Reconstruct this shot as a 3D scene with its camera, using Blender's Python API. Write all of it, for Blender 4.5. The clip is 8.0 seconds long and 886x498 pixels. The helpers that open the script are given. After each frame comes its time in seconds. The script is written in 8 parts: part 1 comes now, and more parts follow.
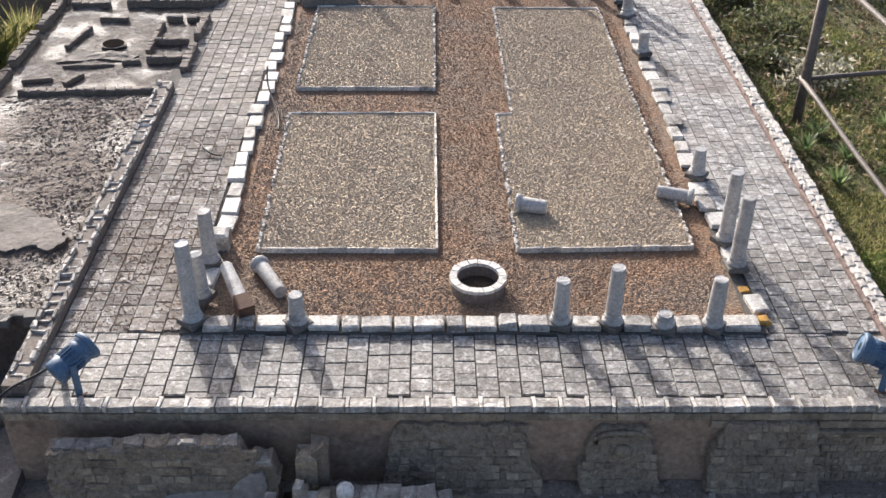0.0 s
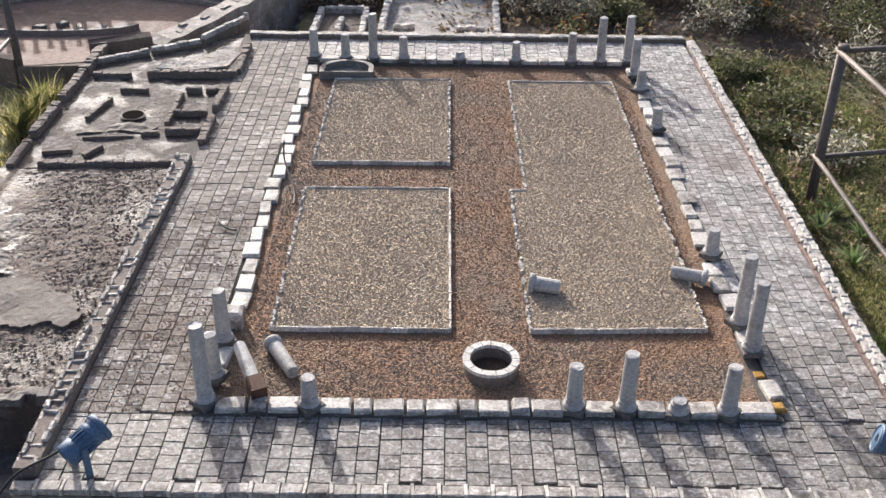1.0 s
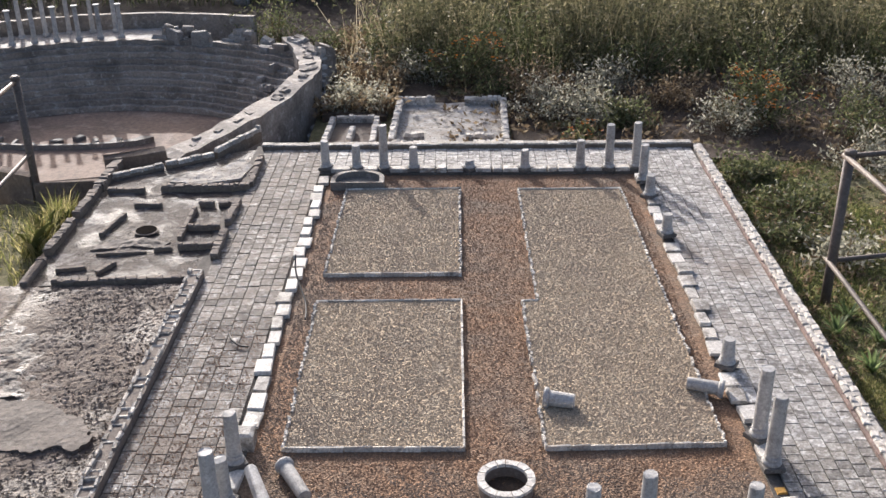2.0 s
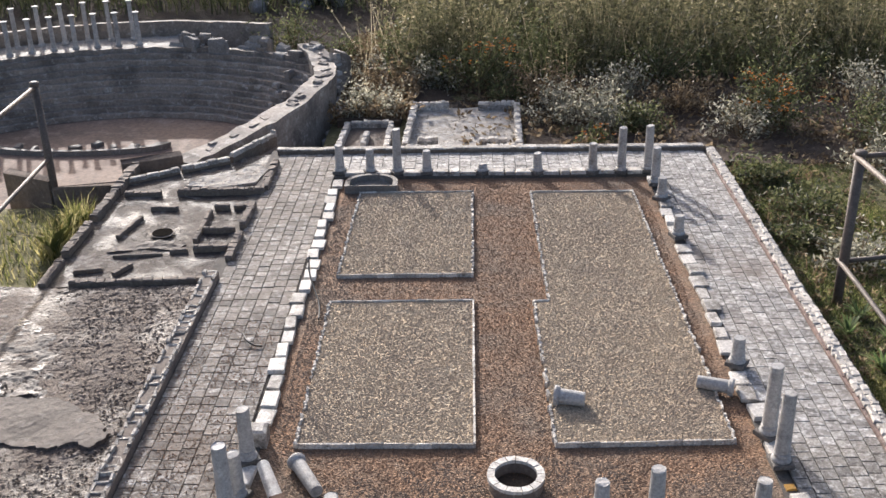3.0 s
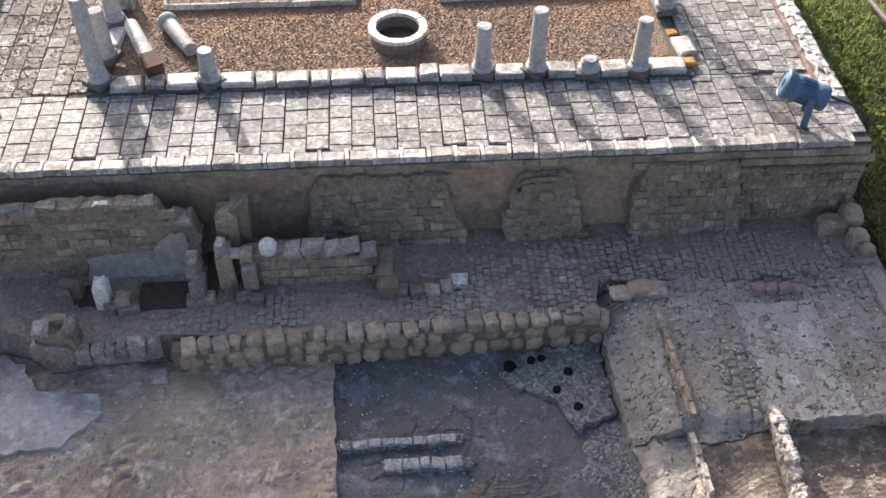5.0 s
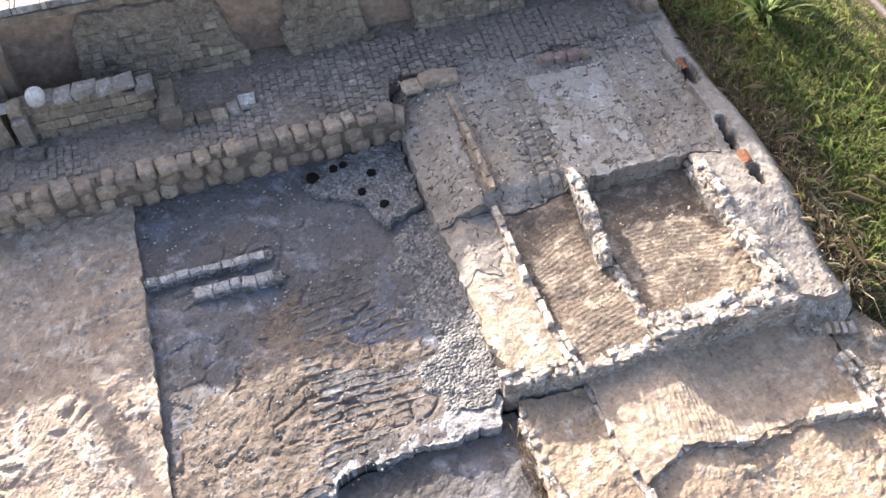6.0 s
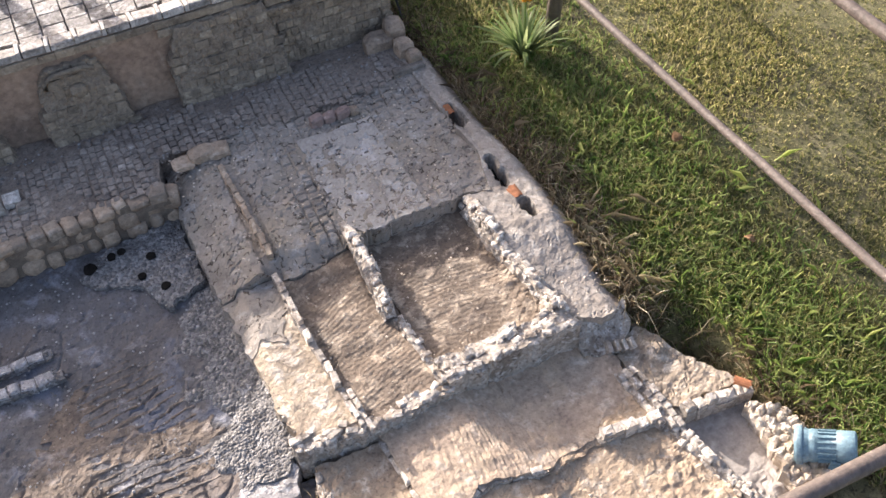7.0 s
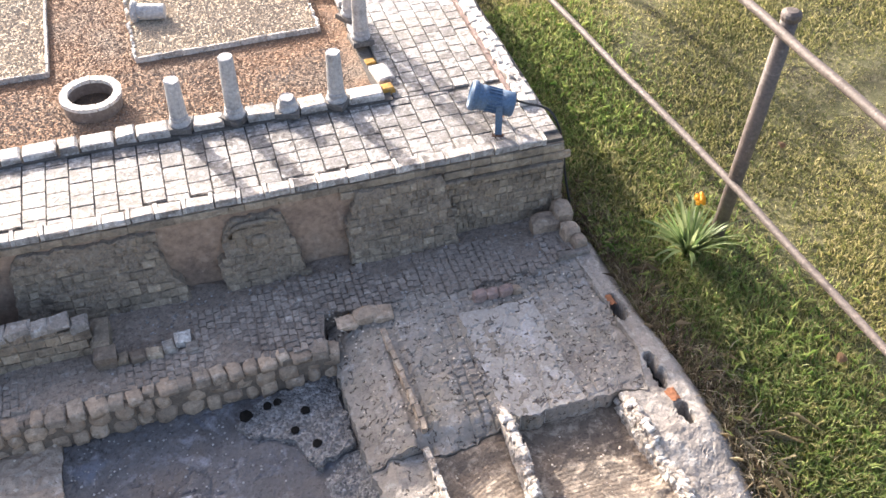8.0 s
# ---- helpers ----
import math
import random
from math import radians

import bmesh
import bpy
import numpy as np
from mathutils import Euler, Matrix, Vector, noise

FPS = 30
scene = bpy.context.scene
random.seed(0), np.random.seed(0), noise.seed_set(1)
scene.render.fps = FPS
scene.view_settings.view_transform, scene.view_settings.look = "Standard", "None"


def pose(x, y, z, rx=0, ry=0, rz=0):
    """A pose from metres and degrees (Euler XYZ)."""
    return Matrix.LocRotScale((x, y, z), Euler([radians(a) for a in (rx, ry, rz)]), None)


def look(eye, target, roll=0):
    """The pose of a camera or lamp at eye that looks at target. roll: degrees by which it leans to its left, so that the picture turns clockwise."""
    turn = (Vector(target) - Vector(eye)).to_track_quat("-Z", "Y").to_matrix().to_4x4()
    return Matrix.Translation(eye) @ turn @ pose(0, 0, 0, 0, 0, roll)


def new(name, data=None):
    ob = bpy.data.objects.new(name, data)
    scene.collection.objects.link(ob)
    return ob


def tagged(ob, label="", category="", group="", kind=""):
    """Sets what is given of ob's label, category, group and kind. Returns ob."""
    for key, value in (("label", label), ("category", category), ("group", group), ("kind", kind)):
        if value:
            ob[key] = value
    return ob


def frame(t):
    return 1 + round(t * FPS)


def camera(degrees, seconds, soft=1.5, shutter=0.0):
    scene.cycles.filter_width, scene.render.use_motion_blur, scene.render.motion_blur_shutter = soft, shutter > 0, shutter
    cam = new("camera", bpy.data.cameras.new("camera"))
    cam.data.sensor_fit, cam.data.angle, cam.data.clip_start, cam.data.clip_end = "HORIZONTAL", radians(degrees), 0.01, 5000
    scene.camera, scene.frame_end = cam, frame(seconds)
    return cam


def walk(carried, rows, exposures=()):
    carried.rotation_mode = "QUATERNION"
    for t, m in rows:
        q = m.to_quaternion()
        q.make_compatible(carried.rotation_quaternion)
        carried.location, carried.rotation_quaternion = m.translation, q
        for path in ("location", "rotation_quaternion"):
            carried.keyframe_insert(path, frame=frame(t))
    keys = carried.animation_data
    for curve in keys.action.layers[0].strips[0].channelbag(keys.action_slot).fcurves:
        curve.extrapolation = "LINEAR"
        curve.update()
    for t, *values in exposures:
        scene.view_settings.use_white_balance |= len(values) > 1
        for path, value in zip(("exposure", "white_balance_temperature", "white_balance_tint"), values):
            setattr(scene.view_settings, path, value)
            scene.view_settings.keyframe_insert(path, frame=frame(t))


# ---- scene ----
cam = camera(47.0, 8.0)
PATH = [
    (0, (-0.119, -1.903, 1.773), (-0.093, -0.246, 0.652), 0.6),
    (0.5, (-0.117, -1.88, 1.811), (-0.094, -0.2, 0.725), 1.3),
    (1, (-0.122, -1.862, 1.844), (-0.122, -0.149, 0.812), 0.7),
    (1.5, (-0.117, -1.834, 1.885), (-0.127, -0.069, 0.944), -0.1),
    (1.7, (-0.115, -1.819, 1.902), (-0.132, -0.038, 0.991), -0.5),
    (2.8, (-0.109, -1.853, 1.901), (-0.163, -0.028, 1.085), -1.1),
    (3, (-0.092, -1.864, 1.885), (-0.154, -0.056, 1.031), -1.3),
    (3.5, (-0.086, -1.859, 1.795), (-0.118, -0.148, 0.761), -0.0),
    (4, (-0.082, -1.853, 1.767), (-0.054, -0.242, 0.582), 2.1),
    (4.5, (-0.067, -1.878, 1.702), (0.001, -0.358, 0.403), 2.6),
    (4.7, (-0.058, -1.883, 1.696), (0.026, -0.422, 0.332), 1.7),
    (5.8, (0.107, -2.038, 1.545), (0.337, -0.831, -0.033), -1.0),
    (6, (0.186, -2.063, 1.522), (0.459, -0.891, -0.076), -2.6),
    (6.5, (0.356, -2.119, 1.512), (0.772, -0.971, -0.073), -4.8),
    (7, (0.412, -2.133, 1.528), (0.924, -0.965, -0.013), -2.2),
    (7.5, (0.316, -2.033, 1.586), (0.779, -0.763, 0.112), -0.4),
    (7.6, (0.298, -2.044, 1.6), (0.749, -0.745, 0.148), -0.4),
    (7.8, (0.27, -2.014, 1.617), (0.713, -0.666, 0.207), 0.3),
    (8, (0.279, -1.986, 1.649), (0.697, -0.595, 0.274), -0.1),
]
walk(cam, [(t, look(eye, target, roll)) for t, eye, target, roll in PATH],
     [(0.0, 0.62, 6040, 12), (1.0, 0.50, 6040, 13), (3.0, 0.45, 6060, 13), (3.5, 0.36, 6060, 13), (4.0, 0.32, 6060, 13), (4.7, 0.72, 6150, 13), (5.8, 1.5, 6300, 14), (6.0, 1.55, 6330, 14), (6.5, 1.33, 6420, 15), (7.0, 1.2, 6400, 16), (7.5, 1.26, 6350, 15), (8.0, 1.62, 6350, 15)])

# ---- world, sun, exposure ----
SUN_AZ = math.atan2(-0.40, 1.0)      # compass angle of the sun, from +y
SUN_EL = radians(21.5)
world = bpy.data.worlds.new("sky")
scene.world = world
world.use_nodes = True
sky = world.node_tree.nodes.new("ShaderNodeTexSky")
sky.sky_type, sky.sun_disc = "NISHITA", False
sky.air_density, sky.dust_density, sky.ozone_density = 0.8, 5.0, 0.4
sky.sun_elevation, sky.sun_rotation = SUN_EL, SUN_AZ
back = world.node_tree.nodes["Background"]
back.inputs["Strength"].default_value = 0.15
world.node_tree.links.new(sky.outputs[0], back.inputs["Color"])
lamp = bpy.data.lights.new("sun", "SUN")
lamp.energy, lamp.angle, lamp.color = 4.2, radians(0.6), (1.0, 0.93, 0.83)
sun = new("sun", lamp)
toward = Vector((math.sin(SUN_AZ) * math.cos(SUN_EL), math.cos(SUN_AZ) * math.cos(SUN_EL), math.sin(SUN_EL)))
sun.matrix_world = look(toward * 20, (0, 0, 0))

R = random.Random(7)


# ---- materials ----
def ramp(nt, fac, stops):
    n = nt.nodes.new("ShaderNodeValToRGB")
    while len(n.color_ramp.elements) < len(stops):
        n.color_ramp.elements.new(0.5)
    for e, (p, c) in zip(n.color_ramp.elements, stops):
        e.position, e.color = p, (*c, 1)
    nt.links.new(fac, n.inputs[0])
    return n.outputs[0]


def mix(nt, a, b, fac, how="MIX"):
    n = nt.nodes.new("ShaderNodeMix")
    n.data_type, n.blend_type = "RGBA", how
    for sock, v in ((n.inputs[0], fac), (n.inputs[6], a), (n.inputs[7], b)):
        if isinstance(v, (int, float)):
            sock.default_value = v
        elif isinstance(v, tuple):
            sock.default_value = (*v, 1)
        else:
            nt.links.new(v, sock)
    return n.outputs[2]


def noise_tex(nt, co, scale, detail=5, rough=0.6, dist=0.0):
    n = nt.nodes.new("ShaderNodeTexNoise")
    n.inputs["Scale"].default_value, n.inputs["Detail"].default_value = scale, detail
    n.inputs["Roughness"].default_value, n.inputs["Distortion"].default_value = rough, dist
    nt.links.new(co, n.inputs["Vector"])
    return n.outputs["Fac"]


def voronoi(nt, co, scale, out="Distance", feature="F1"):
    n = nt.nodes.new("ShaderNodeTexVoronoi")
    n.feature = feature
    n.inputs["Scale"].default_value = scale
    nt.links.new(co, n.inputs["Vector"])
    return n.outputs[out]


def mapping(nt, co, scale):
    n = nt.nodes.new("ShaderNodeMapping")
    n.inputs["Scale"].default_value = scale
    nt.links.new(co, n.inputs["Vector"])
    return n.outputs[0]


def material(name, base, dark, light, grain=60, stain=6, rough=0.8, bump=0.4, rand=0.25, low=0.38, high=0.62, wet=0.0,
             pebble=0.0, island=False, metal=0.0, streak=None, third=None, crack=0.0, depth=0.004, speck=0.0, spec=0.5, soil=None, fine_mix=0.75, tick=False):
    """Weathered surface: base colour, darker stains, lighter bloom, fine grain; rand varies it from piece to piece."""
    m = bpy.data.materials.new(name)
    m.use_nodes = True
    nt = m.node_tree
    b = nt.nodes["Principled BSDF"]
    geo = nt.nodes.new("ShaderNodeNewGeometry")
    co = geo.outputs["Position"]
    if streak:
        co = mapping(nt, co, streak)
    big, mid, fine = noise_tex(nt, co, stain), noise_tex(nt, co, stain * 4.3, 6, 0.65, 0.4), noise_tex(nt, co, grain, 4, 0.7)
    c = mix(nt, dark, base, ramp(nt, big, [(low - 0.1, (0, 0, 0)), (low + 0.08, (1, 1, 1))]))
    c = mix(nt, c, light, ramp(nt, mid, [(high - 0.06, (0, 0, 0)), (high + 0.1, (1, 1, 1))]))
    if third:
        c = mix(nt, c, third, ramp(nt, noise_tex(nt, co, stain * 1.9, 4, 0.6, 0.8), [(0.56, (0, 0, 0)), (0.66, (1, 1, 1))]))
    c = mix(nt, c, ramp(nt, fine, [(0.25, (0.45, 0.45, 0.45)), (0.75, (1.4, 1.4, 1.4))]), fine_mix, "MULTIPLY")
    if soil:
        tint, size, lo = soil
        c = mix(nt, c, tint, ramp(nt, noise_tex(nt, co, size, 6, 0.62, 0.3), [(lo, (0, 0, 0)), (lo + 0.16, (0.85, 0.85, 0.85))]))
    edge = None
    if crack:
        warp = nt.nodes.new("ShaderNodeVectorMath")
        warp.operation = "MULTIPLY_ADD"
        nn = nt.nodes.new("ShaderNodeTexNoise")
        nn.inputs["Scale"].default_value = crack * 1.6
        nt.links.new(co, nn.inputs["Vector"])
        nt.links.new(nn.outputs["Color"], warp.inputs[0])
        warp.inputs[1].default_value = (0.9 / crack,) * 3
        nt.links.new(co, warp.inputs[2])
        line = ramp(nt, voronoi(nt, warp.outputs[0], crack, "Distance", "DISTANCE_TO_EDGE"), [(0.02, (0, 0, 0)), (0.075, (1, 1, 1))] if tick else [(0.008, (0, 0, 0)), (0.03, (1, 1, 1))])
        hide = ramp(nt, noise_tex(nt, co, crack * (1.3 if tick else 0.45), 2 if tick else 4), [(0.54, (1, 1, 1)), (0.60, (0, 0, 0))] if tick else [(0.46, (1, 1, 1)), (0.56, (0, 0, 0))])
        edge = mix(nt, line, (1.0, 1.0, 1.0), hide)
        c = mix(nt, c, mix(nt, (0.30, 0.26, 0.23), (1.0, 1.0, 1.0), edge), 1.0, "MULTIPLY")
        speck = max(speck, 0.35)
    if speck:
        c = mix(nt, c, ramp(nt, noise_tex(nt, co, 130, 2, 0.5), [(0.32, (0.35, 0.32, 0.3)), (0.42, (1, 1, 1))]), speck, "MULTIPLY")
        c = mix(nt, c, ramp(nt, noise_tex(nt, co, 95, 3, 0.6), [(0.60, (1, 1, 1)), (0.68, (1.5, 1.48, 1.45))]), speck * 0.8, "MULTIPLY")
    if pebble:
        col = voronoi(nt, co, pebble, "Color")
        sep = nt.nodes.new("ShaderNodeSeparateColor")
        nt.links.new(col, sep.inputs[0])
        c = mix(nt, c, ramp(nt, sep.outputs[0], [(0.0, (0.5, 0.49, 0.48)), (0.5, (0.95, 0.94, 0.92)), (1.0, (1.5, 1.47, 1.42))]), 0.9, "MULTIPLY")
    if rand:
        info = nt.nodes.new("ShaderNodeObjectInfo")
        src = geo.outputs["Random Per Island"] if island else info.outputs["Random"]
        c = mix(nt, c, ramp(nt, src, [(0, (1 - rand,) * 3), (0.55, (1.0, 0.99, 0.97)), (1, (1 + rand, 1 + rand, 1 + rand * 0.95))]), 1.0, "MULTIPLY")
    nt.links.new(c, b.inputs["Base Color"])
    b.inputs["Metallic"].default_value = metal
    b.inputs["Specular IOR Level"].default_value = spec
    if wet:
        r = ramp(nt, big, [(0.40, (rough - wet,) * 3), (0.52, (rough,) * 3)])
        nt.links.new(r, b.inputs["Roughness"])
    else:
        b.inputs["Roughness"].default_value = rough
    if bump:
        bp = nt.nodes.new("ShaderNodeBump")
        bp.inputs["Strength"].default_value, bp.inputs["Distance"].default_value = bump, depth
        h = fine
        if pebble:
            bp.inputs["Distance"].default_value = 0.006
            inv = nt.nodes.new("ShaderNodeMath")
            inv.operation = "SUBTRACT"
            inv.inputs[0].default_value = 1.0
            nt.links.new(voronoi(nt, co, pebble), inv.inputs[1])
            h = inv.outputs[0]
        else:
            add = nt.nodes.new("ShaderNodeMath")
            nt.links.new(fine, add.inputs[0])
            nt.links.new(mid, add.inputs[1])
            h = add.outputs[0]
            if edge is not None:
                more = nt.nodes.new("ShaderNodeMath")
                nt.links.new(h, more.inputs[0])
                nt.links.new(edge, more.inputs[1])
                h = more.outputs[0]
        nt.links.new(h, bp.inputs["Height"])
        nt.links.new(bp.outputs[0], b.inputs["Normal"])
    return m


def plain(name, colour, rough=0.5, metal=0.0, bump=0.0):
    return material(name, colour, tuple(v * 0.72 for v in colour), tuple(min(1, v * 1.25 + 0.01) for v in colour), 120, 14, rough, bump, 0.0, metal=metal)


M = {}
M["tile"] = material("paving_stone", (0.255, 0.237, 0.217), (0.12, 0.107, 0.095), (0.49, 0.476, 0.458), 110, 15, 0.64, 0.9, 0.30, 0.44, 0.545, speck=0.8, soil=((0.17, 0.142, 0.12), 3.4, 0.61))
M["mortar"] = material("dark_joint_mortar", (0.10, 0.09, 0.08), (0.05, 0.045, 0.04), (0.2, 0.19, 0.18), 120, 9, 0.9, 0.5, 0.0)
M["marble"] = material("white_marble", (0.54, 0.51, 0.47), (0.20, 0.18, 0.16), (0.70, 0.685, 0.66), 110, 15, 0.7, 0.5, 0.28, 0.47, 0.58, speck=0.5)
M["column"] = material("grey_marble", (0.43, 0.42, 0.41), (0.22, 0.21, 0.20), (0.57, 0.565, 0.555), 110, 14, 0.65, 0.35, 0.10)
M["white_slab"] = material("white_marble_slab", (0.64, 0.61, 0.57), (0.34, 0.31, 0.28), (0.76, 0.745, 0.72), 110, 13, 0.7, 0.45, 0.2, 0.38, 0.6, speck=0.4)
M["coping"] = material("coping_stone", (0.45, 0.415, 0.375), (0.19, 0.17, 0.15), (0.66, 0.635, 0.60), 90, 13, 0.75, 0.6, 0.32, 0.46, 0.56, speck=0.5)
M["bed"] = material("buff_gravel", (0.40, 0.32, 0.23), (0.29, 0.235, 0.18), (0.47, 0.40, 0.305), 160, 2.0, 0.9, 0.7, 0.0, 0.40, 0.6, pebble=170)
M["path"] = material("brown_gravel", (0.255, 0.150, 0.088), (0.185, 0.12, 0.08), (0.30, 0.215, 0.15), 160, 3.2, 0.9, 0.7, 0.0, 0.42, 0.6, pebble=170, soil=((0.19, 0.15, 0.115), 1.5, 0.46))
M["wall"] = material("stained_plaster", (0.38, 0.272, 0.194), (0.22, 0.158, 0.12), (0.44, 0.34, 0.255), 60, 6, 0.9, 0.5, 0.0, 0.44, 0.6)
M["brick"] = material("small_ashlar", (0.355, 0.29, 0.213), (0.20, 0.162, 0.122), (0.46, 0.395, 0.31), 80, 14, 0.92, 0.9, 0.28, 0.44, 0.6, depth=0.006)
M["bluefloor"] = material("blue_grey_mortar", (0.150, 0.143, 0.142), (0.098, 0.091, 0.087), (0.32, 0.32, 0.34), 70, 4, 0.85, 0.8, 0.0, 0.46, 0.59, depth=0.006, third=(0.16, 0.17, 0.20), speck=0.5, fine_mix=0.5, soil=((0.185, 0.15, 0.122), 3.2, 0.54))
M["earth"] = material("tan_mortar_floor", (0.53, 0.435, 0.335), (0.30, 0.242, 0.185), (0.76, 0.69, 0.59), 90, 7, 0.9, 0.9, 0.0, 0.46, 0.56, depth=0.006, speck=0.4, fine_mix=0.5, soil=((0.58, 0.45, 0.30), 6.0, 0.56))
M["slab"] = material("grey_mortar_slab", (0.335, 0.297, 0.252), (0.21, 0.184, 0.156), (0.46, 0.433, 0.40), 70, 6, 0.88, 0.7, 0.0, 0.46, 0.60, crack=42, tick=True, depth=0.006, speck=0.35, fine_mix=0.4, soil=((0.285, 0.252, 0.195), 4.5, 0.53))
M["rubble"] = material("white_rubble_stone", (0.52, 0.46, 0.39), (0.28, 0.23, 0.185), (0.72, 0.69, 0.64), 90, 16, 0.85, 0.8, 0.34, 0.47, 0.55)
M["boulder"] = material("tan_field_stone", (0.42, 0.325, 0.24), (0.22, 0.17, 0.13), (0.56, 0.48, 0.39), 60, 9, 0.85, 0.7, 0.26, speck=0.4)
M["pale_boulder"] = material("pale_cap_stone", (0.38, 0.31, 0.24), (0.20, 0.162, 0.127), (0.56, 0.495, 0.42), 70, 10, 0.85, 0.8, 0.24, speck=0.5)
M["cobble"] = material("grey_cobble", (0.31, 0.265, 0.225), (0.18, 0.15, 0.128), (0.49, 0.45, 0.405), 80, 8, 0.85, 0.8, 0.28, speck=0.5, soil=((0.20, 0.165, 0.135), 5.0, 0.5))
M["grit"] = material("grey_grit", (0.235, 0.228, 0.222), (0.14, 0.137, 0.133), (0.40, 0.40, 0.405), 90, 8, 0.9, 0.9, 0.0, pebble=150)
M["wet"] = material("wet_screed", (0.15, 0.115, 0.092), (0.09, 0.069, 0.056), (0.22, 0.185, 0.16), 60, 3.0, 0.80, 0.9, 0.0, 0.47, 0.58, depth=0.010, speck=0.7, spec=0.42, fine_mix=0.6, wet=0.30)
M["screed"] = material("smooth_grey_screed", (0.135, 0.112, 0.096), (0.095, 0.079, 0.068), (0.20, 0.178, 0.16), 70, 5, 0.76, 0.5, 0.0, 0.44, 0.6, depth=0.005, fine_mix=0.5, speck=0.4, spec=0.42)
M["puddle"] = material("wet_glossy_screed", (0.11, 0.095, 0.085), (0.07, 0.06, 0.053), (0.17, 0.15, 0.135), 50, 8, 0.68, 0.8, 0.0, wet=0.42, depth=0.008, fine_mix=0.5, spec=0.4)
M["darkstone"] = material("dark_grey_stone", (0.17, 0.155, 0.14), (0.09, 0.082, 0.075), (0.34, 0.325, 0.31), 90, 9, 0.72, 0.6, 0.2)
M["ground"] = material("soil_and_turf", (0.17, 0.16, 0.07), (0.10, 0.085, 0.048), (0.31, 0.275, 0.145), 260, 7, 0.95, 1.0, 0.0, 0.44, 0.56, speck=0.9)
M["pipe"] = material("rusty_painted_pipe", (0.14, 0.112, 0.096), (0.08, 0.06, 0.05), (0.23, 0.195, 0.17), 120, 14, 0.6, 0.4, 0.0)
M["blue"] = material("blue_enamel", (0.085, 0.15, 0.24), (0.05, 0.09, 0.15), (0.16, 0.23, 0.32), 160, 24, 0.5, 0.15, 0.0)
M["black"] = plain("black_rubber", (0.02, 0.02, 0.022), 0.6)
M["rust"] = material("rusty_iron", (0.10, 0.052, 0.032), (0.05, 0.03, 0.022), (0.20, 0.10, 0.06), 120, 20, 0.85, 0.5, 0.0)
M["terracotta"] = plain("terracotta", (0.38, 0.15, 0.065), 0.85, 0.0, 0.5)
M["orange"] = material("orange_lichen", (0.48, 0.26, 0.05), (0.30, 0.17, 0.06), (0.55, 0.42, 0.2), 120, 30, 0.85, 0.4, 0.0)
M["redbrick"] = material("red_brick_band", (0.27, 0.195, 0.17), (0.17, 0.13, 0.115), (0.42, 0.36, 0.33), 90, 12, 0.9, 0.5, 0.2)
M["darkbrick"] = material("dark_masonry_joint", (0.20, 0.16, 0.122), (0.12, 0.097, 0.078), (0.28, 0.235, 0.185), 90, 10, 0.95, 0.6, 0.0)
M["oldkerb"] = material("pinkish_kerb_core", (0.20, 0.165, 0.14), (0.12, 0.10, 0.088), (0.33, 0.295, 0.265), 90, 11, 0.85, 0.6, 0.1)
M["rim_plaster"] = material("cream_rim_plaster", (0.345, 0.305, 0.262), (0.22, 0.192, 0.163), (0.50, 0.46, 0.405), 90, 8, 0.9, 0.7, 0.0, 0.46, 0.58, depth=0.004, speck=0.4, fine_mix=0.5)
M["grey_plaster"] = material("smooth_grey_plaster", (0.36, 0.325, 0.29), (0.25, 0.22, 0.19), (0.45, 0.42, 0.385), 50, 7, 0.85, 0.5, 0.0)
M["soil"] = material("dark_soil_and_pit_shade", (0.085, 0.06, 0.042), (0.045, 0.033, 0.025), (0.15, 0.115, 0.085), 90, 5, 0.95, 1.0, 0.0, depth=0.012)
# Near-black fill colour for the shade inside holes and pits.
M["void"] = material("cavity_shade", (0.02, 0.018, 0.016), (0.012, 0.011, 0.01), (0.03, 0.027, 0.024), 90, 9, 1.0, 0.3, 0.0, spec=0.0)


def leaf_mat(name, c0, c1, c2, rand_island=True):
    m = bpy.data.materials.new(name)
    m.use_nodes = True
    nt = m.node_tree
    b = nt.nodes["Principled BSDF"]
    geo = nt.nodes.new("ShaderNodeNewGeometry")
    c = ramp(nt, geo.outputs["Random Per Island"], [(0, c0), (0.5, c1), (1, c2)])
    c = mix(nt, c, ramp(nt, noise_tex(nt, geo.outputs["Position"], 2.2), [(0.3, (0.6, 0.6, 0.55)), (0.7, (1.25, 1.2, 1.0))]), 0.8, "MULTIPLY")
    nt.links.new(c, b.inputs["Base Color"])
    b.inputs["Roughness"].default_value = 0.55
    t = nt.nodes.new("ShaderNodeBsdfTranslucent")
    nt.links.new(c, t.inputs["Color"])
    s = nt.nodes.new("ShaderNodeMixShader")
    s.inputs[0].default_value = 0.55
    nt.links.new(b.outputs[0], s.inputs[1])
    nt.links.new(t.outputs[0], s.inputs[2])
    nt.links.new(s.outputs[0], nt.nodes["Material Output"].inputs[0])
    return m


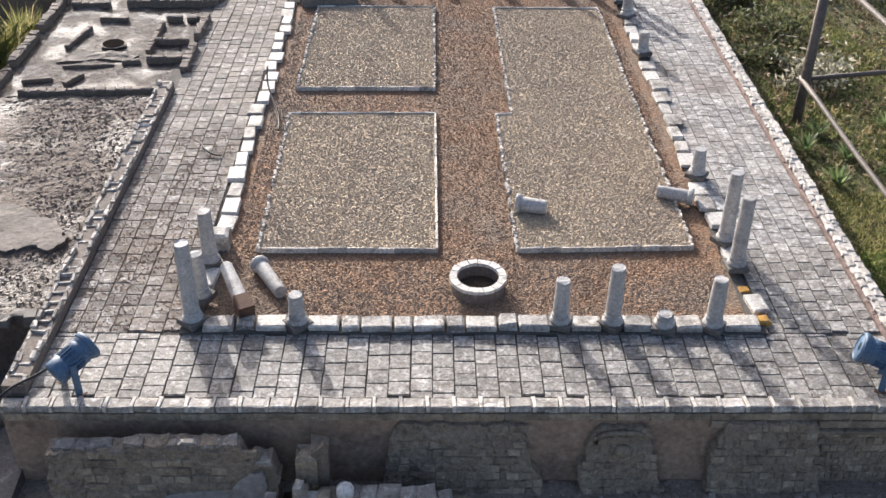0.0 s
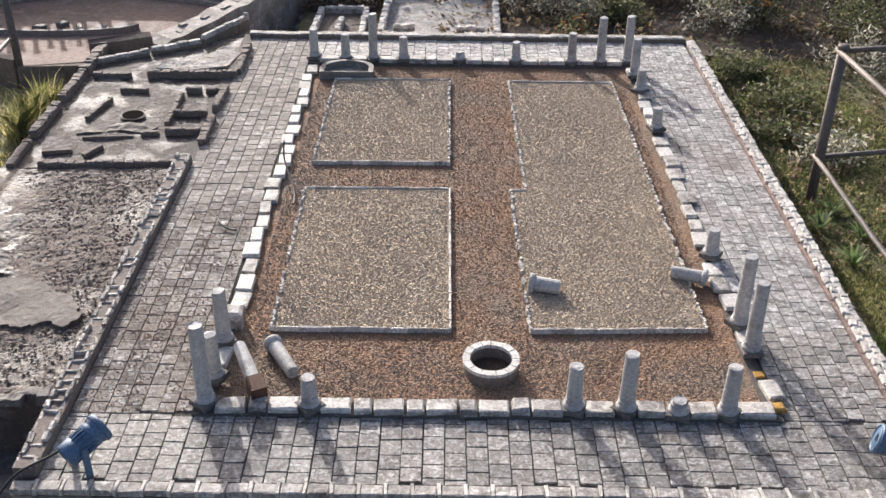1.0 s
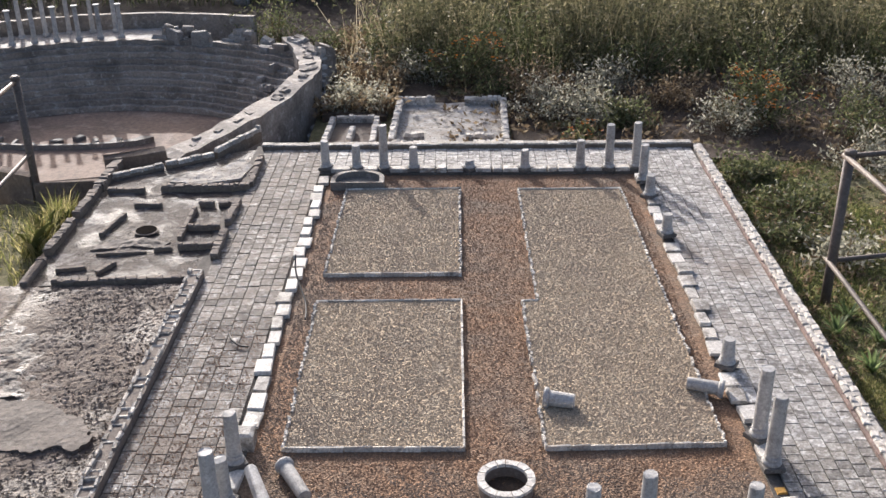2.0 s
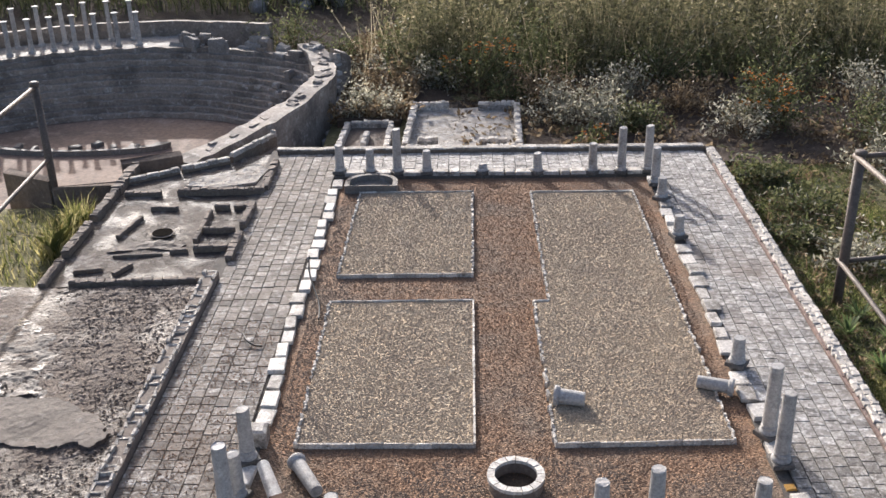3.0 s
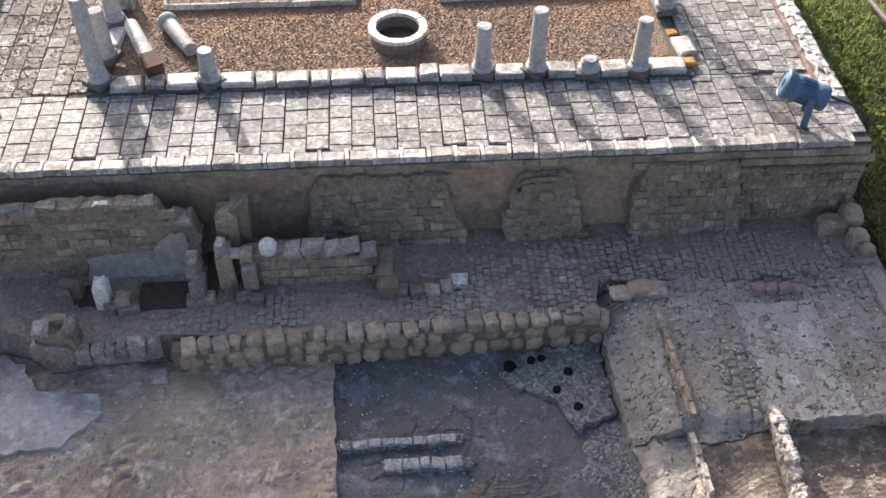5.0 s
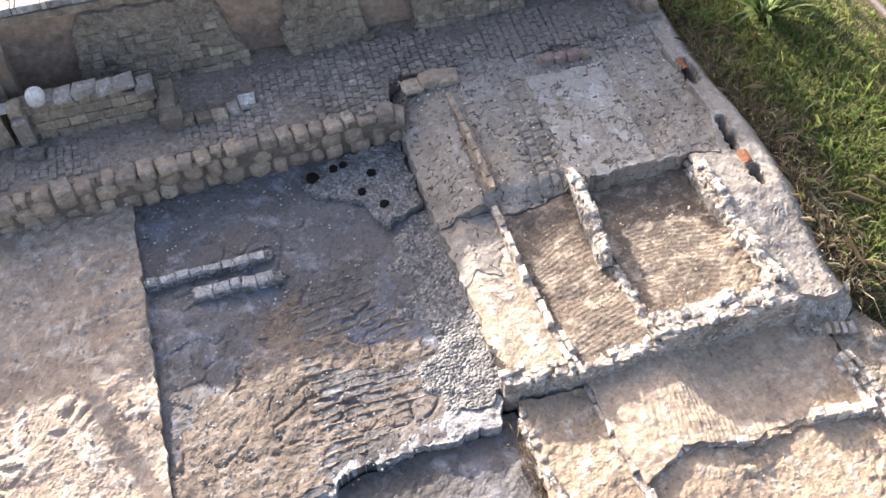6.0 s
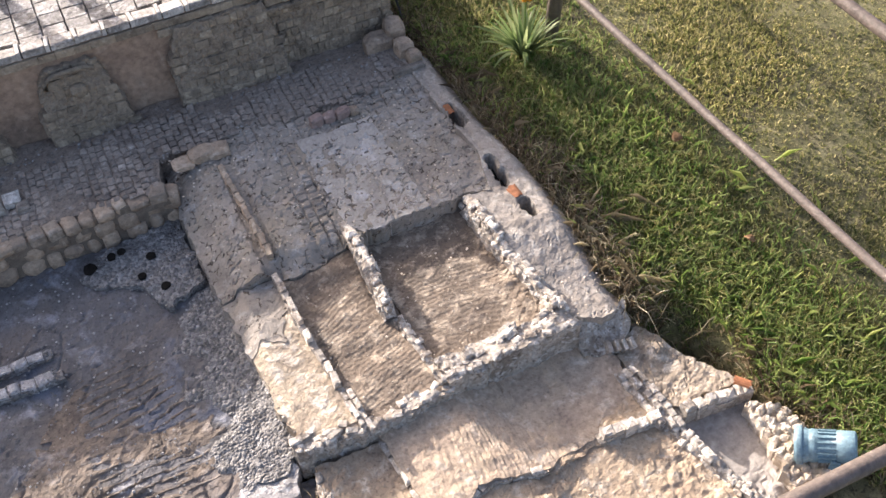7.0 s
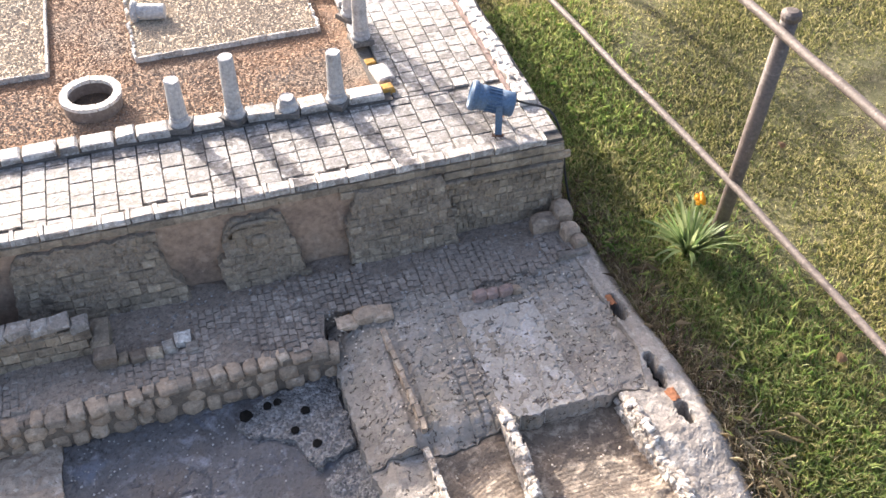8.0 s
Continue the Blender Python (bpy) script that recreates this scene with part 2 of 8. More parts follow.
M["grass"] = leaf_mat("lawn_grass", (0.10, 0.13, 0.04), (0.33, 0.325, 0.14), (0.56, 0.50, 0.29))
M["long_grass"] = leaf_mat("long_green_grass", (0.10, 0.19, 0.045), (0.27, 0.37, 0.11), (0.48, 0.52, 0.22))
M["weed_grass"] = leaf_mat("dull_weed_grass", (0.075, 0.11, 0.04), (0.20, 0.24, 0.09), (0.38, 0.36, 0.19))
M["leaf"] = leaf_mat("shrub_leaf", (0.055, 0.07, 0.035), (0.125, 0.145, 0.07), (0.25, 0.25, 0.15))
M["silver"] = leaf_mat("silver_leaf", (0.14, 0.14, 0.11), (0.36, 0.36, 0.31), (0.68, 0.66, 0.60))
M["dry"] = leaf_mat("dry_stalk", (0.11, 0.08, 0.055), (0.24, 0.18, 0.125), (0.42, 0.35, 0.26))
M["hedge"] = leaf_mat("tall_hedge_leaf", (0.07, 0.075, 0.045), (0.155, 0.155, 0.098), (0.30, 0.275, 0.195))
M["dry_pale"] = leaf_mat("pale_dry_stalk", (0.22, 0.18, 0.12), (0.45, 0.39, 0.28), (0.70, 0.64, 0.52))
M["petal"] = leaf_mat("yellow_petal", (0.65, 0.36, 0.02), (0.75, 0.46, 0.03), (0.8, 0.5, 0.05))
M["petal_orange"] = leaf_mat("orange_petal", (0.6, 0.16, 0.02), (0.7, 0.25, 0.03), (0.7, 0.34, 0.06))


# ---- builders ----
def link(name, bm, mat, parent=None, label="", smooth=False):
    me = bpy.data.meshes.new(name)
    bm.normal_update()
    bm.to_mesh(me)
    bm.free()
    me.materials.append(M[mat])
    if smooth:
        me.polygons.foreach_set("use_smooth", [True] * len(me.polygons))
    ob = new(name, me)
    if parent:
        ob.parent = parent
    if label:
        ob["label"] = label
    return ob


def part(name, bm, mat, parent, label="", smooth=False):
    return link(name, bm, mat, parent, label, smooth)


def thing(name, label, category, group="", kind="", at=(0, 0, 0), rz=0.0):
    ob = new(name)
    ob.empty_display_size = 0.02
    ob.matrix_basis = pose(*at, 0, 0, rz)
    return tagged(ob, label, category, group, kind)


def raw(name, verts, faces, mat, parent=None, smooth=False):
    me = bpy.data.meshes.new(name)
    me.from_pydata(verts, [], faces)
    me.materials.append(M[mat])
    if smooth:
        me.polygons.foreach_set("use_smooth", [True] * len(me.polygons))
    ob = new(name, me)
    if parent:
        ob.parent = parent
    return ob


def stone_into(bm, cx, cy, z0, lx, ly, h, rz=0.0, jit=0.12, cham=0.16, rnd=R):
    """A worn block: foot, shoulders and a smaller top, all a little uneven."""
    s = min(lx, ly, h * 2)
    rings = []
    for z, grow in ((z0, 0.0), (z0 + h - cham * s * 0.7, 0.0), (z0 + h, -cham * s)):
        ring = []
        for sx, sy in ((-1, -1), (1, -1), (1, 1), (-1, 1)):
            x = sx * (lx / 2 + grow) + rnd.uniform(-jit, jit) * s * 0.5
            y = sy * (ly / 2 + grow) + rnd.uniform(-jit, jit) * s * 0.5
            c, n = math.cos(rz), math.sin(rz)
            zz = z + (rnd.uniform(-jit, jit) * h * 0.5 if z > z0 else 0)
            ring.append(bm.verts.new((cx + x * c - y * n, cy + x * n + y * c, zz)))
        rings.append(ring)
    bm.faces.new(rings[0][::-1])
    for a, b in zip(rings, rings[1:]):
        for i in range(4):
            bm.faces.new((a[i], a[(i + 1) % 4], b[(i + 1) % 4], b[i]))
    bm.faces.new(rings[-1])


def boulder_into(bm, cx, cy, cz, rx, ry, rz_, rnd=R, rough=0.16, square=0.82, sub=1):
    """A rounded uneven stone, twenty faces split once."""
    before = len(bm.verts)
    bmesh.ops.create_icosphere(bm, subdivisions=sub, radius=1.0)
    bm.verts.ensure_lookup_table()
    a = rnd.uniform(0, 6.28)
    ca, sa = math.cos(a), math.sin(a)
    for v in bm.verts[before:]:
        k = 1 + rnd.uniform(-rough, rough)
        x, y = v.co.x * ca - v.co.y * sa, v.co.x * sa + v.co.y * ca
        p = [max(-square, min(square, q * k)) * 0.82 / square for q in (x, y, v.co.z)]
        v.co = (cx + p[0] * rx * 1.15, cy + p[1] * ry * 1.15, cz + p[2] * rz_ * 1.15)


def stone_meshes(name, n, mat, lx, ly, h, jit=0.12, cham=0.16):
    out = []
    for _ in range(n):
        bm = bmesh.new()
        stone_into(bm, 0, 0, 0, lx, ly, h, 0, jit, cham)
        me = bpy.data.meshes.new(name)
        bm.normal_update()
        bm.to_mesh(me)
        bm.free()
        me.materials.append(M[mat])
        out.append(me)
    return out


def place(name, me, parent, x, y, z, rz=0.0, sx=1.0, sy=1.0, sz=1.0, rx=0.0):
    ob = new(name, me)
    ob.parent = parent
    ob.matrix_basis = Matrix.LocRotScale((x, y, z), Euler((rx, 0, rz)), (sx, sy, sz))
    return ob


def lathe(bm, profile, seg=20, cx=0.0, cy=0.0, wob=0.0, rnd=R):
    """A turned solid from (radius, height) pairs, closed at both ends."""
    rings = []
    for r, z in profile:
        rings.append([bm.verts.new((cx + r * math.cos(2 * math.pi * i / seg) * (1 + rnd.uniform(-wob, wob)),
                                    cy + r * math.sin(2 * math.pi * i / seg) * (1 + rnd.uniform(-wob, wob)), z)) for i in range(seg)])
    for a, b in zip(rings, rings[1:]):
        for i in range(seg):
            bm.faces.new((a[i], a[(i + 1) % seg], b[(i + 1) % seg], b[i]))
    bm.faces.new(rings[0][::-1])
    bm.faces.new(rings[-1])


def tube(bm, pts, r, seg=10):
    """A round bar along a line of points."""
    rings = []
    for i, p in enumerate(pts):
        d = (Vector(pts[min(i + 1, len(pts) - 1)]) - Vector(pts[max(i - 1, 0)])).normalized()
        u = d.cross(Vector((0.13, 0.21, 1) if abs(d.z) < 0.9 else (1, 0.1, 0))).normalized()
        w = d.cross(u)
        rings.append([bm.verts.new(Vector(p) + (u * math.cos(6.28319 * k / seg) + w * math.sin(6.28319 * k / seg)) * r) for k in range(seg)])
    for a, b in zip(rings, rings[1:]):
        for i in range(seg):
            bm.faces.new((a[i], a[(i + 1) % seg], b[(i + 1) % seg], b[i]))
    bm.faces.new(rings[0][::-1])
    bm.faces.new(rings[-1])


def box_into(bm, x0, y0, z0, x1, y1, z1):
    vs = [bm.verts.new((x, y, z)) for z in (z0, z1) for x, y in ((x0, y0), (x1, y0), (x1, y1), (x0, y1))]
    for f in ((3, 2, 1, 0), (4, 5, 6, 7), (0, 1, 5, 4), (1, 2, 6, 5), (2, 3, 7, 6), (3, 0, 4, 7)):
        bm.faces.new([vs[i] for i in f])


def slab_patch(name, outline, top, bottom, mat, label, category, step=0.02, amp=0.006, freq=14.0, relief=None, kind="structure"):
    """A thick uneven floor: a grid cut to a polygon of plan corners, with noise in its height and a skirt down its sides.
    top may be a number or a function of x and y."""
    xs, ys = [p[0] for p in outline], [p[1] for p in outline]
    zt = top if callable(top) else (lambda x, y: top)
    bm = bmesh.new()
    nx, ny = max(1, int((max(xs) - min(xs)) / step)), max(1, int((max(ys) - min(ys)) / step))
    base = [bm.verts.new((x, y, 0)) for x, y in outline]
    bm.faces.new(base)
    for k in range(1, nx):
        x = min(xs) + (max(xs) - min(xs)) * k / nx
        bmesh.ops.bisect_plane(bm, geom=bm.verts[:] + bm.edges[:] + bm.faces[:], plane_co=(x, 0, 0), plane_no=(1, 0, 0))
    for k in range(1, ny):
        y = min(ys) + (max(ys) - min(ys)) * k / ny
        bmesh.ops.bisect_plane(bm, geom=bm.verts[:] + bm.edges[:] + bm.faces[:], plane_co=(0, y, 0), plane_no=(0, 1, 0))
    for v in bm.verts:
        p = Vector((v.co.x * freq, v.co.y * freq, 3.1))
        h = noise.noise(p) * 0.6 + noise.noise(p * 2.7) * 0.3 + noise.noise(p * 6.1) * 0.2
        v.co.z = zt(v.co.x, v.co.y) + h * amp + (relief(v.co.x, v.co.y) if relief else 0.0)
    rim = [e for e in bm.edges if e.is_boundary]
    made = bmesh.ops.extrude_edge_only(bm, edges=rim)
    for v in made["geom"]:
        if isinstance(v, bmesh.types.BMVert):
            v.co.z = bottom
    bmesh.ops.recalc_face_normals(bm, faces=bm.faces)
    return tagged(link(name, bm, mat), label, category, kind=kind)

# ---- ground ----
def smooth_step(a, b, v):
    u = max(0.0, min(1.0, (v - a) / (b - a)))
    return u * u * (3 - 2 * u)


def ground_height(x, y):
    """Lawn to the east, sunk under the model, rising a little to the north."""
    lawn = -0.27 - 0.15 * (1 - smooth_step(-1.9, -0.2, y)) + 0.12 * smooth_step(-0.2, 0.9, y)
    z = lawn
    wx = -2.2 + 0.29 * smooth_step(1.7, 1.85, y)
    inside = (1 - smooth_step(1.16, 1.22, x)) * (1 - smooth_step(3.2, 3.35, y)) * smooth_step(wx - 0.1, wx, x) * smooth_step(-1.97, -1.87, y)
    inside2 = (1 - smooth_step(1.40, 1.52, x)) * (1 - smooth_step(-1.2, -1.05, y)) * smooth_step(wx - 0.1, wx, x) * smooth_step(-1.97, -1.87, y)
    k = max(inside, inside2)
    z = z * (1 - k) - 0.62 * k
    pit = (1 - smooth_step(-1.12, -0.98, x)) * smooth_step(2.98, 3.15, y)
    return z * (1 - pit) + (-0.42) * pit


def build_ground():
    xs = [-400, -120, -40, -15, -8] + [-5 + 0.1 * i for i in range(101)] + [8, 15, 40, 120, 400]
    ys = [-400, -120, -40, -15, -7] + [-4 + 0.1 * i for i in range(131)] + [12, 20, 40, 120, 400]
    verts = [(x, y, ground_height(x, y) + 0.012 * noise.noise(Vector((x * 2.3, y * 2.3, 0)))) for y in ys for x in xs]
    n = len(xs)
    faces = [(j * n + i, j * n + i + 1, (j + 1) * n + i + 1, (j + 1) * n + i) for j in range(len(ys) - 1) for i in range(n - 1)]
    tagged(raw("ground", verts, faces, "ground", smooth=True), "uneven soil and turf ground around the model", "ground", kind="structure")


build_ground()


def blades(name, n, spot, length, width, mat, label, category, lean=0.6, seed=3):
    """Many tapering blades in one mesh; spot gives (x, y) or None."""
    rn = np.random.RandomState(seed)
    verts, faces = [], []
    rr = random.Random(seed)
    while len(faces) < n:
        s = spot(rr)
        if s is None:
            continue
        x, y, k = s
        z = ground_height(x, y) - 0.004
        a, l = rr.uniform(0, 6.283), length * k * rr.uniform(0.6, 1.3)
        b = rr.uniform(0, 6.283)
        dx, dy = math.cos(b) * width, math.sin(b) * width
        ln = rr.uniform(0.1, lean)
        tx, ty = math.cos(a) * l * ln, math.sin(a) * l * ln
        i = len(verts)
        verts += [(x - dx, y - dy, z), (x + dx, y + dy, z), (x + tx * 0.45 + dx * 0.7, y + ty * 0.45 + dy * 0.7, z + l * 0.6),
                  (x + tx, y + ty, z + l * (1 - 0.3 * ln)), (x + tx * 0.45 - dx * 0.7, y + ty * 0.45 - dy * 0.7, z + l * 0.6)]
        faces.append((i, i + 1, i + 2, i + 3, i + 4))
    return tagged(raw(name, verts, faces, mat), label, category, kind="stuff")


def east_edge(y):
    return float(np.interp(y, (-1.95, -1.62, -1.43, -1.32, -1.12, -1.04, -0.9, -0.72, -0.48, -0.15, -0.02, 0.05), (1.66, 1.57, 1.525, 1.48, 1.345, 1.33, 1.32, 1.328, 1.285, 1.262, 1.23, 1.235)))


def worn(edge, y, r):
    """Trodden, bare strip of earth along the rim."""
    n = 0.5 + 0.7 * noise.noise(Vector((edge * 9, y * 6, 2)))
    return -1.3 < y < -0.25 and edge < 0.14 * n + 0.02 and r.random() < 0.8


def lawn_near(r):
    y = r.uniform(-2.0, 1.3)
    edge = r.random() ** 1.2 * 1.5
    n = noise.noise(Vector((edge * 3, y * 3, 5)))
    if edge < 0.04 and r.random() < 0.6 + n or worn(edge, y, r):
        return None
    tall = 0.75 + 1.6 * max(0.0, 1 - abs(edge - 0.20) / 0.26) * (1 if y < 0.2 else 0.35) + 0.45 * n
    return east_edge(y) + edge, y, max(0.4, tall)


def lawn_far(r):
    y = r.uniform(-2.2, 3.4)
    x = east_edge(y) + 0.3 + r.random() * 2.6
    n = noise.noise(Vector((x * 9, y * 9, 8)))
    return None if n < -0.22 and r.random() < 0.7 else (x, y, 0.75 + r.random() * 0.4 + 0.5 * max(0, n))


def rim_spot(r):
    y = r.uniform(-1.7, 0.1)
    return east_edge(y) + abs(r.gauss(0.0, 0.06)), y, r.uniform(0.6, 1.6)


def straw_spot(r):
    y = r.gauss(-0.88, 0.22)
    return east_edge(y) + abs(r.gauss(0.0, 0.06)), y, r.uniform(0.6, 1.7)


blades("lawn_grass", 120000, lawn_near, 0.018, 0.0017, "grass", "short green and yellowing lawn grass, longer by the masonry", "grass", 1.1)
blades("outer_lawn_grass", 120000, lawn_far, 0.016, 0.0024, "grass", "short yellowing grass of the outer lawn", "grass", 1.1, 4)


def lawn_edge(r):
    y = r.uniform(1.15, 3.5)
    return 1.24 + r.random() * 0.7, y, 0.6 + 0.8 * r.random()


blades("platform_edge_grass", 30000, lawn_edge, 0.020, 0.002, "weed_grass", "short green grass beside the platform", "grass", 1.1, 6)


def lush_spot(r):
    y = r.uniform(-1.9, 0.9)
    e = abs(r.gauss(0.16, 0.13))
    if worn(e, y, r):
        return None
    return east_edge(y) + 0.02 + e, y, r.uniform(0.6, 1.5) * (1.0 if y < -0.1 else 0.7)


# Longer grass; its extra brightness lifts the strip in the platform's shadow.
blades("long_edge_grass", 26000, lush_spot, 0.034, 0.0019, "long_grass", "longer green grass along the masonry rim, brightened to lift the platform's shadow", "grass", 1.3, 12)
blades("dry_edge_grass", 4200, rim_spot, 0.030, 0.0016, "dry", "dry brown stalks along the masonry rim", "grass", 1.6, 8)
blades("straw_grass", 1100, straw_spot, 0.032, 0.0015, "dry_pale", "pale dry straw lying along the masonry rim", "grass", 2.4, 31)

# ---- court platform ----
W, E_, D = -1.20, 1.215, 3.42
COURT = (-0.805, 0.30, 0.82, 3.06)


def build_platform():
    bm = bmesh.new()
    box_into(bm, W, 0.004, -0.62, E_, D, -0.014)
    tagged(link("court_platform", bm, "wall"), "raised masonry platform with stained tan plaster sides", "platform", kind="structure")
    # mortar bed, one ring of four slabs round the court
    x0, y0, x1, y1 = COURT
    for a in ((W + 0.003, 0.006, E_ - 0.003, y0), (W + 0.003, y1, E_ - 0.003, D - 0.004), (W + 0.003, y0, x0, y1), (x1, y0, E_ - 0.003, y1)):
        bm = bmesh.new()
        box_into(bm, a[0], a[1], -0.013, a[2], a[3], -0.003)
        tagged(link("pavement_bed", bm, "mortar"), "dark mortar bed under the paving stones", "pavement", kind="structure")
    # garden soil and beds
    bm = bmesh.new()
    box_into(bm, x0 + 0.02, y0 + 0.02, -0.013, x1 - 0.02, y1 - 0.02, -0.006)
    tagged(link("garden_path", bm, "path"), "brown gravel paths of the courtyard garden", "path", kind="structure")


M["kerb_piece"] = material("pale_kerb_piece", (0.58, 0.54, 0.49), (0.26, 0.23, 0.20), (0.72, 0.70, 0.66), 90, 12, 0.8, 0.5, 0.25)
BEDS = {
    "a": [(-0.649, 0.706), (-0.097, 0.706), (-0.099, 1.640), (-0.657, 1.635)],
    "b": [(-0.655, 1.866), (-0.101, 1.870), (-0.101, 2.768), (-0.649, 2.763)],
    "c": [(0.151, 0.707), (0.701, 0.724), (0.678, 2.754), (0.184, 2.756), (0.195, 1.633), (0.137, 1.632)],
}


def inside_poly(x, y, poly):
    ok = False
    for (ax, ay), (bx, by) in zip(poly, poly[1:] + poly[:1]):
        if (ay > y) != (by > y) and x < (bx - ax) * (y - ay) / (by - ay) + ax:
            ok = not ok
    return ok


M["bed_kerb"] = material("worn_bed_kerb", (0.58, 0.54, 0.49), (0.24, 0.21, 0.18), (0.72, 0.695, 0.65), 110, 24, 0.85, 0.6, 0.34, 0.38, 0.56, speck=0.6)
KERBS = stone_meshes("kerb_stone", 6, "bed_kerb", 0.03, 0.0075, 0.0190, 0.2, 0.08)
CHIPPED = stone_meshes("kerb_stone", 6, "bed_kerb", 0.016, 0.0100, 0.0215, 0.28, 0.16)


def build_beds():
    for key, poly in BEDS.items():
        bed = thing("gravel_bed", "rectangular bed of pale buff gravel edged with thin white kerbs", "garden bed", "gravel beds in the court", at=(0, 0, 0))
        bm = bmesh.new()
        vs = [bm.verts.new((x, y, 0.006)) for x, y in poly]
        f = bm.faces.new(vs)
        ex = bmesh.ops.extrude_face_region(bm, geom=[f])
        for v in ex["geom"]:
            if isinstance(v, bmesh.types.BMVert):
                v.co.z = -0.006
        bmesh.ops.recalc_face_normals(bm, faces=bm.faces)
        part("gravel", bm, "bed", bed)
        for (ax, ay), (bx, by) in zip(poly, poly[1:] + poly[:1]):
            l = math.hypot(bx - ax, by - ay)
            ang = math.atan2(by - ay, bx - ax)
            along_y = abs(by - ay) > abs(bx - ax) and not (key == "a" and ax > -0.2)
            u = 0.0
            while u < l:
                s = min(R.uniform(0.012, 0.024) if along_y else R.uniform(0.03, 0.10), l - u + 0.004)
                off = R.uniform(-0.003, 0.003) if along_y else R.uniform(-0.0006, 0.0006)
                cx, cy = ax + (bx - ax) * (u + s / 2) / l, ay + (by - ay) * (u + s / 2) / l
                if not along_y or R.random() < 0.88:
                    place("kerb_stone", R.choice(CHIPPED if along_y else KERBS), bed, cx - math.sin(ang) * off, cy + math.cos(ang) * off, -0.007,
                          ang + (R.uniform(-0.3, 0.3) if along_y else 0), s * 0.9 / 0.016 if along_y else s * 0.985 / 0.03, R.uniform(0.7, 1.0) if along_y else R.uniform(0.8, 1.1), R.uniform(0.75, 1.05) if along_y else R.uniform(0.93, 1.02))
                u += s


def pebbles(name, n, box, z, size, mat, label, test=None, seed=5):
    rr = random.Random(seed)
    verts, faces = [], []
    c = 0
    while c < n:
        x, y = rr.uniform(box[0], box[2]), rr.uniform(box[1], box[3])
        if test and not test(x, y):
            continue
        c += 1
        r = size * rr.uniform(0.5, 1.25)
        a = rr.uniform(0, 6.28)
        i = len(verts)
        zz = z(x, y) if callable(z) else z
        for k in range(4):
            verts.append((x + r * math.cos(a + k * 1.571) * rr.uniform(0.7, 1.2), y + r * math.sin(a + k * 1.571) * rr.uniform(0.7, 1.2), zz + r * rr.uniform(0, 0.3)))
        verts.append((x + rr.uniform(-0.3, 0.3) * r, y + rr.uniform(-0.3, 0.3) * r, zz + r * rr.uniform(0.6, 1.0)))
        for k in range(4):
            faces.append((i + k, i + (k + 1) % 4, i + 4))
    return tagged(raw(name, verts, faces, mat), label, "gravel", kind="stuff")


M["pebble_buff"] = material("buff_pebble", (0.46, 0.37, 0.265), (0.33, 0.265, 0.20), (0.54, 0.46, 0.35), 160, 1.7, 0.85, 0.0, 0.20, 0.47, 0.62, island=True, fine_mix=0.4, soil=((0.335, 0.265, 0.205), 1.3, 0.57))
M["pebble_brown"] = material("brown_pebble", (0.258, 0.155, 0.094), (0.18, 0.117, 0.078), (0.33, 0.25, 0.18), 160, 3, 0.85, 0.0, 0.26, island=True, fine_mix=0.4, soil=((0.215, 0.172, 0.137), 1.5, 0.51))


M["pebble_dusty"] = material("dusty_pebble", (0.225, 0.168, 0.125), (0.155, 0.118, 0.09), (0.36, 0.30, 0.245), 160, 3, 0.85, 0.0, 0.3, island=True, fine_mix=0.4)


def in_beds(x, y):
    return any(inside_poly(x, y, p) for p in BEDS.values())


build_platform()
build_beds()
pebbles("bed_pebbles", 60000, (-0.66, 0.71, 0.70, 2.77), 0.006, 0.0036, "pebble_buff", "loose pale buff pebbles covering the beds", in_beds)


def dusty(x, y):
    """The trodden front and west of the garden paths."""
    n = noise.noise(Vector((x * 4, y * 4, 3))) + 0.5 * noise.noise(Vector((x * 13, y * 13, 4)))
    return max((0.62 - y) / 0.25, (-0.52 - x) / 0.2, -1.0) + 0.9 * n > 0.25


pebbles("path_pebbles", 22000, (-0.73, 0.37, 0.74, 2.98), -0.006, 0.0034, "pebble_brown", "loose brown pebbles covering the garden paths", lambda x, y: not in_beds(x, y) and not dusty(x, y), 6)
pebbles("dusty_path_pebbles", 11000, (-0.73, 0.37, 0.74, 2.98), -0.006, 0.0034, "pebble_dusty", "dusty grey-brown pebbles on the trodden garden path", lambda x, y: not in_beds(x, y) and dusty(x, y), 36)


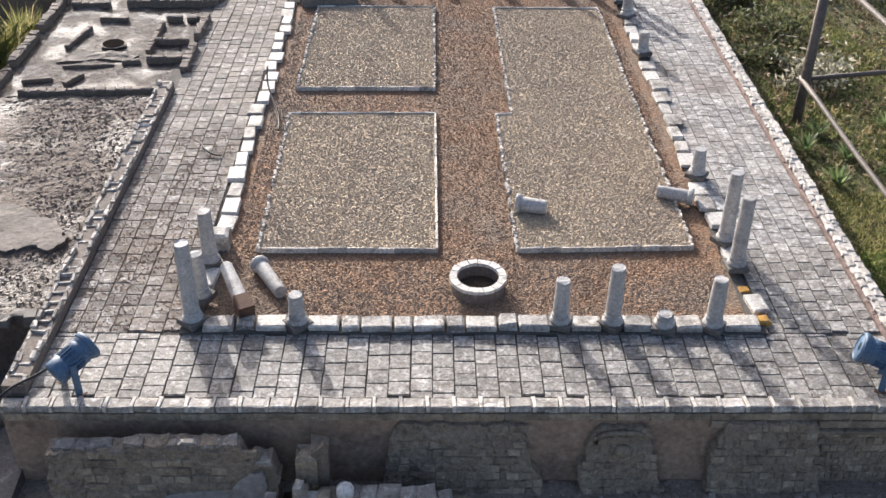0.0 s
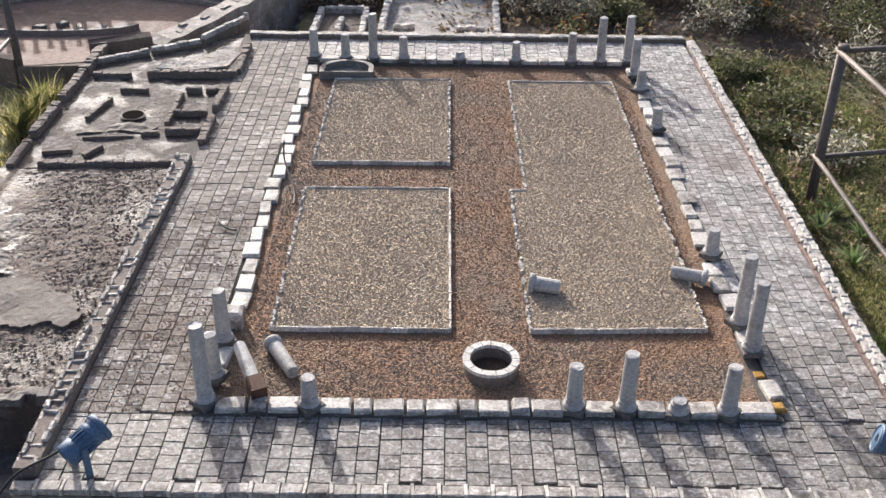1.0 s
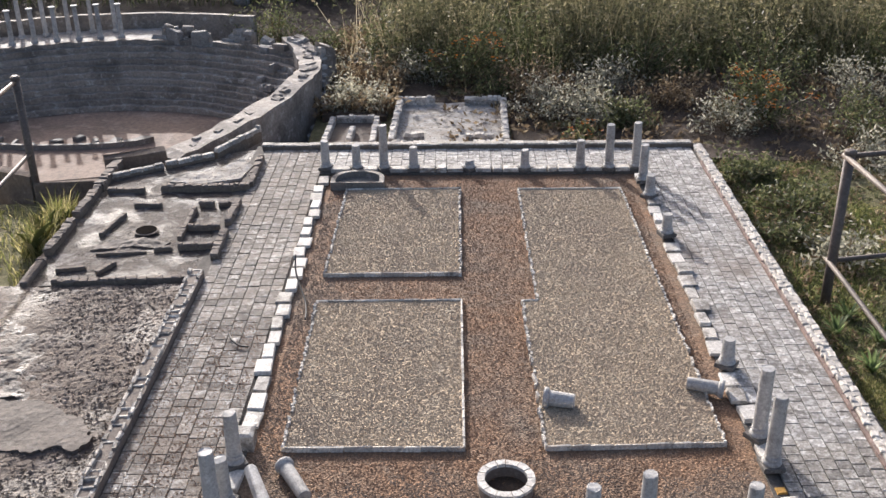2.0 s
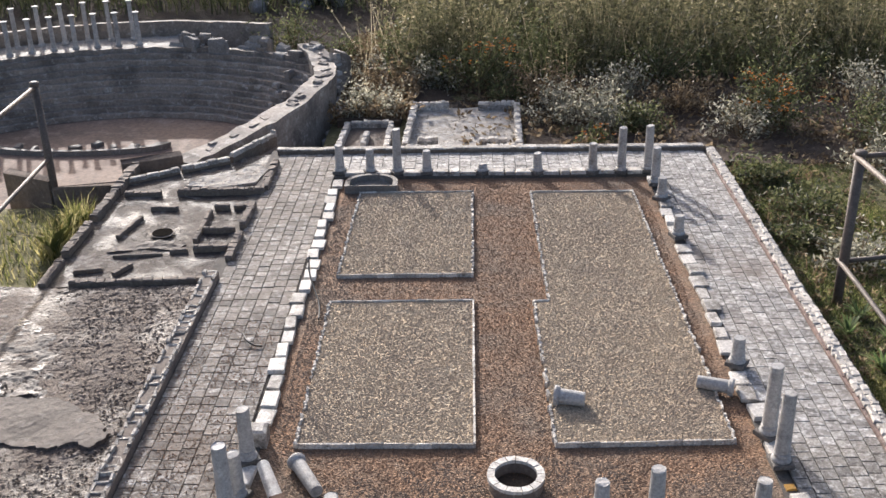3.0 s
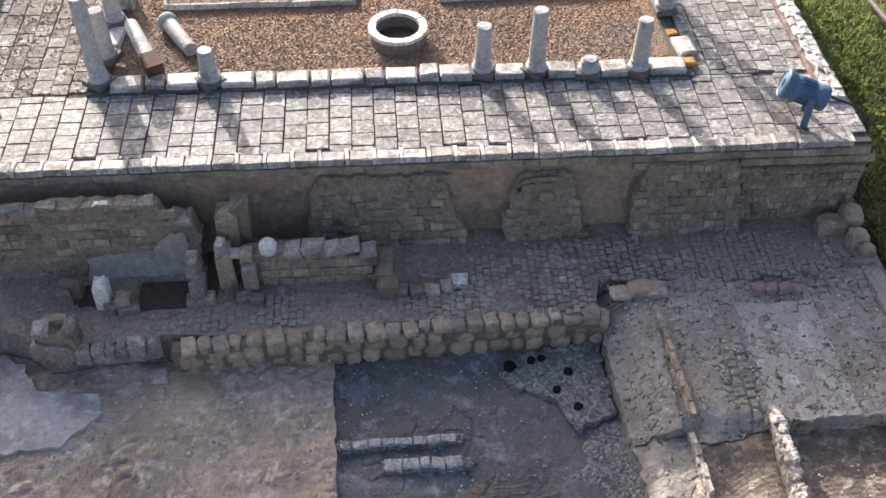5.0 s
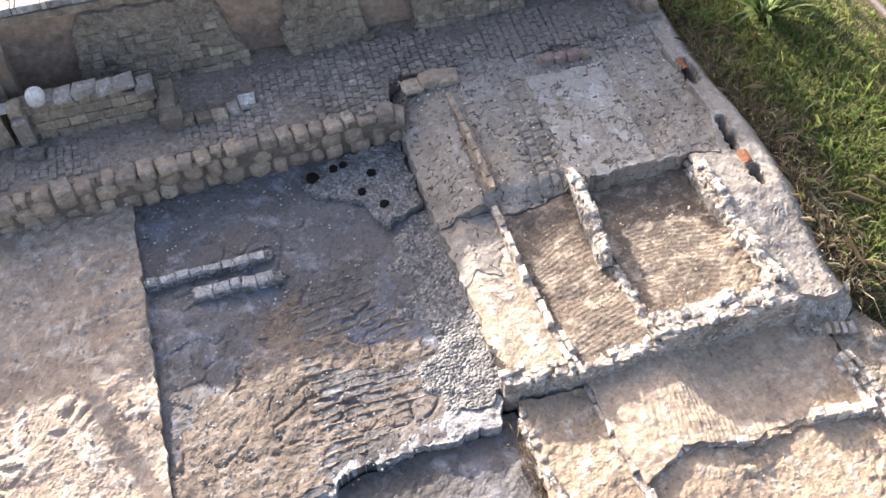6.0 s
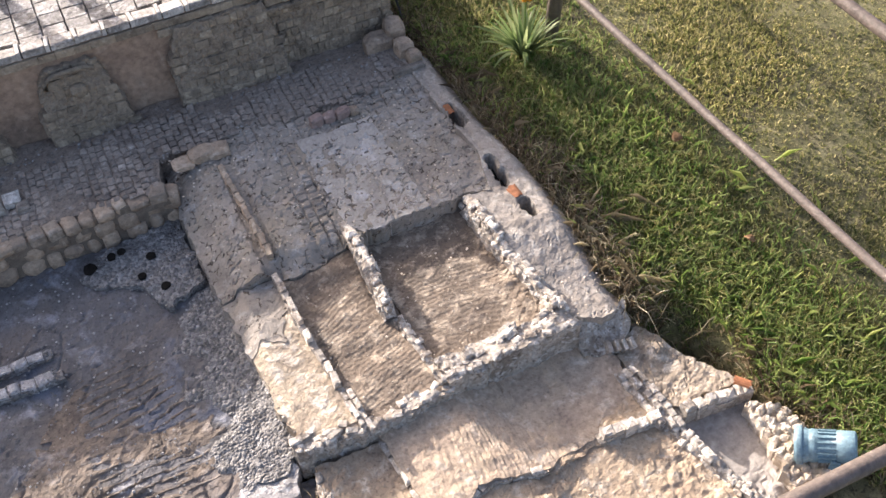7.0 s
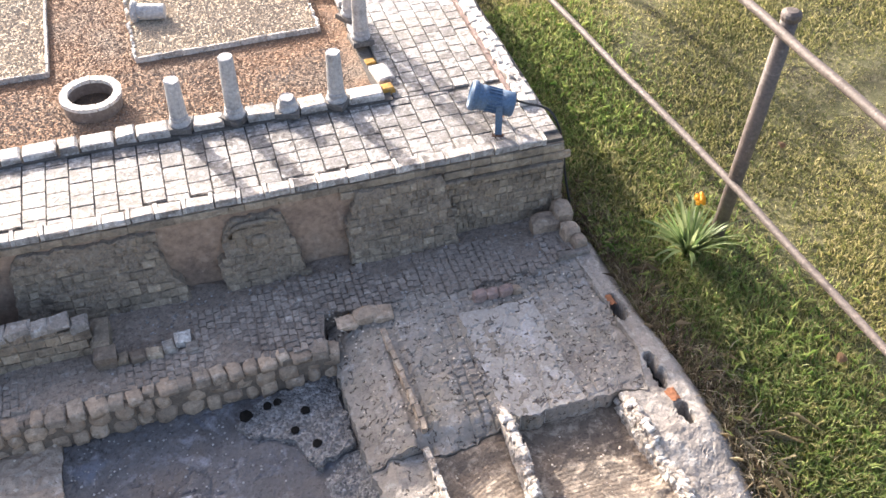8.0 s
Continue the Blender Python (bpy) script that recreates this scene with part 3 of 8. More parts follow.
# ---- columns ----
M["plinth"] = material("dark_plinth_stone", (0.13, 0.12, 0.11), (0.07, 0.064, 0.058), (0.24, 0.23, 0.22), 110, 14, 0.75, 0.4, 0.1)
def column(x, y, h, r=0.0215, base=True, lean=0.0, label="grey marble column shaft on a moulded base, broken off at the top"):
    t = thing("column", label, "column", "columns round the court", at=(x, y, 0.012), rz=R.uniform(0, 90))
    b = 0.0
    if base:
        bm = bmesh.new()
        stone_into(bm, 0, 0, 0, r * 3.0, r * 3.0, 0.016, 0, 0.05, 0.08)
        part("plinth", bm, "plinth", t, "dark stained square plinth")
        bm = bmesh.new()
        lathe(bm, [(r * 1.28, 0.013), (r * 1.38, 0.019), (r * 1.3, 0.025), (r * 1.08, 0.028), (r * 1.06, 0.032), (r * 1.17, 0.036), (r * 1.13, 0.041), (r * 0.98, 0.044)], 20)
        part("base_moulding", bm, "column", t, smooth=True)
        b = 0.045
    bm = bmesh.new()
    n = 6
    prof = [(r * (1.06 - 0.14 * k / n), b + (h - b) * k / n) for k in range(n + 1)]
    prof += [(r * 0.86, h + 0.001)]
    lathe(bm, prof, 20, wob=0.012)
    top = [v for v in bm.verts if v.co.z > h - 0.001]
    for v in top:
        v.co.z += R.uniform(-0.002, 0.002) + v.co.x * 0.06
    part("shaft", bm, "column", t, smooth=False)
    if lean:
        t.rotation_euler[1] = lean
    return t


COLUMNS = [(-0.775, 0.335, 0.262), (-0.772, 0.445, 0.155), (-0.777, 0.62, 0.185), (-0.484, 0.322, 0.105),
           (0.243, 0.326, 0.150), (0.388, 0.322, 0.195), (0.666, 0.312, 0.165), (0.803, 0.603, 0.245), (0.803, 0.742, 0.250),
           (0.805, 1.154, 0.105), (0.797, 2.209, 0.10), (0.797, 2.638, 0.11), (0.797, 2.83, 0.19), (-0.78, 3.03, 0.15), (-0.622, 3.02, 0.13),
           (-0.483, 3.018, 0.235), (-0.332, 3.014, 0.12), (0.23, 3.002, 0.105), (0.508, 2.998, 0.155), (0.654, 3.0, 0.235), (0.79, 3.012, 0.24)]


def build_columns():
    for x, y, h in COLUMNS:
        column(x, y, h)
    for x, y, h in ((0.53, 0.31, 0.05), (-0.049, 3.008, 0.05)):
        column(x, y, h, label="short stump of a grey marble column on its base")


build_columns()


def fallen(x, y, z, l, r, yaw, pitch, label, rusty=False):
    t = thing("fallen_column", label, "column", "fallen column pieces", at=(x, y, z), rz=yaw)
    bm = bmesh.new()
    lathe(bm, [(r * 0.98, 0), (r, 0.003), (r * 0.96, l * 0.5), (r * 0.9, l - 0.003), (r * 0.86, l)], 20, wob=0.01)
    bmesh.ops.rotate(bm, verts=bm.verts, matrix=Matrix.Rotation(radians(90 - pitch), 3, "Y"))
    part("shaft", bm, "column", t)
    bm = bmesh.new()
    if rusty:
        stone_into(bm, 0, 0, -0.060, r * 2.15, r * 2.15, 0.066, 0, 0.05, 0.05)
        bmesh.ops.rotate(bm, verts=bm.verts, matrix=Matrix.Rotation(radians(90 - pitch), 3, "Y"))
        part("capital_block", bm, "rust", t, "square rust-brown capital block")
    else:
        lathe(bm, [(r * 1.3, -0.014), (r * 1.36, -0.008), (r * 1.25, 0.0), (r * 1.05, 0.004)], 18)
        bmesh.ops.rotate(bm, verts=bm.verts, matrix=Matrix.Rotation(radians(90 - pitch), 3, "Y"))
        part("base_moulding", bm, "column", t)
    return t


fallen(-0.648, 0.392, 0.045, 0.165, 0.021, 114, 4, "fallen grey column leaning with its square rust-brown capital on the kerb", True)
fallen(-0.625, 0.60, 0.018, 0.150, 0.022, -60, -1, "fallen grey column shaft lying on the brown gravel")
fallen(0.178, 0.940, 0.028, 0.085, 0.026, -14, 0, "short fallen column drum lying on the buff gravel bed")
fallen(0.742, 0.992, 0.026, 0.105, 0.023, 160, 0, "fallen column drum lying across the bed kerb")


# ---- well ----
def build_well():
    t = thing("well", "round stone well head ringed with pale wedge stones", "well", at=(0.022, 0.520, -0.006))
    bm = bmesh.new()
    n, ri, ro, h = 40, 0.064, 0.079, 0.036
    ring = []
    for i in range(n):
        c, s = math.cos(6.28319 * i / n), math.sin(6.28319 * i / n)
        ring.append([bm.verts.new((r * c, r * s, z)) for r, z in ((ro, 0), (ro, h), (ri, h), (ri, -0.004))])
    for a, b in zip(ring, ring[1:] + ring[:1]):
        for k in range(3):
            bm.faces.new((a[k], b[k], b[k + 1], a[k + 1]))
    bm.faces.new([r[3] for r in ring])
    bmesh.ops.recalc_face_normals(bm, faces=bm.faces)
    part("shaft_wall", bm, "oldkerb", t, "brown stone well shaft")
    # The dark soil colour doubles as the shade inside the shaft.
    bm = bmesh.new()
    lathe(bm, [(0.0635, -0.003), (0.0635, 0.001), (0.062, 0.002)], 30)
    part("well_bottom", bm, "soil", t, "shaft bottom, coloured dark for the shade inside")
    cuts = sorted(6.28319 * (i + R.uniform(-0.22, 0.22)) / 13 for i in range(13))
    for b0, b1 in zip(cuts, cuts[1:] + [cuts[0] + 6.28319]):
        a0, a1 = b0 + 0.018, b1 - 0.018
        bm = bmesh.new()
        lo, hi = [], []
        for a in (a0, (a0 + a1) / 2, a1):
            for r in (ri - 0.002, ro + 0.005 + R.uniform(-0.001, 0.001)):
                lo.append(bm.verts.new((r * math.cos(a), r * math.sin(a), h)))
                hi.append(bm.verts.new((r * math.cos(a), r * math.sin(a), h + 0.011 + R.uniform(-0.001, 0.001))))
        for k in (0, 2):
            bm.faces.new((hi[k], hi[k + 1], hi[k + 3], hi[k + 2]))
            bm.faces.new((lo[k + 2], lo[k + 3], lo[k + 1], lo[k]))
            bm.faces.new((lo[k], hi[k], hi[k + 2], lo[k + 2]))
            bm.faces.new((lo[k + 1], lo[k + 3], hi[k + 3], hi[k + 1]))
        bm.faces.new((lo[0], lo[1], hi[1], hi[0]))
        bm.faces.new((lo[4], hi[4], hi[5], lo[5]))
        bmesh.ops.recalc_face_normals(bm, faces=bm.faces)
        part("rim_stone", bm, "white_slab", t)


build_well()


# ---- fountain basin at the head of the court ----
def build_basin():
    t = thing("fountain_basin", "low half-round stone basin with a thick grey rim", "basin", at=(-0.60, 2.83, -0.004))
    bm = bmesh.new()
    pts = [(-0.13, -0.05), (0.13, -0.05)] + [(0.13 * math.cos(a), 0.02 + 0.10 * math.sin(a)) for a in [math.pi * k / 12 for k in range(13)]]
    def ringz(s, z):
        return [bm.verts.new((x * s, y * s, z)) for x, y in pts]
    rs = [ringz(1, 0), ringz(1, 0.042), ringz(0.82, 0.042), ringz(0.80, 0.012)]
    for a, b in zip(rs, rs[1:]):
        for i in range(len(pts)):
            bm.faces.new((a[i], a[(i + 1) % len(pts)], b[(i + 1) % len(pts)], b[i]))
    bm.faces.new(rs[-1])
    bmesh.ops.recalc_face_normals(bm, faces=bm.faces)
    part("basin_body", bm, "darkstone", t)


build_basin()


# ---- stylobate blocks round the court ----
def build_stylobate():
    x0, y0, x1, y1 = COURT
    t = thing("stylobate", "border of white marble blocks between the columns", "kerb", kind="structure")
    long_, short = stone_meshes("block", 4, "marble", 0.088, 0.054, 0.025, 0.10, 0.1), stone_meshes("block", 3, "marble", 0.052, 0.052, 0.027, 0.12, 0.1)
    flat = stone_meshes("block", 6, "white_slab", 0.100, 0.050, 0.013, 0.07, 0.08)
    worn = stone_meshes("block", 5, "marble", 0.100, 0.052, 0.012, 0.2, 0.12)
    taken = [(c[0], c[1]) for c in COLUMNS] + [(0.53, 0.31), (-0.049, 3.008)]

    def free(x, y, half):
        return all(abs(x - a) > half + 0.022 or abs(y - b) > 0.07 for a, b in taken)
    for row_y in (y0 + 0.024, y1 - 0.052):
        stops = sorted(a for a, b in taken if abs(b - row_y) < 0.06)
        for lo, hi in zip([x0 - 0.02] + stops, stops + [x1 + 0.01]):
            lo, hi = lo + 0.030, hi - 0.030
            if hi - lo < 0.02:
                continue
            sizes = [0.088 if k % 2 == 0 else 0.052 for k in range(max(1, round((hi - lo) / 0.074)))]
            fit = (hi - lo) / (sum(sizes) + 0.006 * (len(sizes) - 1))
            x = lo
            for l in sizes:
                place("block", R.choice(long_ if l > 0.06 else short), t, x + l * fit / 2, row_y + R.uniform(-0.004, 0.004), 0.004, R.uniform(-0.05, 0.05), fit * R.uniform(0.95, 1.0), 1.0, R.uniform(0.8, 1.05))
                x += (l + 0.006) * fit
    for row_x in (x0 + 0.028, x1 - 0.018):
        y = y0 + (0.10 if row_x < 0 else 0.225)
        while y < y1 - 0.09:
            if all(abs(y + 0.045 - b) > 0.05 or abs(row_x - a) > 0.07 for a, b in taken):
                off = R.uniform(-0.012, 0.010)
                place("block", R.choice(flat + worn), t, row_x + off, y + 0.05, 0.0, math.pi / 2 + R.uniform(-0.09, 0.09), R.uniform(0.72, 0.90), R.uniform(0.75, 1.25), R.uniform(0.8, 1.6))
            y += R.uniform(0.094, 0.108)
    # Footing strips in dark mortar colour stand in for shadow under the blocks.
    for a in ((x0 - 0.002, y0 - 0.008, x1 - 0.0, y0 + 0.058), (x0 - 0.002, y1 - 0.085, x1, y1 - 0.022), (x0 + 0.004, y0 + 0.0585, x0 + 0.046, y1 - 0.0855), (x1 - 0.038, y0 + 0.0585, x1 - 0.002, y1 - 0.0855)):
        bm = bmesh.new()
        box_into(bm, a[0], a[1], -0.012, a[2], a[3], 0.0085 if a[2] - a[0] > 0.5 else 0.0)
        part("footing", bm, "mortar", t, "footing under the blocks, darkened for their shadow")
    bm = bmesh.new()
    stone_into(bm, -0.772, 0.735, -0.006, 0.066, 0.062, 0.062, 0, 0.06)
    part("block", bm, "marble", t, "tall white corner block")
    for x, y, sx, sy, h in ((0.815, 0.345, 0.040, 0.034, 0.022), (0.806, 0.505, 0.030, 0.026, 0.008)):
        bm = bmesh.new()
        stone_into(bm, x, y, -0.002, sx, sy, h, 0.1, 0.12)
        part("block", bm, "orange", t, "orange lichen-covered block")
    bm = bmesh.new()
    stone_into(bm, 0.822, 0.425, -0.004, 0.054, 0.084, 0.020, 0.12, 0.12)
    part("block", bm, "marble", t)


build_stylobate()


# ---- coping along the platform edges ----
def build_coping():
    t = thing("platform_coping", "row of pale worn coping stones along the platform edge", "coping", kind="structure")
    cop = stone_meshes("coping_stone", 8, "coping", 0.0545, 0.034, 0.018, 0.12, 0.07)
    tie = stone_meshes("coping_stone", 5, "kerb_piece", 0.0095, 0.040, 0.0195, 0.18, 0.12)
    x = W + 0.005
    while x < E_ - 0.06:
        place("coping_stone", R.choice(cop), t, x + 0.025, 0.014 + R.uniform(-0.002, 0.002), -0.010, R.uniform(-0.04, 0.04))
        place("coping_stone", R.choice(tie), t, x + 0.0585, 0.016, -0.010, R.uniform(-0.08, 0.08))
        x += 0.0675
    # back parapet
    bm = bmesh.new()
    box_into(bm, W + 0.04, D - 0.07, -0.01, E_ - 0.06, D - 0.03, 0.020)
    part("back_parapet", bm, "darkbrick", t)
    x = W + 0.04
    while x < E_ - 0.1:
        place("coping_stone", R.choice(cop), t, x + 0.03, D - 0.05, 0.018, R.uniform(-0.05, 0.05), 1.2, 1.25, R.uniform(0.35, 0.6))
        x += 0.064
    # east kerb: a footing with two rows of small rough pale stones and a pink brick face
    bm = bmesh.new()
    box_into(bm, 1.150, 0.17, -0.012, 1.194, D - 0.08, 0.010)
    part("east_footing", bm, "oldkerb", t, "pinkish mortar core")
    rough_ = stone_meshes("kerb_stone", 9, "kerb_piece", 0.030, 0.022, 0.016, 0.3, 0.18)
    red = stone_meshes("red_brick", 4, "redbrick", 0.040, 0.010, 0.022, 0.14, 0.1)
    for xx in (1.161, 1.184):
        y = 0.165
        while y < D - 0.09:
            l = R.uniform(0.018, 0.042)
            place("kerb_stone", R.choice(rough_), t, xx + R.uniform(-0.003, 0.003), y + l / 2, 0.003, math.pi / 2 + R.uniform(-0.10, 0.10), l / 0.03, R.uniform(0.95, 1.15), R.uniform(0.8, 1.15))
            y += l
    y = 0.19
    while y < 3.1:
        l = R.uniform(0.035, 0.055)
        place("red_brick", R.choice(red), t, 1.1435, y + l / 2, -0.008, math.pi / 2, l * 0.98 / 0.04, 1.0, R.uniform(0.7, 1.0))
        y += l
    # west low wall: ladder of twin rows and ties on a dark footing
    bm = bmesh.new()
    box_into(bm, -1.205, 0.05, -0.012, -1.145, 1.86, 0.031)
    part("west_footing", bm, "oldkerb", t, "pinkish mortar core")
    side = stone_meshes("kerb_stone", 10, "coping", 0.046, 0.012, 0.017, 0.4, 0.22)
    y = 0.05
    while y < 1.85:
        for xx in (-1.197, -1.155):
            if R.random() < 0.96:
                place("kerb_stone", R.choice(side), t, xx + R.uniform(-0.002, 0.002), y + 0.024, 0.022, math.pi / 2 + R.uniform(-0.1, 0.1), R.uniform(0.6, 0.8), R.uniform(0.8, 1.3), R.uniform(0.5, 1.2))
        if R.random() < 0.85:
            place("kerb_stone", R.choice(side), t, -1.176, y + 0.040 + R.uniform(-0.002, 0.002), 0.022, R.uniform(-0.12, 0.12), R.uniform(0.8, 0.98), R.uniform(0.7, 1.1), R.uniform(0.5, 1.0))
        y += R.uniform(0.040, 0.046)


build_coping()
# ---- west floor and rooms ----
M["damp"] = material("damp_mortar", (0.10, 0.08, 0.067), (0.055, 0.045, 0.04), (0.22, 0.20, 0.185), 80, 5, 0.8, 1.0, 0.0, 0.46, 0.60, wet=0.3, crack=26, depth=0.010, third=(0.24, 0.215, 0.20), spec=0.4)
slab_patch("west_room_floor", [(-1.90, 1.80), (-1.146, 1.80), (-1.146, 3.40), (-1.90, 3.05)], -0.006, -0.3, "damp",
           "dark damp mortar floor of the ruined rooms", "floor", 0.03, 0.008, 9.0)


M["slab_pale"] = material("pale_mortar_slab", (0.40, 0.37, 0.33), (0.28, 0.25, 0.21), (0.53, 0.52, 0.51), 70, 5, 0.88, 0.7, 0.0, 0.42, 0.58, crack=28, tick=True, depth=0.006, speck=0.3, fine_mix=0.4)
def low_wall(label, a, b, width, h, z, mat="darkstone", cell=(0.03, 0.06), jit=0.2, name="low_wall", cap=None):
    """A low ruined wall: a core with a course of separate cap stones."""
    (ax, ay), (bx, by) = a, b
    l, ang = math.hypot(bx - ax, by - ay), math.atan2(by - ay, bx - ax)
    t = thing(name, label, "wall", "ruined low walls")
    bm = bmesh.new()
    stone_into(bm, (ax + bx) / 2, (ay + by) / 2, z - 0.01, l, width, h * 0.72 + 0.01, ang, 0.05, 0.04)
    part("core", bm, mat, t)
    u, k = 0.0, 0
    while u < l - 0.008:
        s = min(R.uniform(*cell), l - u)
        bm = bmesh.new()
        stone_into(bm, ax + (bx - ax) * (u + s / 2) / l, ay + (by - ay) * (u + s / 2) / l, z + h * 0.66, s * 0.94, width * R.uniform(0.9, 1.12),
                   h * R.uniform(0.3, 0.5), ang + R.uniform(-0.05, 0.05), jit)
        part("cap_stone", bm, cap or mat, t)
        u += s
    return t


WEST = [((-1.75, 1.805), (-1.16, 1.835), 0.03, 0.035), ((-1.86, 1.79), (-1.865, 2.02), 0.035, 0.03), ((-1.866, 2.08), (-1.87, 2.40), 0.04, 0.045),
        ((-1.868, 2.46), (-1.873, 2.80), 0.04, 0.05), ((-1.873, 2.80), (-1.880, 3.20), 0.05, 0.05), ((-1.56, 2.79), (-1.13, 2.80), 0.035, 0.045),
        ((-1.82, 2.78), (-1.64, 2.785), 0.03, 0.03), ((-1.14, 2.02), (-1.145, 2.28), 0.035, 0.045), ((-1.148, 2.36), (-1.15, 2.62), 0.035, 0.05),
        ((-1.13, 2.82), (-1.14, 3.20), 0.035, 0.05), ((-1.335, 2.22), (-1.34, 2.55), 0.022, 0.03), ((-1.32, 2.135), (-1.165, 2.14), 0.025, 0.04),
        ((-1.32, 2.33), (-1.18, 2.34), 0.025, 0.035), ((-1.33, 2.60), (-1.26, 2.60), 0.025, 0.035), ((-1.24, 2.60), (-1.165, 2.605), 0.025, 0.03),
        ((-1.64, 2.60), (-1.51, 2.60), 0.022, 0.025), ((-1.70, 2.27), (-1.655, 2.50), 0.018, 0.022), ((-1.42, 2.115), (-1.345, 2.13), 0.025, 0.025),
        ((-1.60, 1.90), (-1.55, 1.99), 0.02, 0.02), ((-1.78, 1.93), (-1.66, 1.95), 0.02, 0.02), ((-1.66, 2.08), (-1.45, 2.10), 0.014, 0.012)]
for a, b, w, h in WEST:
    low_wall("low ruined wall of dark wet stone with worn caps", a, b, w * 0.9, h * 0.72, -0.004, "darkbrick", (0.018, 0.05), 0.38, cap="oldkerb")


def build_pit():
    t = thing("oval_pit", "oval pit with a worn rim in the wet floor, a black disc for its shade", "pit", at=(-1.507, 2.315, 0.0))
    bm = bmesh.new()
    lathe(bm, [(0.054, 0.0), (0.055, 0.004), (0.046, 0.005)], 22, wob=0.05)
    part("rim", bm, "oldkerb", t)
    # Flat black disc on the rim stands in for the pit's shade.
    bm = bmesh.new()
    lathe(bm, [(0.047, 0.004), (0.046, 0.007)], 20)
    part("dark_bottom", bm, "void", t)


build_pit()
slab_patch("plaster_patch", [(-1.55, 2.90), (-1.40, 2.86), (-1.20, 2.92), (-1.17, 3.12), (-1.24, 3.20), (-1.36, 3.06), (-1.50, 2.98)], 0.004, -0.02, "slab_pale", "white plaster remains on the room floor", "floor", 0.014, 0.014, 16.0)
slab_patch("plaster_patch", [(-1.70, 2.12), (-1.52, 2.16), (-1.40, 2.14), (-1.37, 2.20), (-1.52, 2.24), (-1.66, 2.20)], 0.001, -0.02, "screed", "grey plaster remains on the room floor", "floor", 0.014, 0.014, 16.0)
# broken southern edge of the west floor
for i in range(26):
    bm = bmesh.new()
    x = -2.1 + i * 0.036
    stone_into(bm, x, 0.40 + R.uniform(-0.02, 0.02) - 0.03 * (i > 16), -0.012, R.uniform(0.03, 0.06), R.uniform(0.025, 0.05), R.uniform(0.02, 0.04), R.uniform(-0.4, 0.4), 0.25)
    tagged(link("edge_stone", bm, "darkstone"), "broken dark stone along the edge of the wet floor", "stone", "broken edge stones")
# The dark stone colour carries the shade of this low ground.
slab_patch("west_lower_ground", [(-2.3, -0.4), (-1.19, -0.4), (-1.19, 0.42), (-2.3, 0.46)], -0.22, -0.6, "darkstone", "ground beside the platform, coloured dark for its shade", "ground", 0.04, 0.03, 7.0)
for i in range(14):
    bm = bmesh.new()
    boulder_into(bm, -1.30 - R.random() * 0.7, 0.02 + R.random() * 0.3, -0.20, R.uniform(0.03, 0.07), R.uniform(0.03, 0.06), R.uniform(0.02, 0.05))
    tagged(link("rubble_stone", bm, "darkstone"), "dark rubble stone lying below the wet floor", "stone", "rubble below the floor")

# ---- paving of the court walks ----
TILES = stone_meshes("paving_stone", 8, "tile", 0.060, 0.054, 0.007, 0.10, 0.06)


def build_paving():
    t = thing("court_paving", "worn grey paving stones with dark joints", "paving", kind="structure")
    rest = bmesh.new()
    x0, y0, x1, y1 = COURT
    areas = [(-1.145, 0.036, 1.21, y0 - 0.001), (-1.143, y0, x0 - 0.004, 3.34), (x1 + 0.004, y0, 1.137, 3.34), (x0, y1 + 0.004, x1, 3.34)]
    count = 0
    brownish = bmesh.new()
    for k, (ax, ay, bx, by) in enumerate(areas):
        cols = max(1, round((bx - ax) / (0.0575 if k in (0, 3) else 0.047)))
        dx = (bx - ax) / cols
        for i in range(cols):
            x = ax + dx * (i + 0.5) + R.uniform(-0.0006, 0.0006)
            y = ay - R.uniform(0, 0.05)
            while y < by - 0.012:
                l = R.uniform(0.046, 0.060) if k in (0, 3) else R.uniform(0.040, 0.060)
                ya, yb = max(y, ay), min(y + l, by)
                y += l
                if yb - ya < 0.014:
                    continue
                near = (k == 0) or (k == 2 and y < 0.75)
                sx, sy = (dx - 0.0034) / 0.060, (yb - ya - 0.0034) / 0.054
                if near and count < 300:
                    count += 1
                    place("paving_stone", R.choice(TILES), t, x, (ya + yb) / 2, -0.0045 + R.uniform(-0.001, 0.0012), R.uniform(-0.016, 0.016), sx, sy)
                else:
                    stone_into(brownish if k == 1 else rest, x, (ya + yb) / 2, -0.0045, dx - 0.0028, yb - ya - 0.0028, 0.0065 + R.uniform(-0.001, 0.0015), R.uniform(-0.016, 0.016), 0.08, 0.06)
    ob = part("west_paving", brownish, "tile_brown", t, "brown-grey paving stones with darker brown patches")
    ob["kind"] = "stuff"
    ob = part("further_paving", rest, "tile_far", t)
    ob["kind"] = "stuff"


M["tile_far"] = material("paving_stone_far", (0.30, 0.285, 0.27), (0.14, 0.13, 0.12), (0.60, 0.59, 0.58), 100, 11, 0.72, 0.7, 0.26, 0.44, 0.525, island=True, speck=0.5, soil=((0.20, 0.165, 0.14), 1.6, 0.54))
# Browner variant of the paving stone, with more dark patches, for the west walk.
M["tile_brown"] = material("brown_paving_stone", (0.255, 0.228, 0.203), (0.135, 0.116, 0.101), (0.50, 0.485, 0.465), 90, 9, 0.82, 0.8, 0.34, 0.48, 0.555, island=True, spec=0.45, speck=0.6, soil=((0.165, 0.135, 0.112), 2.4, 0.49))
build_paving()

# ---- uneven mortar and masonry surfaces ----
def sstep(a, b, v):
    u = np.clip((v - a) / (b - a), 0.0, 1.0)
    return u * u * (3 - 2 * u)


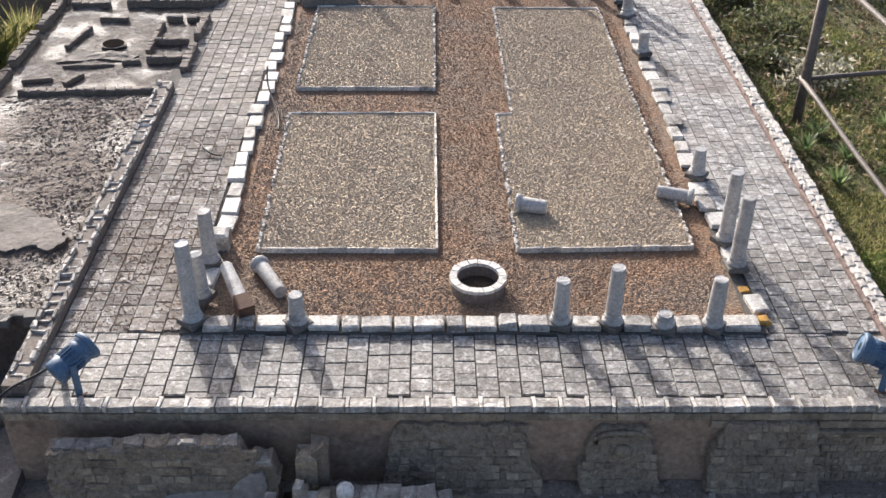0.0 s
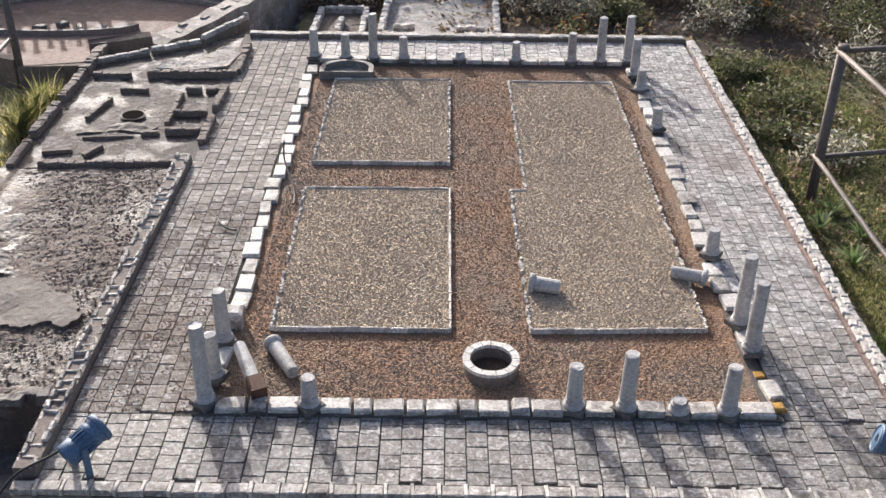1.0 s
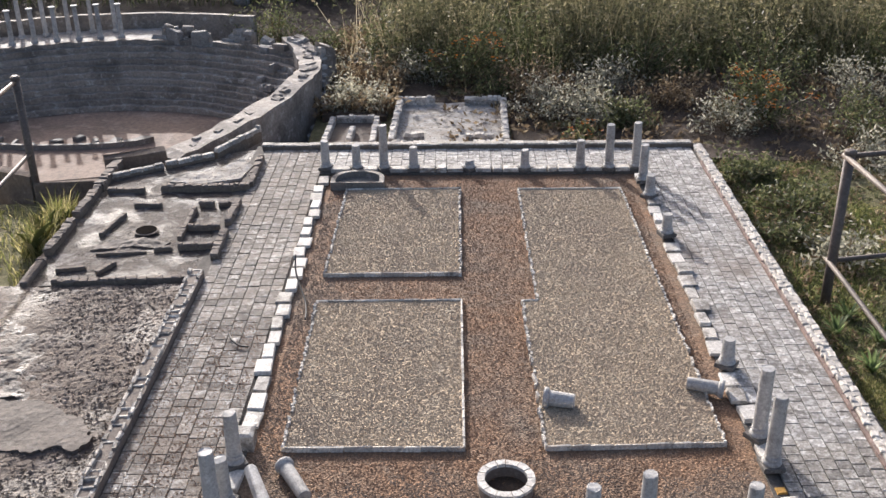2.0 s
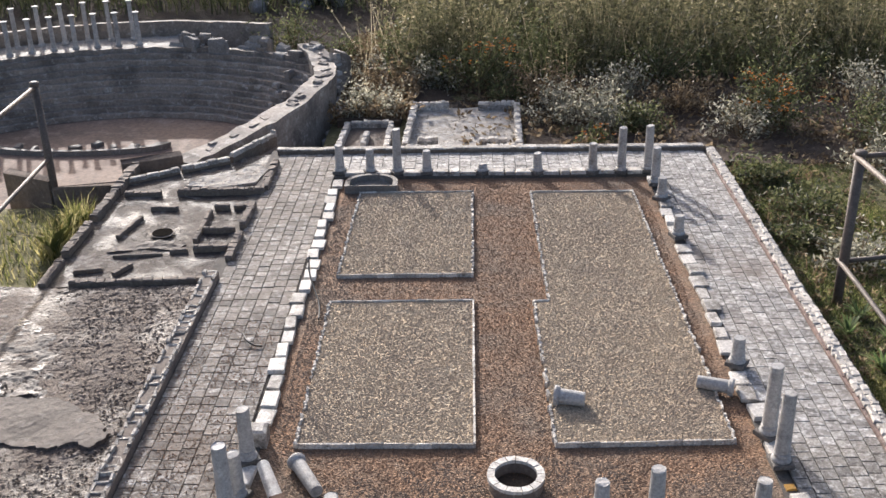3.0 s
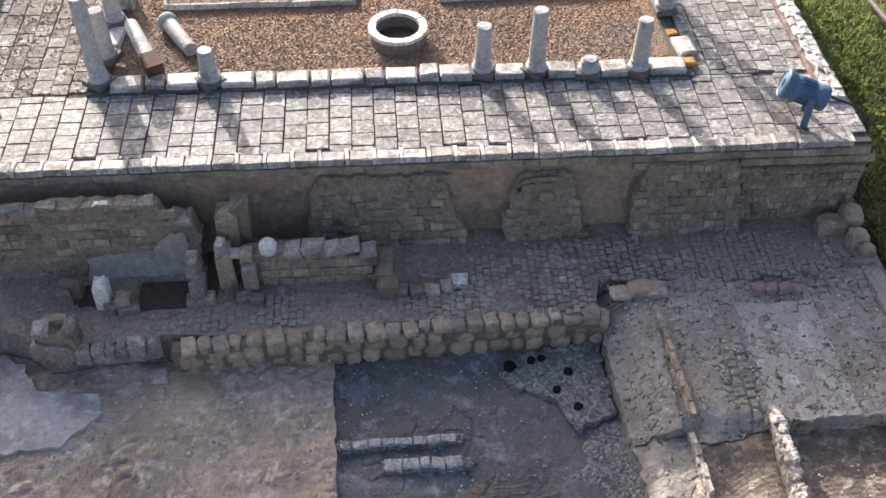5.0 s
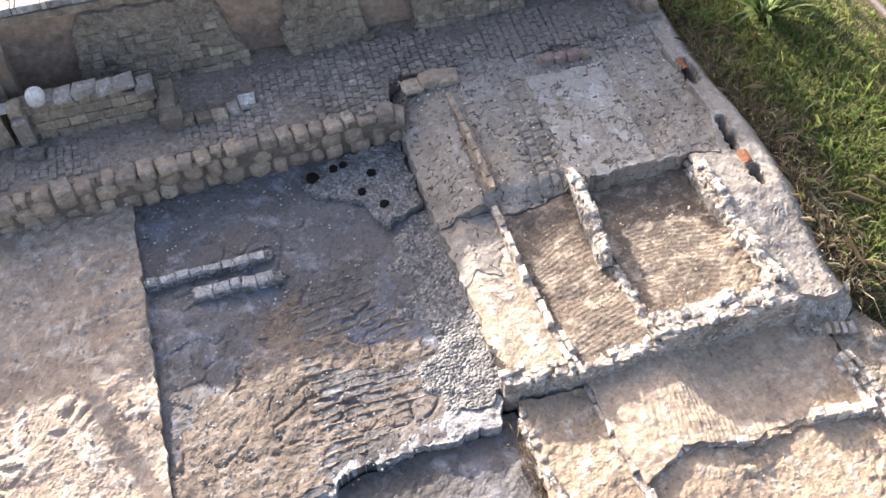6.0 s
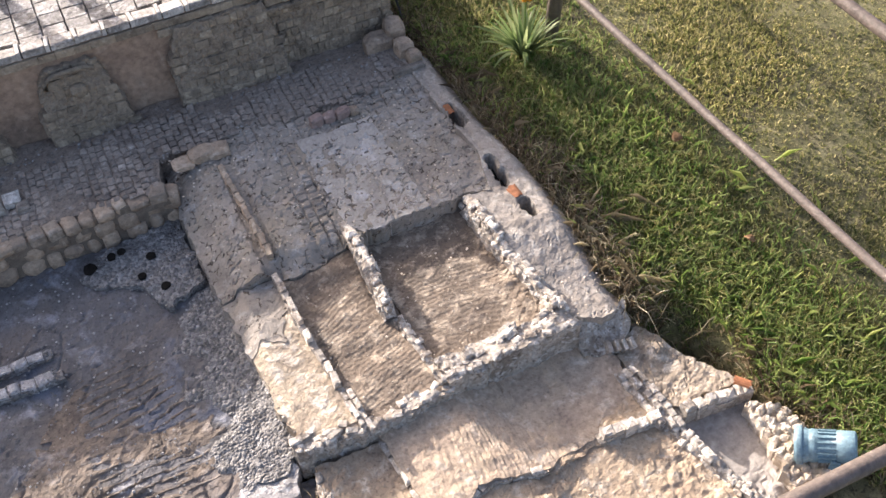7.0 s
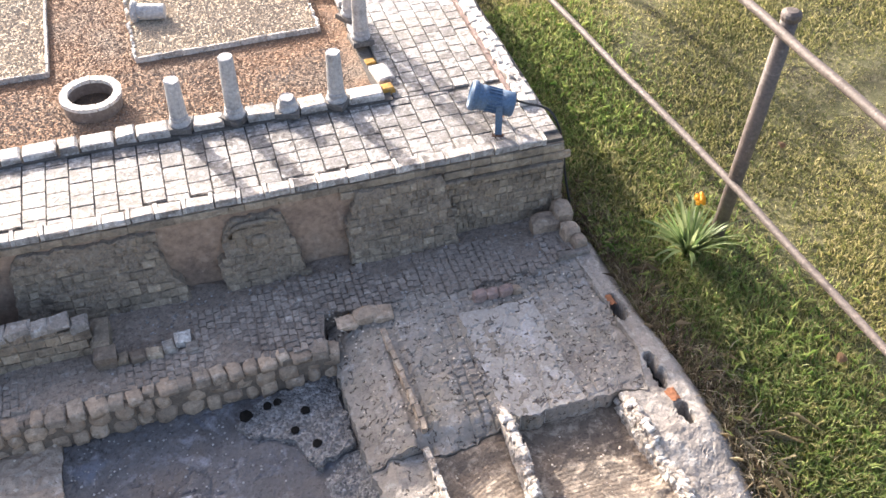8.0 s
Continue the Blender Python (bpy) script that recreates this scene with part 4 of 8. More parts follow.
def lattice(a, b, seed):
    h = (a * 374761393 + b * 668265263 + seed * 974634777) & 0xFFFFFFFF
    h = ((h ^ (h >> 13)) * 1274126177) & 0xFFFFFFFF
    return ((h ^ (h >> 16)) & 0xFFFF) / 65535.0


def vnoise(x, y, seed=0):
    """Smooth noise from -1 to 1 over arrays."""
    xi, yi = np.floor(x).astype(np.int64), np.floor(y).astype(np.int64)
    fx, fy = x - xi, y - yi
    fx, fy = fx * fx * (3 - 2 * fx), fy * fy * (3 - 2 * fy)
    a = lattice(xi, yi, seed) * (1 - fx) + lattice(xi + 1, yi, seed) * fx
    b = lattice(xi, yi + 1, seed) * (1 - fx) + lattice(xi + 1, yi + 1, seed) * fx
    return 2 * (a * (1 - fy) + b * fy) - 1


def fbm(x, y, f, seed=0, octaves=4, gain=0.55):
    total, k = 0.0, 1.0
    for o in range(octaves):
        total = total + k * vnoise(x * f + 17.3 * o, y * f - 9.1 * o, seed + o)
        f, k = f * 2.03, k * gain
    return total


def cells(x, y, f, seed=0):
    """Distances to the nearest and the second nearest of scattered points."""
    x, y = x * f, y * f
    xi, yi = np.floor(x).astype(np.int64), np.floor(y).astype(np.int64)
    d1, d2 = np.full(x.shape, 9.0), np.full(x.shape, 9.0)
    for i in (-1, 0, 1):
        for j in (-1, 0, 1):
            d = np.hypot(xi + i + 0.1 + 0.8 * lattice(xi + i, yi + j, seed) - x, yi + j + 0.1 + 0.8 * lattice(xi + i, yi + j, seed + 7) - y)
            d2 = np.minimum(d2, np.maximum(d, d1))
            d1 = np.minimum(d1, d)
    return d1, d2 - d1


def ticks(x, y, f, seed=0, amount=0.0):
    """Short crooked cracks, 0 to 1."""
    wx, wy = x + 0.25 / f * vnoise(x * f * 2, y * f * 2, seed), y + 0.25 / f * vnoise(x * f * 2, y * f * 2, seed + 3)
    gap = cells(wx, wy, f, seed)[1]
    return np.clip(1 - gap / 0.13, 0, 1) * sstep(-0.05 - amount, 0.25 - amount, fbm(x, y, f * 0.8, seed + 11, 2))


def courses(u, v, w, h, seed=0, line=0.0035):
    """Joints of a coursed wall or brick floor: 0 on a brick, 1 in a joint, and a shade of its own for every brick."""
    row = np.floor(v / h)
    r = lattice(row.astype(np.int64), 3, seed)
    uu = u / w + 0.5 * (row % 2) + 0.6 * r + 0.18 * vnoise(u / w * 0.7, row, seed)
    du, dv = np.abs(uu - np.round(uu)) * w, np.abs(v / h - np.round(v / h)) * h
    return np.clip(1 - np.minimum(du, dv) / line, 0, 1), lattice(np.floor(uu + 0.5).astype(np.int64), row.astype(np.int64), seed + 5)


def mortar(name, outline, top, bottom, mat, label, category="floor", step=0.005, rag=0.004, kind="structure", parent=None):
    """A crumbly slab: a fine grid inside a ragged outline, its height a function of x and y, with sides down to the bottom."""
    edge = []
    for (ax, ay), (bx, by) in zip(outline, outline[1:] + outline[:1]):
        n = max(1, int(math.hypot(bx - ax, by - ay) / 0.008))
        edge += [(ax + (bx - ax) * k / n, ay + (by - ay) * k / n) for k in range(n)]
    edge = np.array(edge)
    edge = edge + rag * np.stack([fbm(edge[:, 0], edge[:, 1], 45, 31, 3), fbm(edge[:, 0], edge[:, 1], 45, 37, 3)], 1)
    nxt = np.roll(edge, -1, 0)
    lo, hi = edge.min(0), edge.max(0)
    nx, ny = int((hi[0] - lo[0]) / step) + 2, int((hi[1] - lo[1]) / step) + 2
    gx, gy = np.meshgrid(lo[0] + step * (np.arange(nx + 1) - 0.5), lo[1] + step * (np.arange(ny + 1) - 0.5), indexing="ij")
    cx, cy = gx[:-1, :-1] + step / 2, gy[:-1, :-1] + step / 2
    inside = np.zeros(cx.shape, bool)
    for (ax, ay), (bx, by) in zip(edge, nxt):
        if ay != by:
            inside ^= ((ay > cy) != (by > cy)) & (cx < (bx - ax) * (cy - ay) / (by - ay) + ax)
    pad = np.pad(inside, 1)
    count = pad[:-1, :-1].astype(int) + pad[1:, :-1] + pad[:-1, 1:] + pad[1:, 1:]
    used, rim = count > 0, (count > 0) & (count < 4)
    px, py = gx[rim], gy[rim]
    best, qx, qy = np.full(px.shape, 9.0), px.copy(), py.copy()
    for (ax, ay), (bx, by) in zip(edge, nxt):
        l2 = (bx - ax) ** 2 + (by - ay) ** 2 or 1e-12
        u = np.clip(((px - ax) * (bx - ax) + (py - ay) * (by - ay)) / l2, 0, 1)
        sx, sy = ax + (bx - ax) * u, ay + (by - ay) * u
        d = np.hypot(px - sx, py - sy)
        near = d < best
        best[near], qx[near], qy[near] = d[near], sx[near], sy[near]
    gx[rim], gy[rim] = qx, qy
    index = np.full(gx.shape, -1)
    index[used] = np.arange(used.sum())
    x, y = gx[used], gy[used]
    z = np.broadcast_to(top(x, y), x.shape)
    verts = np.stack([x, y, z], 1).tolist()
    ii, jj = np.nonzero(inside)
    quads = np.stack([index[ii, jj], index[ii + 1, jj], index[ii + 1, jj + 1], index[ii, jj + 1]], 1)
    faces = quads.tolist()
    seen = {}
    for q in faces:
        for a, b in ((q[0], q[1]), (q[1], q[2]), (q[2], q[3]), (q[3], q[0])):
            if (b, a) in seen:
                del seen[(b, a)]
            else:
                seen[(a, b)] = 1
    low = {}
    for a, b in list(seen):
        for k in (a, b):
            if k not in low:
                low[k] = len(verts)
                verts.append([verts[k][0], verts[k][1], bottom])
        faces.append([b, a, low[a], low[b]])
    ob = raw(name, verts, faces, mat, parent)
    if parent:
        if label:
            ob["label"] = label
        return ob
    return tagged(ob, label, category, kind=kind)


def face_sheet(name, parent, left, right, z0, z1, front, back, mat, label="", step=0.004, rag=0.004):
    """An upright sheet of worn masonry. left and right give its sides by height from 0 to 1, z1 the top by x, front the y by x and z."""
    wide = max(right(0.0) - left(0.0), right(1.0) - left(1.0))
    high = 0.25 if callable(z1) else z1 - z0
    nu, nv = max(4, int(wide / step)), max(4, int(high / step))
    u, v = np.meshgrid(np.linspace(0, 1, nu + 1), np.linspace(0, 1, nv + 1), indexing="ij")
    lf, rt = np.vectorize(left)(v), np.vectorize(right)(v)
    x = lf + (rt - lf) * u
    x = x + rag * fbm(x, v * 0.2, 50, 41, 3) * (np.abs(u - 0.5) > 0.49)
    top = z1(x) if callable(z1) else z1 + rag * fbm(x, x * 0, 40, 43, 3)
    z = z0 + (top - z0) * v
    y = front(x, z)
    verts = np.stack([x, y, z], -1).reshape(-1, 3).tolist()
    m = nv + 1
    faces = [[i * m + j, (i + 1) * m + j, (i + 1) * m + j + 1, i * m + j + 1] for i in range(nu) for j in range(nv)]
    loop = [i * m for i in range(nu + 1)] + [nu * m + j for j in range(1, m)] + [i * m + nv for i in range(nu - 1, -1, -1)] + [j for j in range(nv - 1, 0, -1)]
    base = len(verts)
    verts += [[verts[k][0], back, verts[k][2]] for k in loop]
    n = len(loop)
    faces += [[loop[(k + 1) % n], loop[k], base + k, base + (k + 1) % n] for k in range(n)]
    ob = raw(name, verts, faces, mat, parent)
    if label:
        ob["label"] = label
    return ob


# ---- front wall reliefs ----
M["brickback"] = material("worn_masonry_backing", (0.31, 0.252, 0.188), (0.19, 0.155, 0.118), (0.41, 0.35, 0.27), 80, 10, 0.95, 1.0, 0.0, depth=0.007, speck=0.4)
BRICKS = stone_meshes("brick", 8, "brick", 0.026, 0.014, 0.012, 0.14, 0.12)


def along(*pairs):
    fs, vs = [p[0] for p in pairs], [p[1] for p in pairs]
    return lambda f: float(np.interp(f, fs, vs))


def relief(label, left, right, z0, z1, foot, head, seed, hood=None):
    """A patch of small worn masonry standing proud of the wall and leaning back."""
    t = thing("relief_panel", label, "masonry relief", "masonry reliefs on the platform wall")

    def front(x, z):
        f = np.clip((z - z0) / (z1 - z0), 0, 1)
        joint, own = courses(x, z, 0.030, 0.024, seed)
        worn = sstep(-0.35, 0.3, fbm(x, z, 14, seed + 2, 2) + 0.75 * (0.45 - f))
        return foot + (head - foot) * f ** 0.8 + (0.0045 * joint - 0.004 * (own - 0.5)) * worn - 0.0035 * fbm(x, z, 45, seed + 4, 4)
    face_sheet("worn_face", t, left, right, z0, z1, front, 0.006, "brickback", "eroded small tan masonry", 0.0035, 0.006)
    rows = int((z1 - z0) / 0.024)
    for j in range(rows):
        f = (j + 0.5) / rows
        x = left(f) + 0.006
        while x < right(f) - 0.012:
            l = R.uniform(0.016, 0.036)
            if noise.noise(Vector((x * 13, j * 0.55, seed))) > -0.16 + 0.30 * f:
                z = z0 + (z1 - z0) * f
                y = foot + (head - foot) * f ** 0.8
                place("brick", R.choice(BRICKS), t, x + l / 2, y + 0.0055, z, R.uniform(-0.04, 0.04), (l - 0.0018) / 0.026, 1.5 * R.uniform(0.9, 1.05), 0.75 * R.uniform(0.85, 1.15), radians(90) - 0.15)
            x += l
    if hood:
        a, b, zt = hood
        bm = bmesh.new()
        tube(bm, [(a + 0.002, head - 0.010, zt - 0.035), (a + 0.010, head - 0.010, zt - 0.010), (a + 0.028, head - 0.011, zt), (b - 0.03, head - 0.011, zt + 0.002), (b - 0.010, head - 0.010, zt - 0.010)], 0.0065, 8)
        part("hood_moulding", bm, "brick", t, "rounded pale moulding over the niche", True)
        bm = bmesh.new()
        boulder_into(bm, (a + b) / 2 + 0.006, head - 0.012, zt - 0.060, 0.022, 0.014, 0.020, R, 0.1, 0.8, 2)
        part("boss", bm, "brick", t, "", True)


relief("irregular patch of small tan masonry on the platform wall", along((0, -0.240), (0.6, -0.226), (0.8, -0.222), (1, -0.198)), along((0, 0.186), (0.2, 0.170), (0.45, 0.141), (0.8, 0.126), (1, 0.112)), -0.268, -0.048, -0.046, -0.010, 3)
relief("arched masonry niche with a rounded hood on the platform wall", along((0, 0.274), (0.42, 0.268), (0.5, 0.285), (0.85, 0.298), (1, 0.318)), along((0, 0.489), (0.4, 0.478), (0.6, 0.458), (0.9, 0.446), (1, 0.425)), -0.268, -0.055, -0.046, -0.012, 13, (0.305, 0.440, -0.066))
relief("broad patch of tan ashlar masonry on the platform wall", along((0, 0.612), (0.6, 0.606), (0.75, 0.622), (1, 0.640)), along((0, 0.908), (0.5, 0.896), (1, 0.868)), -0.268, -0.042, -0.048, -0.014, 23)


def build_corner_masonry():
    t = thing("corner_masonry", "coursed grey-brown masonry at the platform corner", "masonry", kind="structure")

    def front(x, z):
        joint, own = courses(x, z, 0.021, 0.026, 61)
        return -0.003 + (0.004 * joint - 0.003 * (own - 0.5)) * sstep(-0.3, 0.3, fbm(x, z, 12, 63, 2) + 0.25) - 0.003 * fbm(x, z, 40, 65, 3)
    face_sheet("worn_face", t, along((0, 0.885), (1, 0.872)), along((0, 1.222), (1, 1.217)), -0.262, -0.076, front, 0.02, "brickback", "eroded coursed masonry", 0.0035, 0.003)
    for j in range(7):
        x = 0.90
        while x < 1.20:
            l = R.uniform(0.014, 0.026)
            if noise.noise(Vector((x * 15, j * 0.7, 4.0))) > -0.3:
                place("brick", R.choice(BRICKS), t, x + l / 2, 0.003, -0.235 + j * 0.025, 0, (l - 0.002) / 0.026, 1.5, 0.8, radians(90))
            x += l
    # course of larger facing stones under the coping
    x = W + 0.01
    while x < E_ - 0.02:
        l = R.uniform(0.035, 0.07)
        place("brick", R.choice(BRICKS), t, x + l / 2, 0.001, -0.026, 0, (l - 0.0015) / 0.026, 1.5, 0.5, radians(90))
        x += l
    x = 0.60
    while x < E_ - 0.02:
        l = R.uniform(0.03, 0.055)
        if x > 0.85 or R.random() < 0.5:
            place("brick", R.choice(BRICKS), t, x + l / 2, 0.000, -0.052, 0, (l - 0.0015) / 0.026, 1.6, 0.55, radians(90))
        x += l
    # east side of the platform
    for j in range(12):
        z = -0.235 + j * 0.0175
        y = 0.0
        while y < 0.9:
            l = R.uniform(0.02, 0.045)
            ob = place("brick", R.choice(BRICKS), t, E_ - 0.001, y + l / 2, z, 0, 1, 1, 1)
            ob.matrix_basis = Matrix.LocRotScale((E_ - 0.001, y + l / 2, z), Euler((radians(90), 0, radians(90))), ((l - 0.003) / 0.026, 1.0, 0.5))
            y += l
    bm = bmesh.new()
    for k in range(9):
        stone_into(bm, 0.890 + k * 0.037, -0.004, -0.078, 0.036, 0.024, 0.010, 0, 0.12, 0.1)
    part("ledge", bm, "brick", t, "thin projecting ledge")


build_corner_masonry()

# ---- wet screed floor west of the court ----
def wet_top(x, y):
    lump = fbm(x, y, 13, 151, 3)
    d1, gap = cells(x + 0.02 * lump, y + 0.02 * fbm(x, y, 17, 150, 2), 34, 152)
    crumb = sstep(-0.3, 0.4, fbm(x, y, 3.2, 153, 2) + 0.5 * sstep(-1.5, -1.3, x))
    return 0.004 * fbm(x, y, 4, 154, 3) + crumb * (0.0022 * sstep(0.05, 0.45, gap) - 0.002 + 0.003 * np.abs(lump) + 0.002 * fbm(x, y, 38, 156, 3)) + 0.0014 * fbm(x, y, 60, 155, 3)


mortar("west_floor", [(-2.15, 0.40), (-1.62, 0.37), (-1.36, 0.38), (-1.206, 0.36), (-1.206, 1.80), (-1.78, 1.78), (-2.15, 1.80)], wet_top, -0.3, "wet", "wet dark brown screed floor with crumbled and puddled patches", "floor", 0.0065)
mortar("screed_patch", [(-2.1, 0.99), (-1.72, 0.97), (-1.593, 0.961), (-1.53, 0.975), (-1.46, 0.955), (-1.40, 0.90), (-1.33, 0.875), (-1.27, 0.80), (-1.24, 0.735), (-1.29, 0.69), (-1.34, 0.715), (-1.38, 0.70), (-1.45, 0.685), (-1.58, 0.72), (-1.8, 0.70), (-2.1, 0.72)],
       lambda x, y: 0.011 + 0.003 * fbm(x, y, 8, 157, 3) + 0.0008 * fbm(x, y, 60, 158, 3), -0.02, "screed", "smooth grey screed patch with a thick broken edge", "floor", 0.0065, 0.010)
mortar("wet_patch", [(-2.1, 1.62), (-1.80, 1.50), (-1.70, 1.46), (-1.64, 1.36), (-1.57, 1.27), (-1.59, 1.16), (-1.52, 1.10), (-1.47, 1.03), (-1.42, 0.97), (-1.53, 0.985), (-1.70, 0.985), (-2.1, 1.0)],
       lambda x, y: 0.003 + 0.007 * fbm(x, y, 16, 159, 4), -0.02, "puddle", "wet glossy patch of the screed floor", "floor", 0.0065, 0.016)

# ---- ruins in front of the platform ----
M["pavebed"] = material("worn_paving_mortar", (0.29, 0.24, 0.195), (0.17, 0.14, 0.115), (0.42, 0.385, 0.345), 80, 8, 0.9, 1.0, 0.0, depth=0.007, speck=0.6)
mortar("lower_pavement", [(-1.5, 0.002), (-1.5, -0.272), (-0.98, -0.276), (-0.92, -0.295), (-0.86, -0.347), (-0.73, -0.333), (-0.60, -0.320), (-0.53, -0.315), (-0.38, -0.335), (-0.2, -0.325), (0.0, -0.31), (0.48, -0.298), (0.50, -0.20), (1.22, -0.16), (1.225, 0.002)],
       lambda x, y: -0.2545 + 0.0035 * fbm(x, y, 9, 71, 3) + 0.0016 * fbm(x, y, 60, 72, 3) - 0.0064 * sstep(-0.10, -0.03, y), -0.6, "pavebed", "grey mortar bed of the lower cobbled pavement", "pavement", 0.007)
COBBLES = []
for _ in range(7):
    bm = bmesh.new()
    stone_into(bm, 0, 0, -0.008, 0.022, 0.017, 0.0125, 0, 0.22, 0.22)
    me = bpy.data.meshes.new("cobble")
    bm.to_mesh(me)
    bm.free()
    me.materials.append(M["cobble"])
    COBBLES.append(me)


def build_cobbles():
    t = thing("cobbled_pavement", "small worn grey cobbles set in dark mortar", "paving", kind="structure")
    rest = bmesh.new()
    n = 0
    x = -0.60
    while x < 1.16:
        w = R.uniform(0.017, 0.021)
        y = -0.05 - R.uniform(0, 0.02)
        while y > -0.295:
            l = R.uniform(0.016, 0.027)
            keep = noise.noise(Vector((x * 6, y * 9, 2))) > -0.20 and not (x < -0.03 and y > -0.19) and not (-0.52 < x < -0.34 and y > -0.245) and not (-0.03 < x < 0.18 and y > -0.20) and not (x > 0.48 and y < -0.20 - 0.05 * noise.noise(Vector((x * 9, 0, 0)))) and not (x < -0.52 and y > -0.25)
            if keep:
                if 0.05 < x < 0.75 and n < 300:
                    n += 1
                    place("cobble", R.choice(COBBLES), t, x, y - l / 2, -0.2535, math.pi / 2 + R.uniform(-0.2, 0.2), l * 0.95 / 0.024, w / 0.018, R.uniform(0.7, 1.1))
                else:
                    stone_into(rest, x, y - l / 2, -0.262, l * 0.93, w * 0.94, 0.0125, math.pi / 2 + R.uniform(-0.2, 0.2), 0.2, 0.2)
            y -= l
        x += w
    ob = part("further_cobbles", rest, "cobble", t)
    ob["kind"] = "stuff"


build_cobbles()


def rubble_meshes(mat, n=7, rough=0.2, angular=True, square=0.80):
    out = []
    for _ in range(n):
        bm = bmesh.new()
        if angular:
            stone_into(bm, 0, 0, -1, 2, 2, 2, 0, 0.2, 0.22)
        else:
            boulder_into(bm, 0, 0, 0, 1.0, 1.0, 1.0, R, rough * 0.35, square, 2)
        me = bpy.data.meshes.new("stone")
        bm.normal_update()
        bm.to_mesh(me)
        bm.free()
        me.materials.append(M[mat])
        if not angular:
            me.polygons.foreach_set("use_smooth", [True] * len(me.polygons))
        out.append(me)
    return out


FIELD = rubble_meshes("boulder", 5, 0.3, False) + rubble_meshes("boulder", 6, 0.3, False, 0.62)


def stone_wall(name, label, pts, width, z0, z1, size, meshes, core, courses=2, flat=0.8, loose=0.2, category="wall", core_w=0.8):
    """A wall of separate rounded stones laid in courses about a mortar core, along a line of plan points."""
    t = thing(name, label, category, "rubble walls of the lower ruins")
    for (ax, ay), (bx, by) in zip(pts, pts[1:]):
        l, ang = math.hypot(bx - ax, by - ay), math.atan2(by - ay, bx - ax)
        bm = bmesh.new()
        stone_into(bm, (ax + bx) / 2, (ay + by) / 2, z0 - 0.02, l, width * core_w, (z1 - z0) * 0.9 + 0.016, ang, 0.1, 0.08)
        part("core", bm, core, t)
        h = (z1 - z0) / courses
        across = max(1, round(width / (size * 1.25)))
        for c in range(courses):
            for q in range(across):
                if 0 < q < across - 1 and c < courses - 1:
                    continue
                off = (q - (across - 1) / 2) * width / across if across > 1 else 0.0
                u = R.uniform(0, size * 0.5)
                while u < l - size * 0.3:
                    s = size * R.uniform(0.75, 1.35)
                    v = off + R.uniform(-loose, loose) * size * 0.5
                    x = ax + (bx - ax) * (u + s / 2) / l - math.sin(ang) * v
                    y = ay + (by - ay) * (u + s / 2) / l + math.cos(ang) * v
                    place("stone", R.choice(meshes), t, x, y, z0 + h * (c + 0.5) + R.uniform(-loose, loose) * h * 0.4, ang + R.uniform(-0.25, 0.25) + R.choice((0, math.pi)),
                          s * 0.45, min(width / across * 0.55, s * 0.62) * R.uniform(0.8, 1.15), h * flat * R.uniform(0.45, 0.68))
                    u += s * 0.97
    return t


M["crust"] = material("pale_crusted_mortar", (0.50, 0.44, 0.37), (0.27, 0.225, 0.18), (0.72, 0.69, 0.64), 90, 16, 0.9, 1.0, 0.0, 0.46, 0.56, depth=0.008, speck=0.8)
CHIPS = rubble_meshes("rubble", 9) + rubble_meshes("rubble", 2, 0.5, False, 0.66)


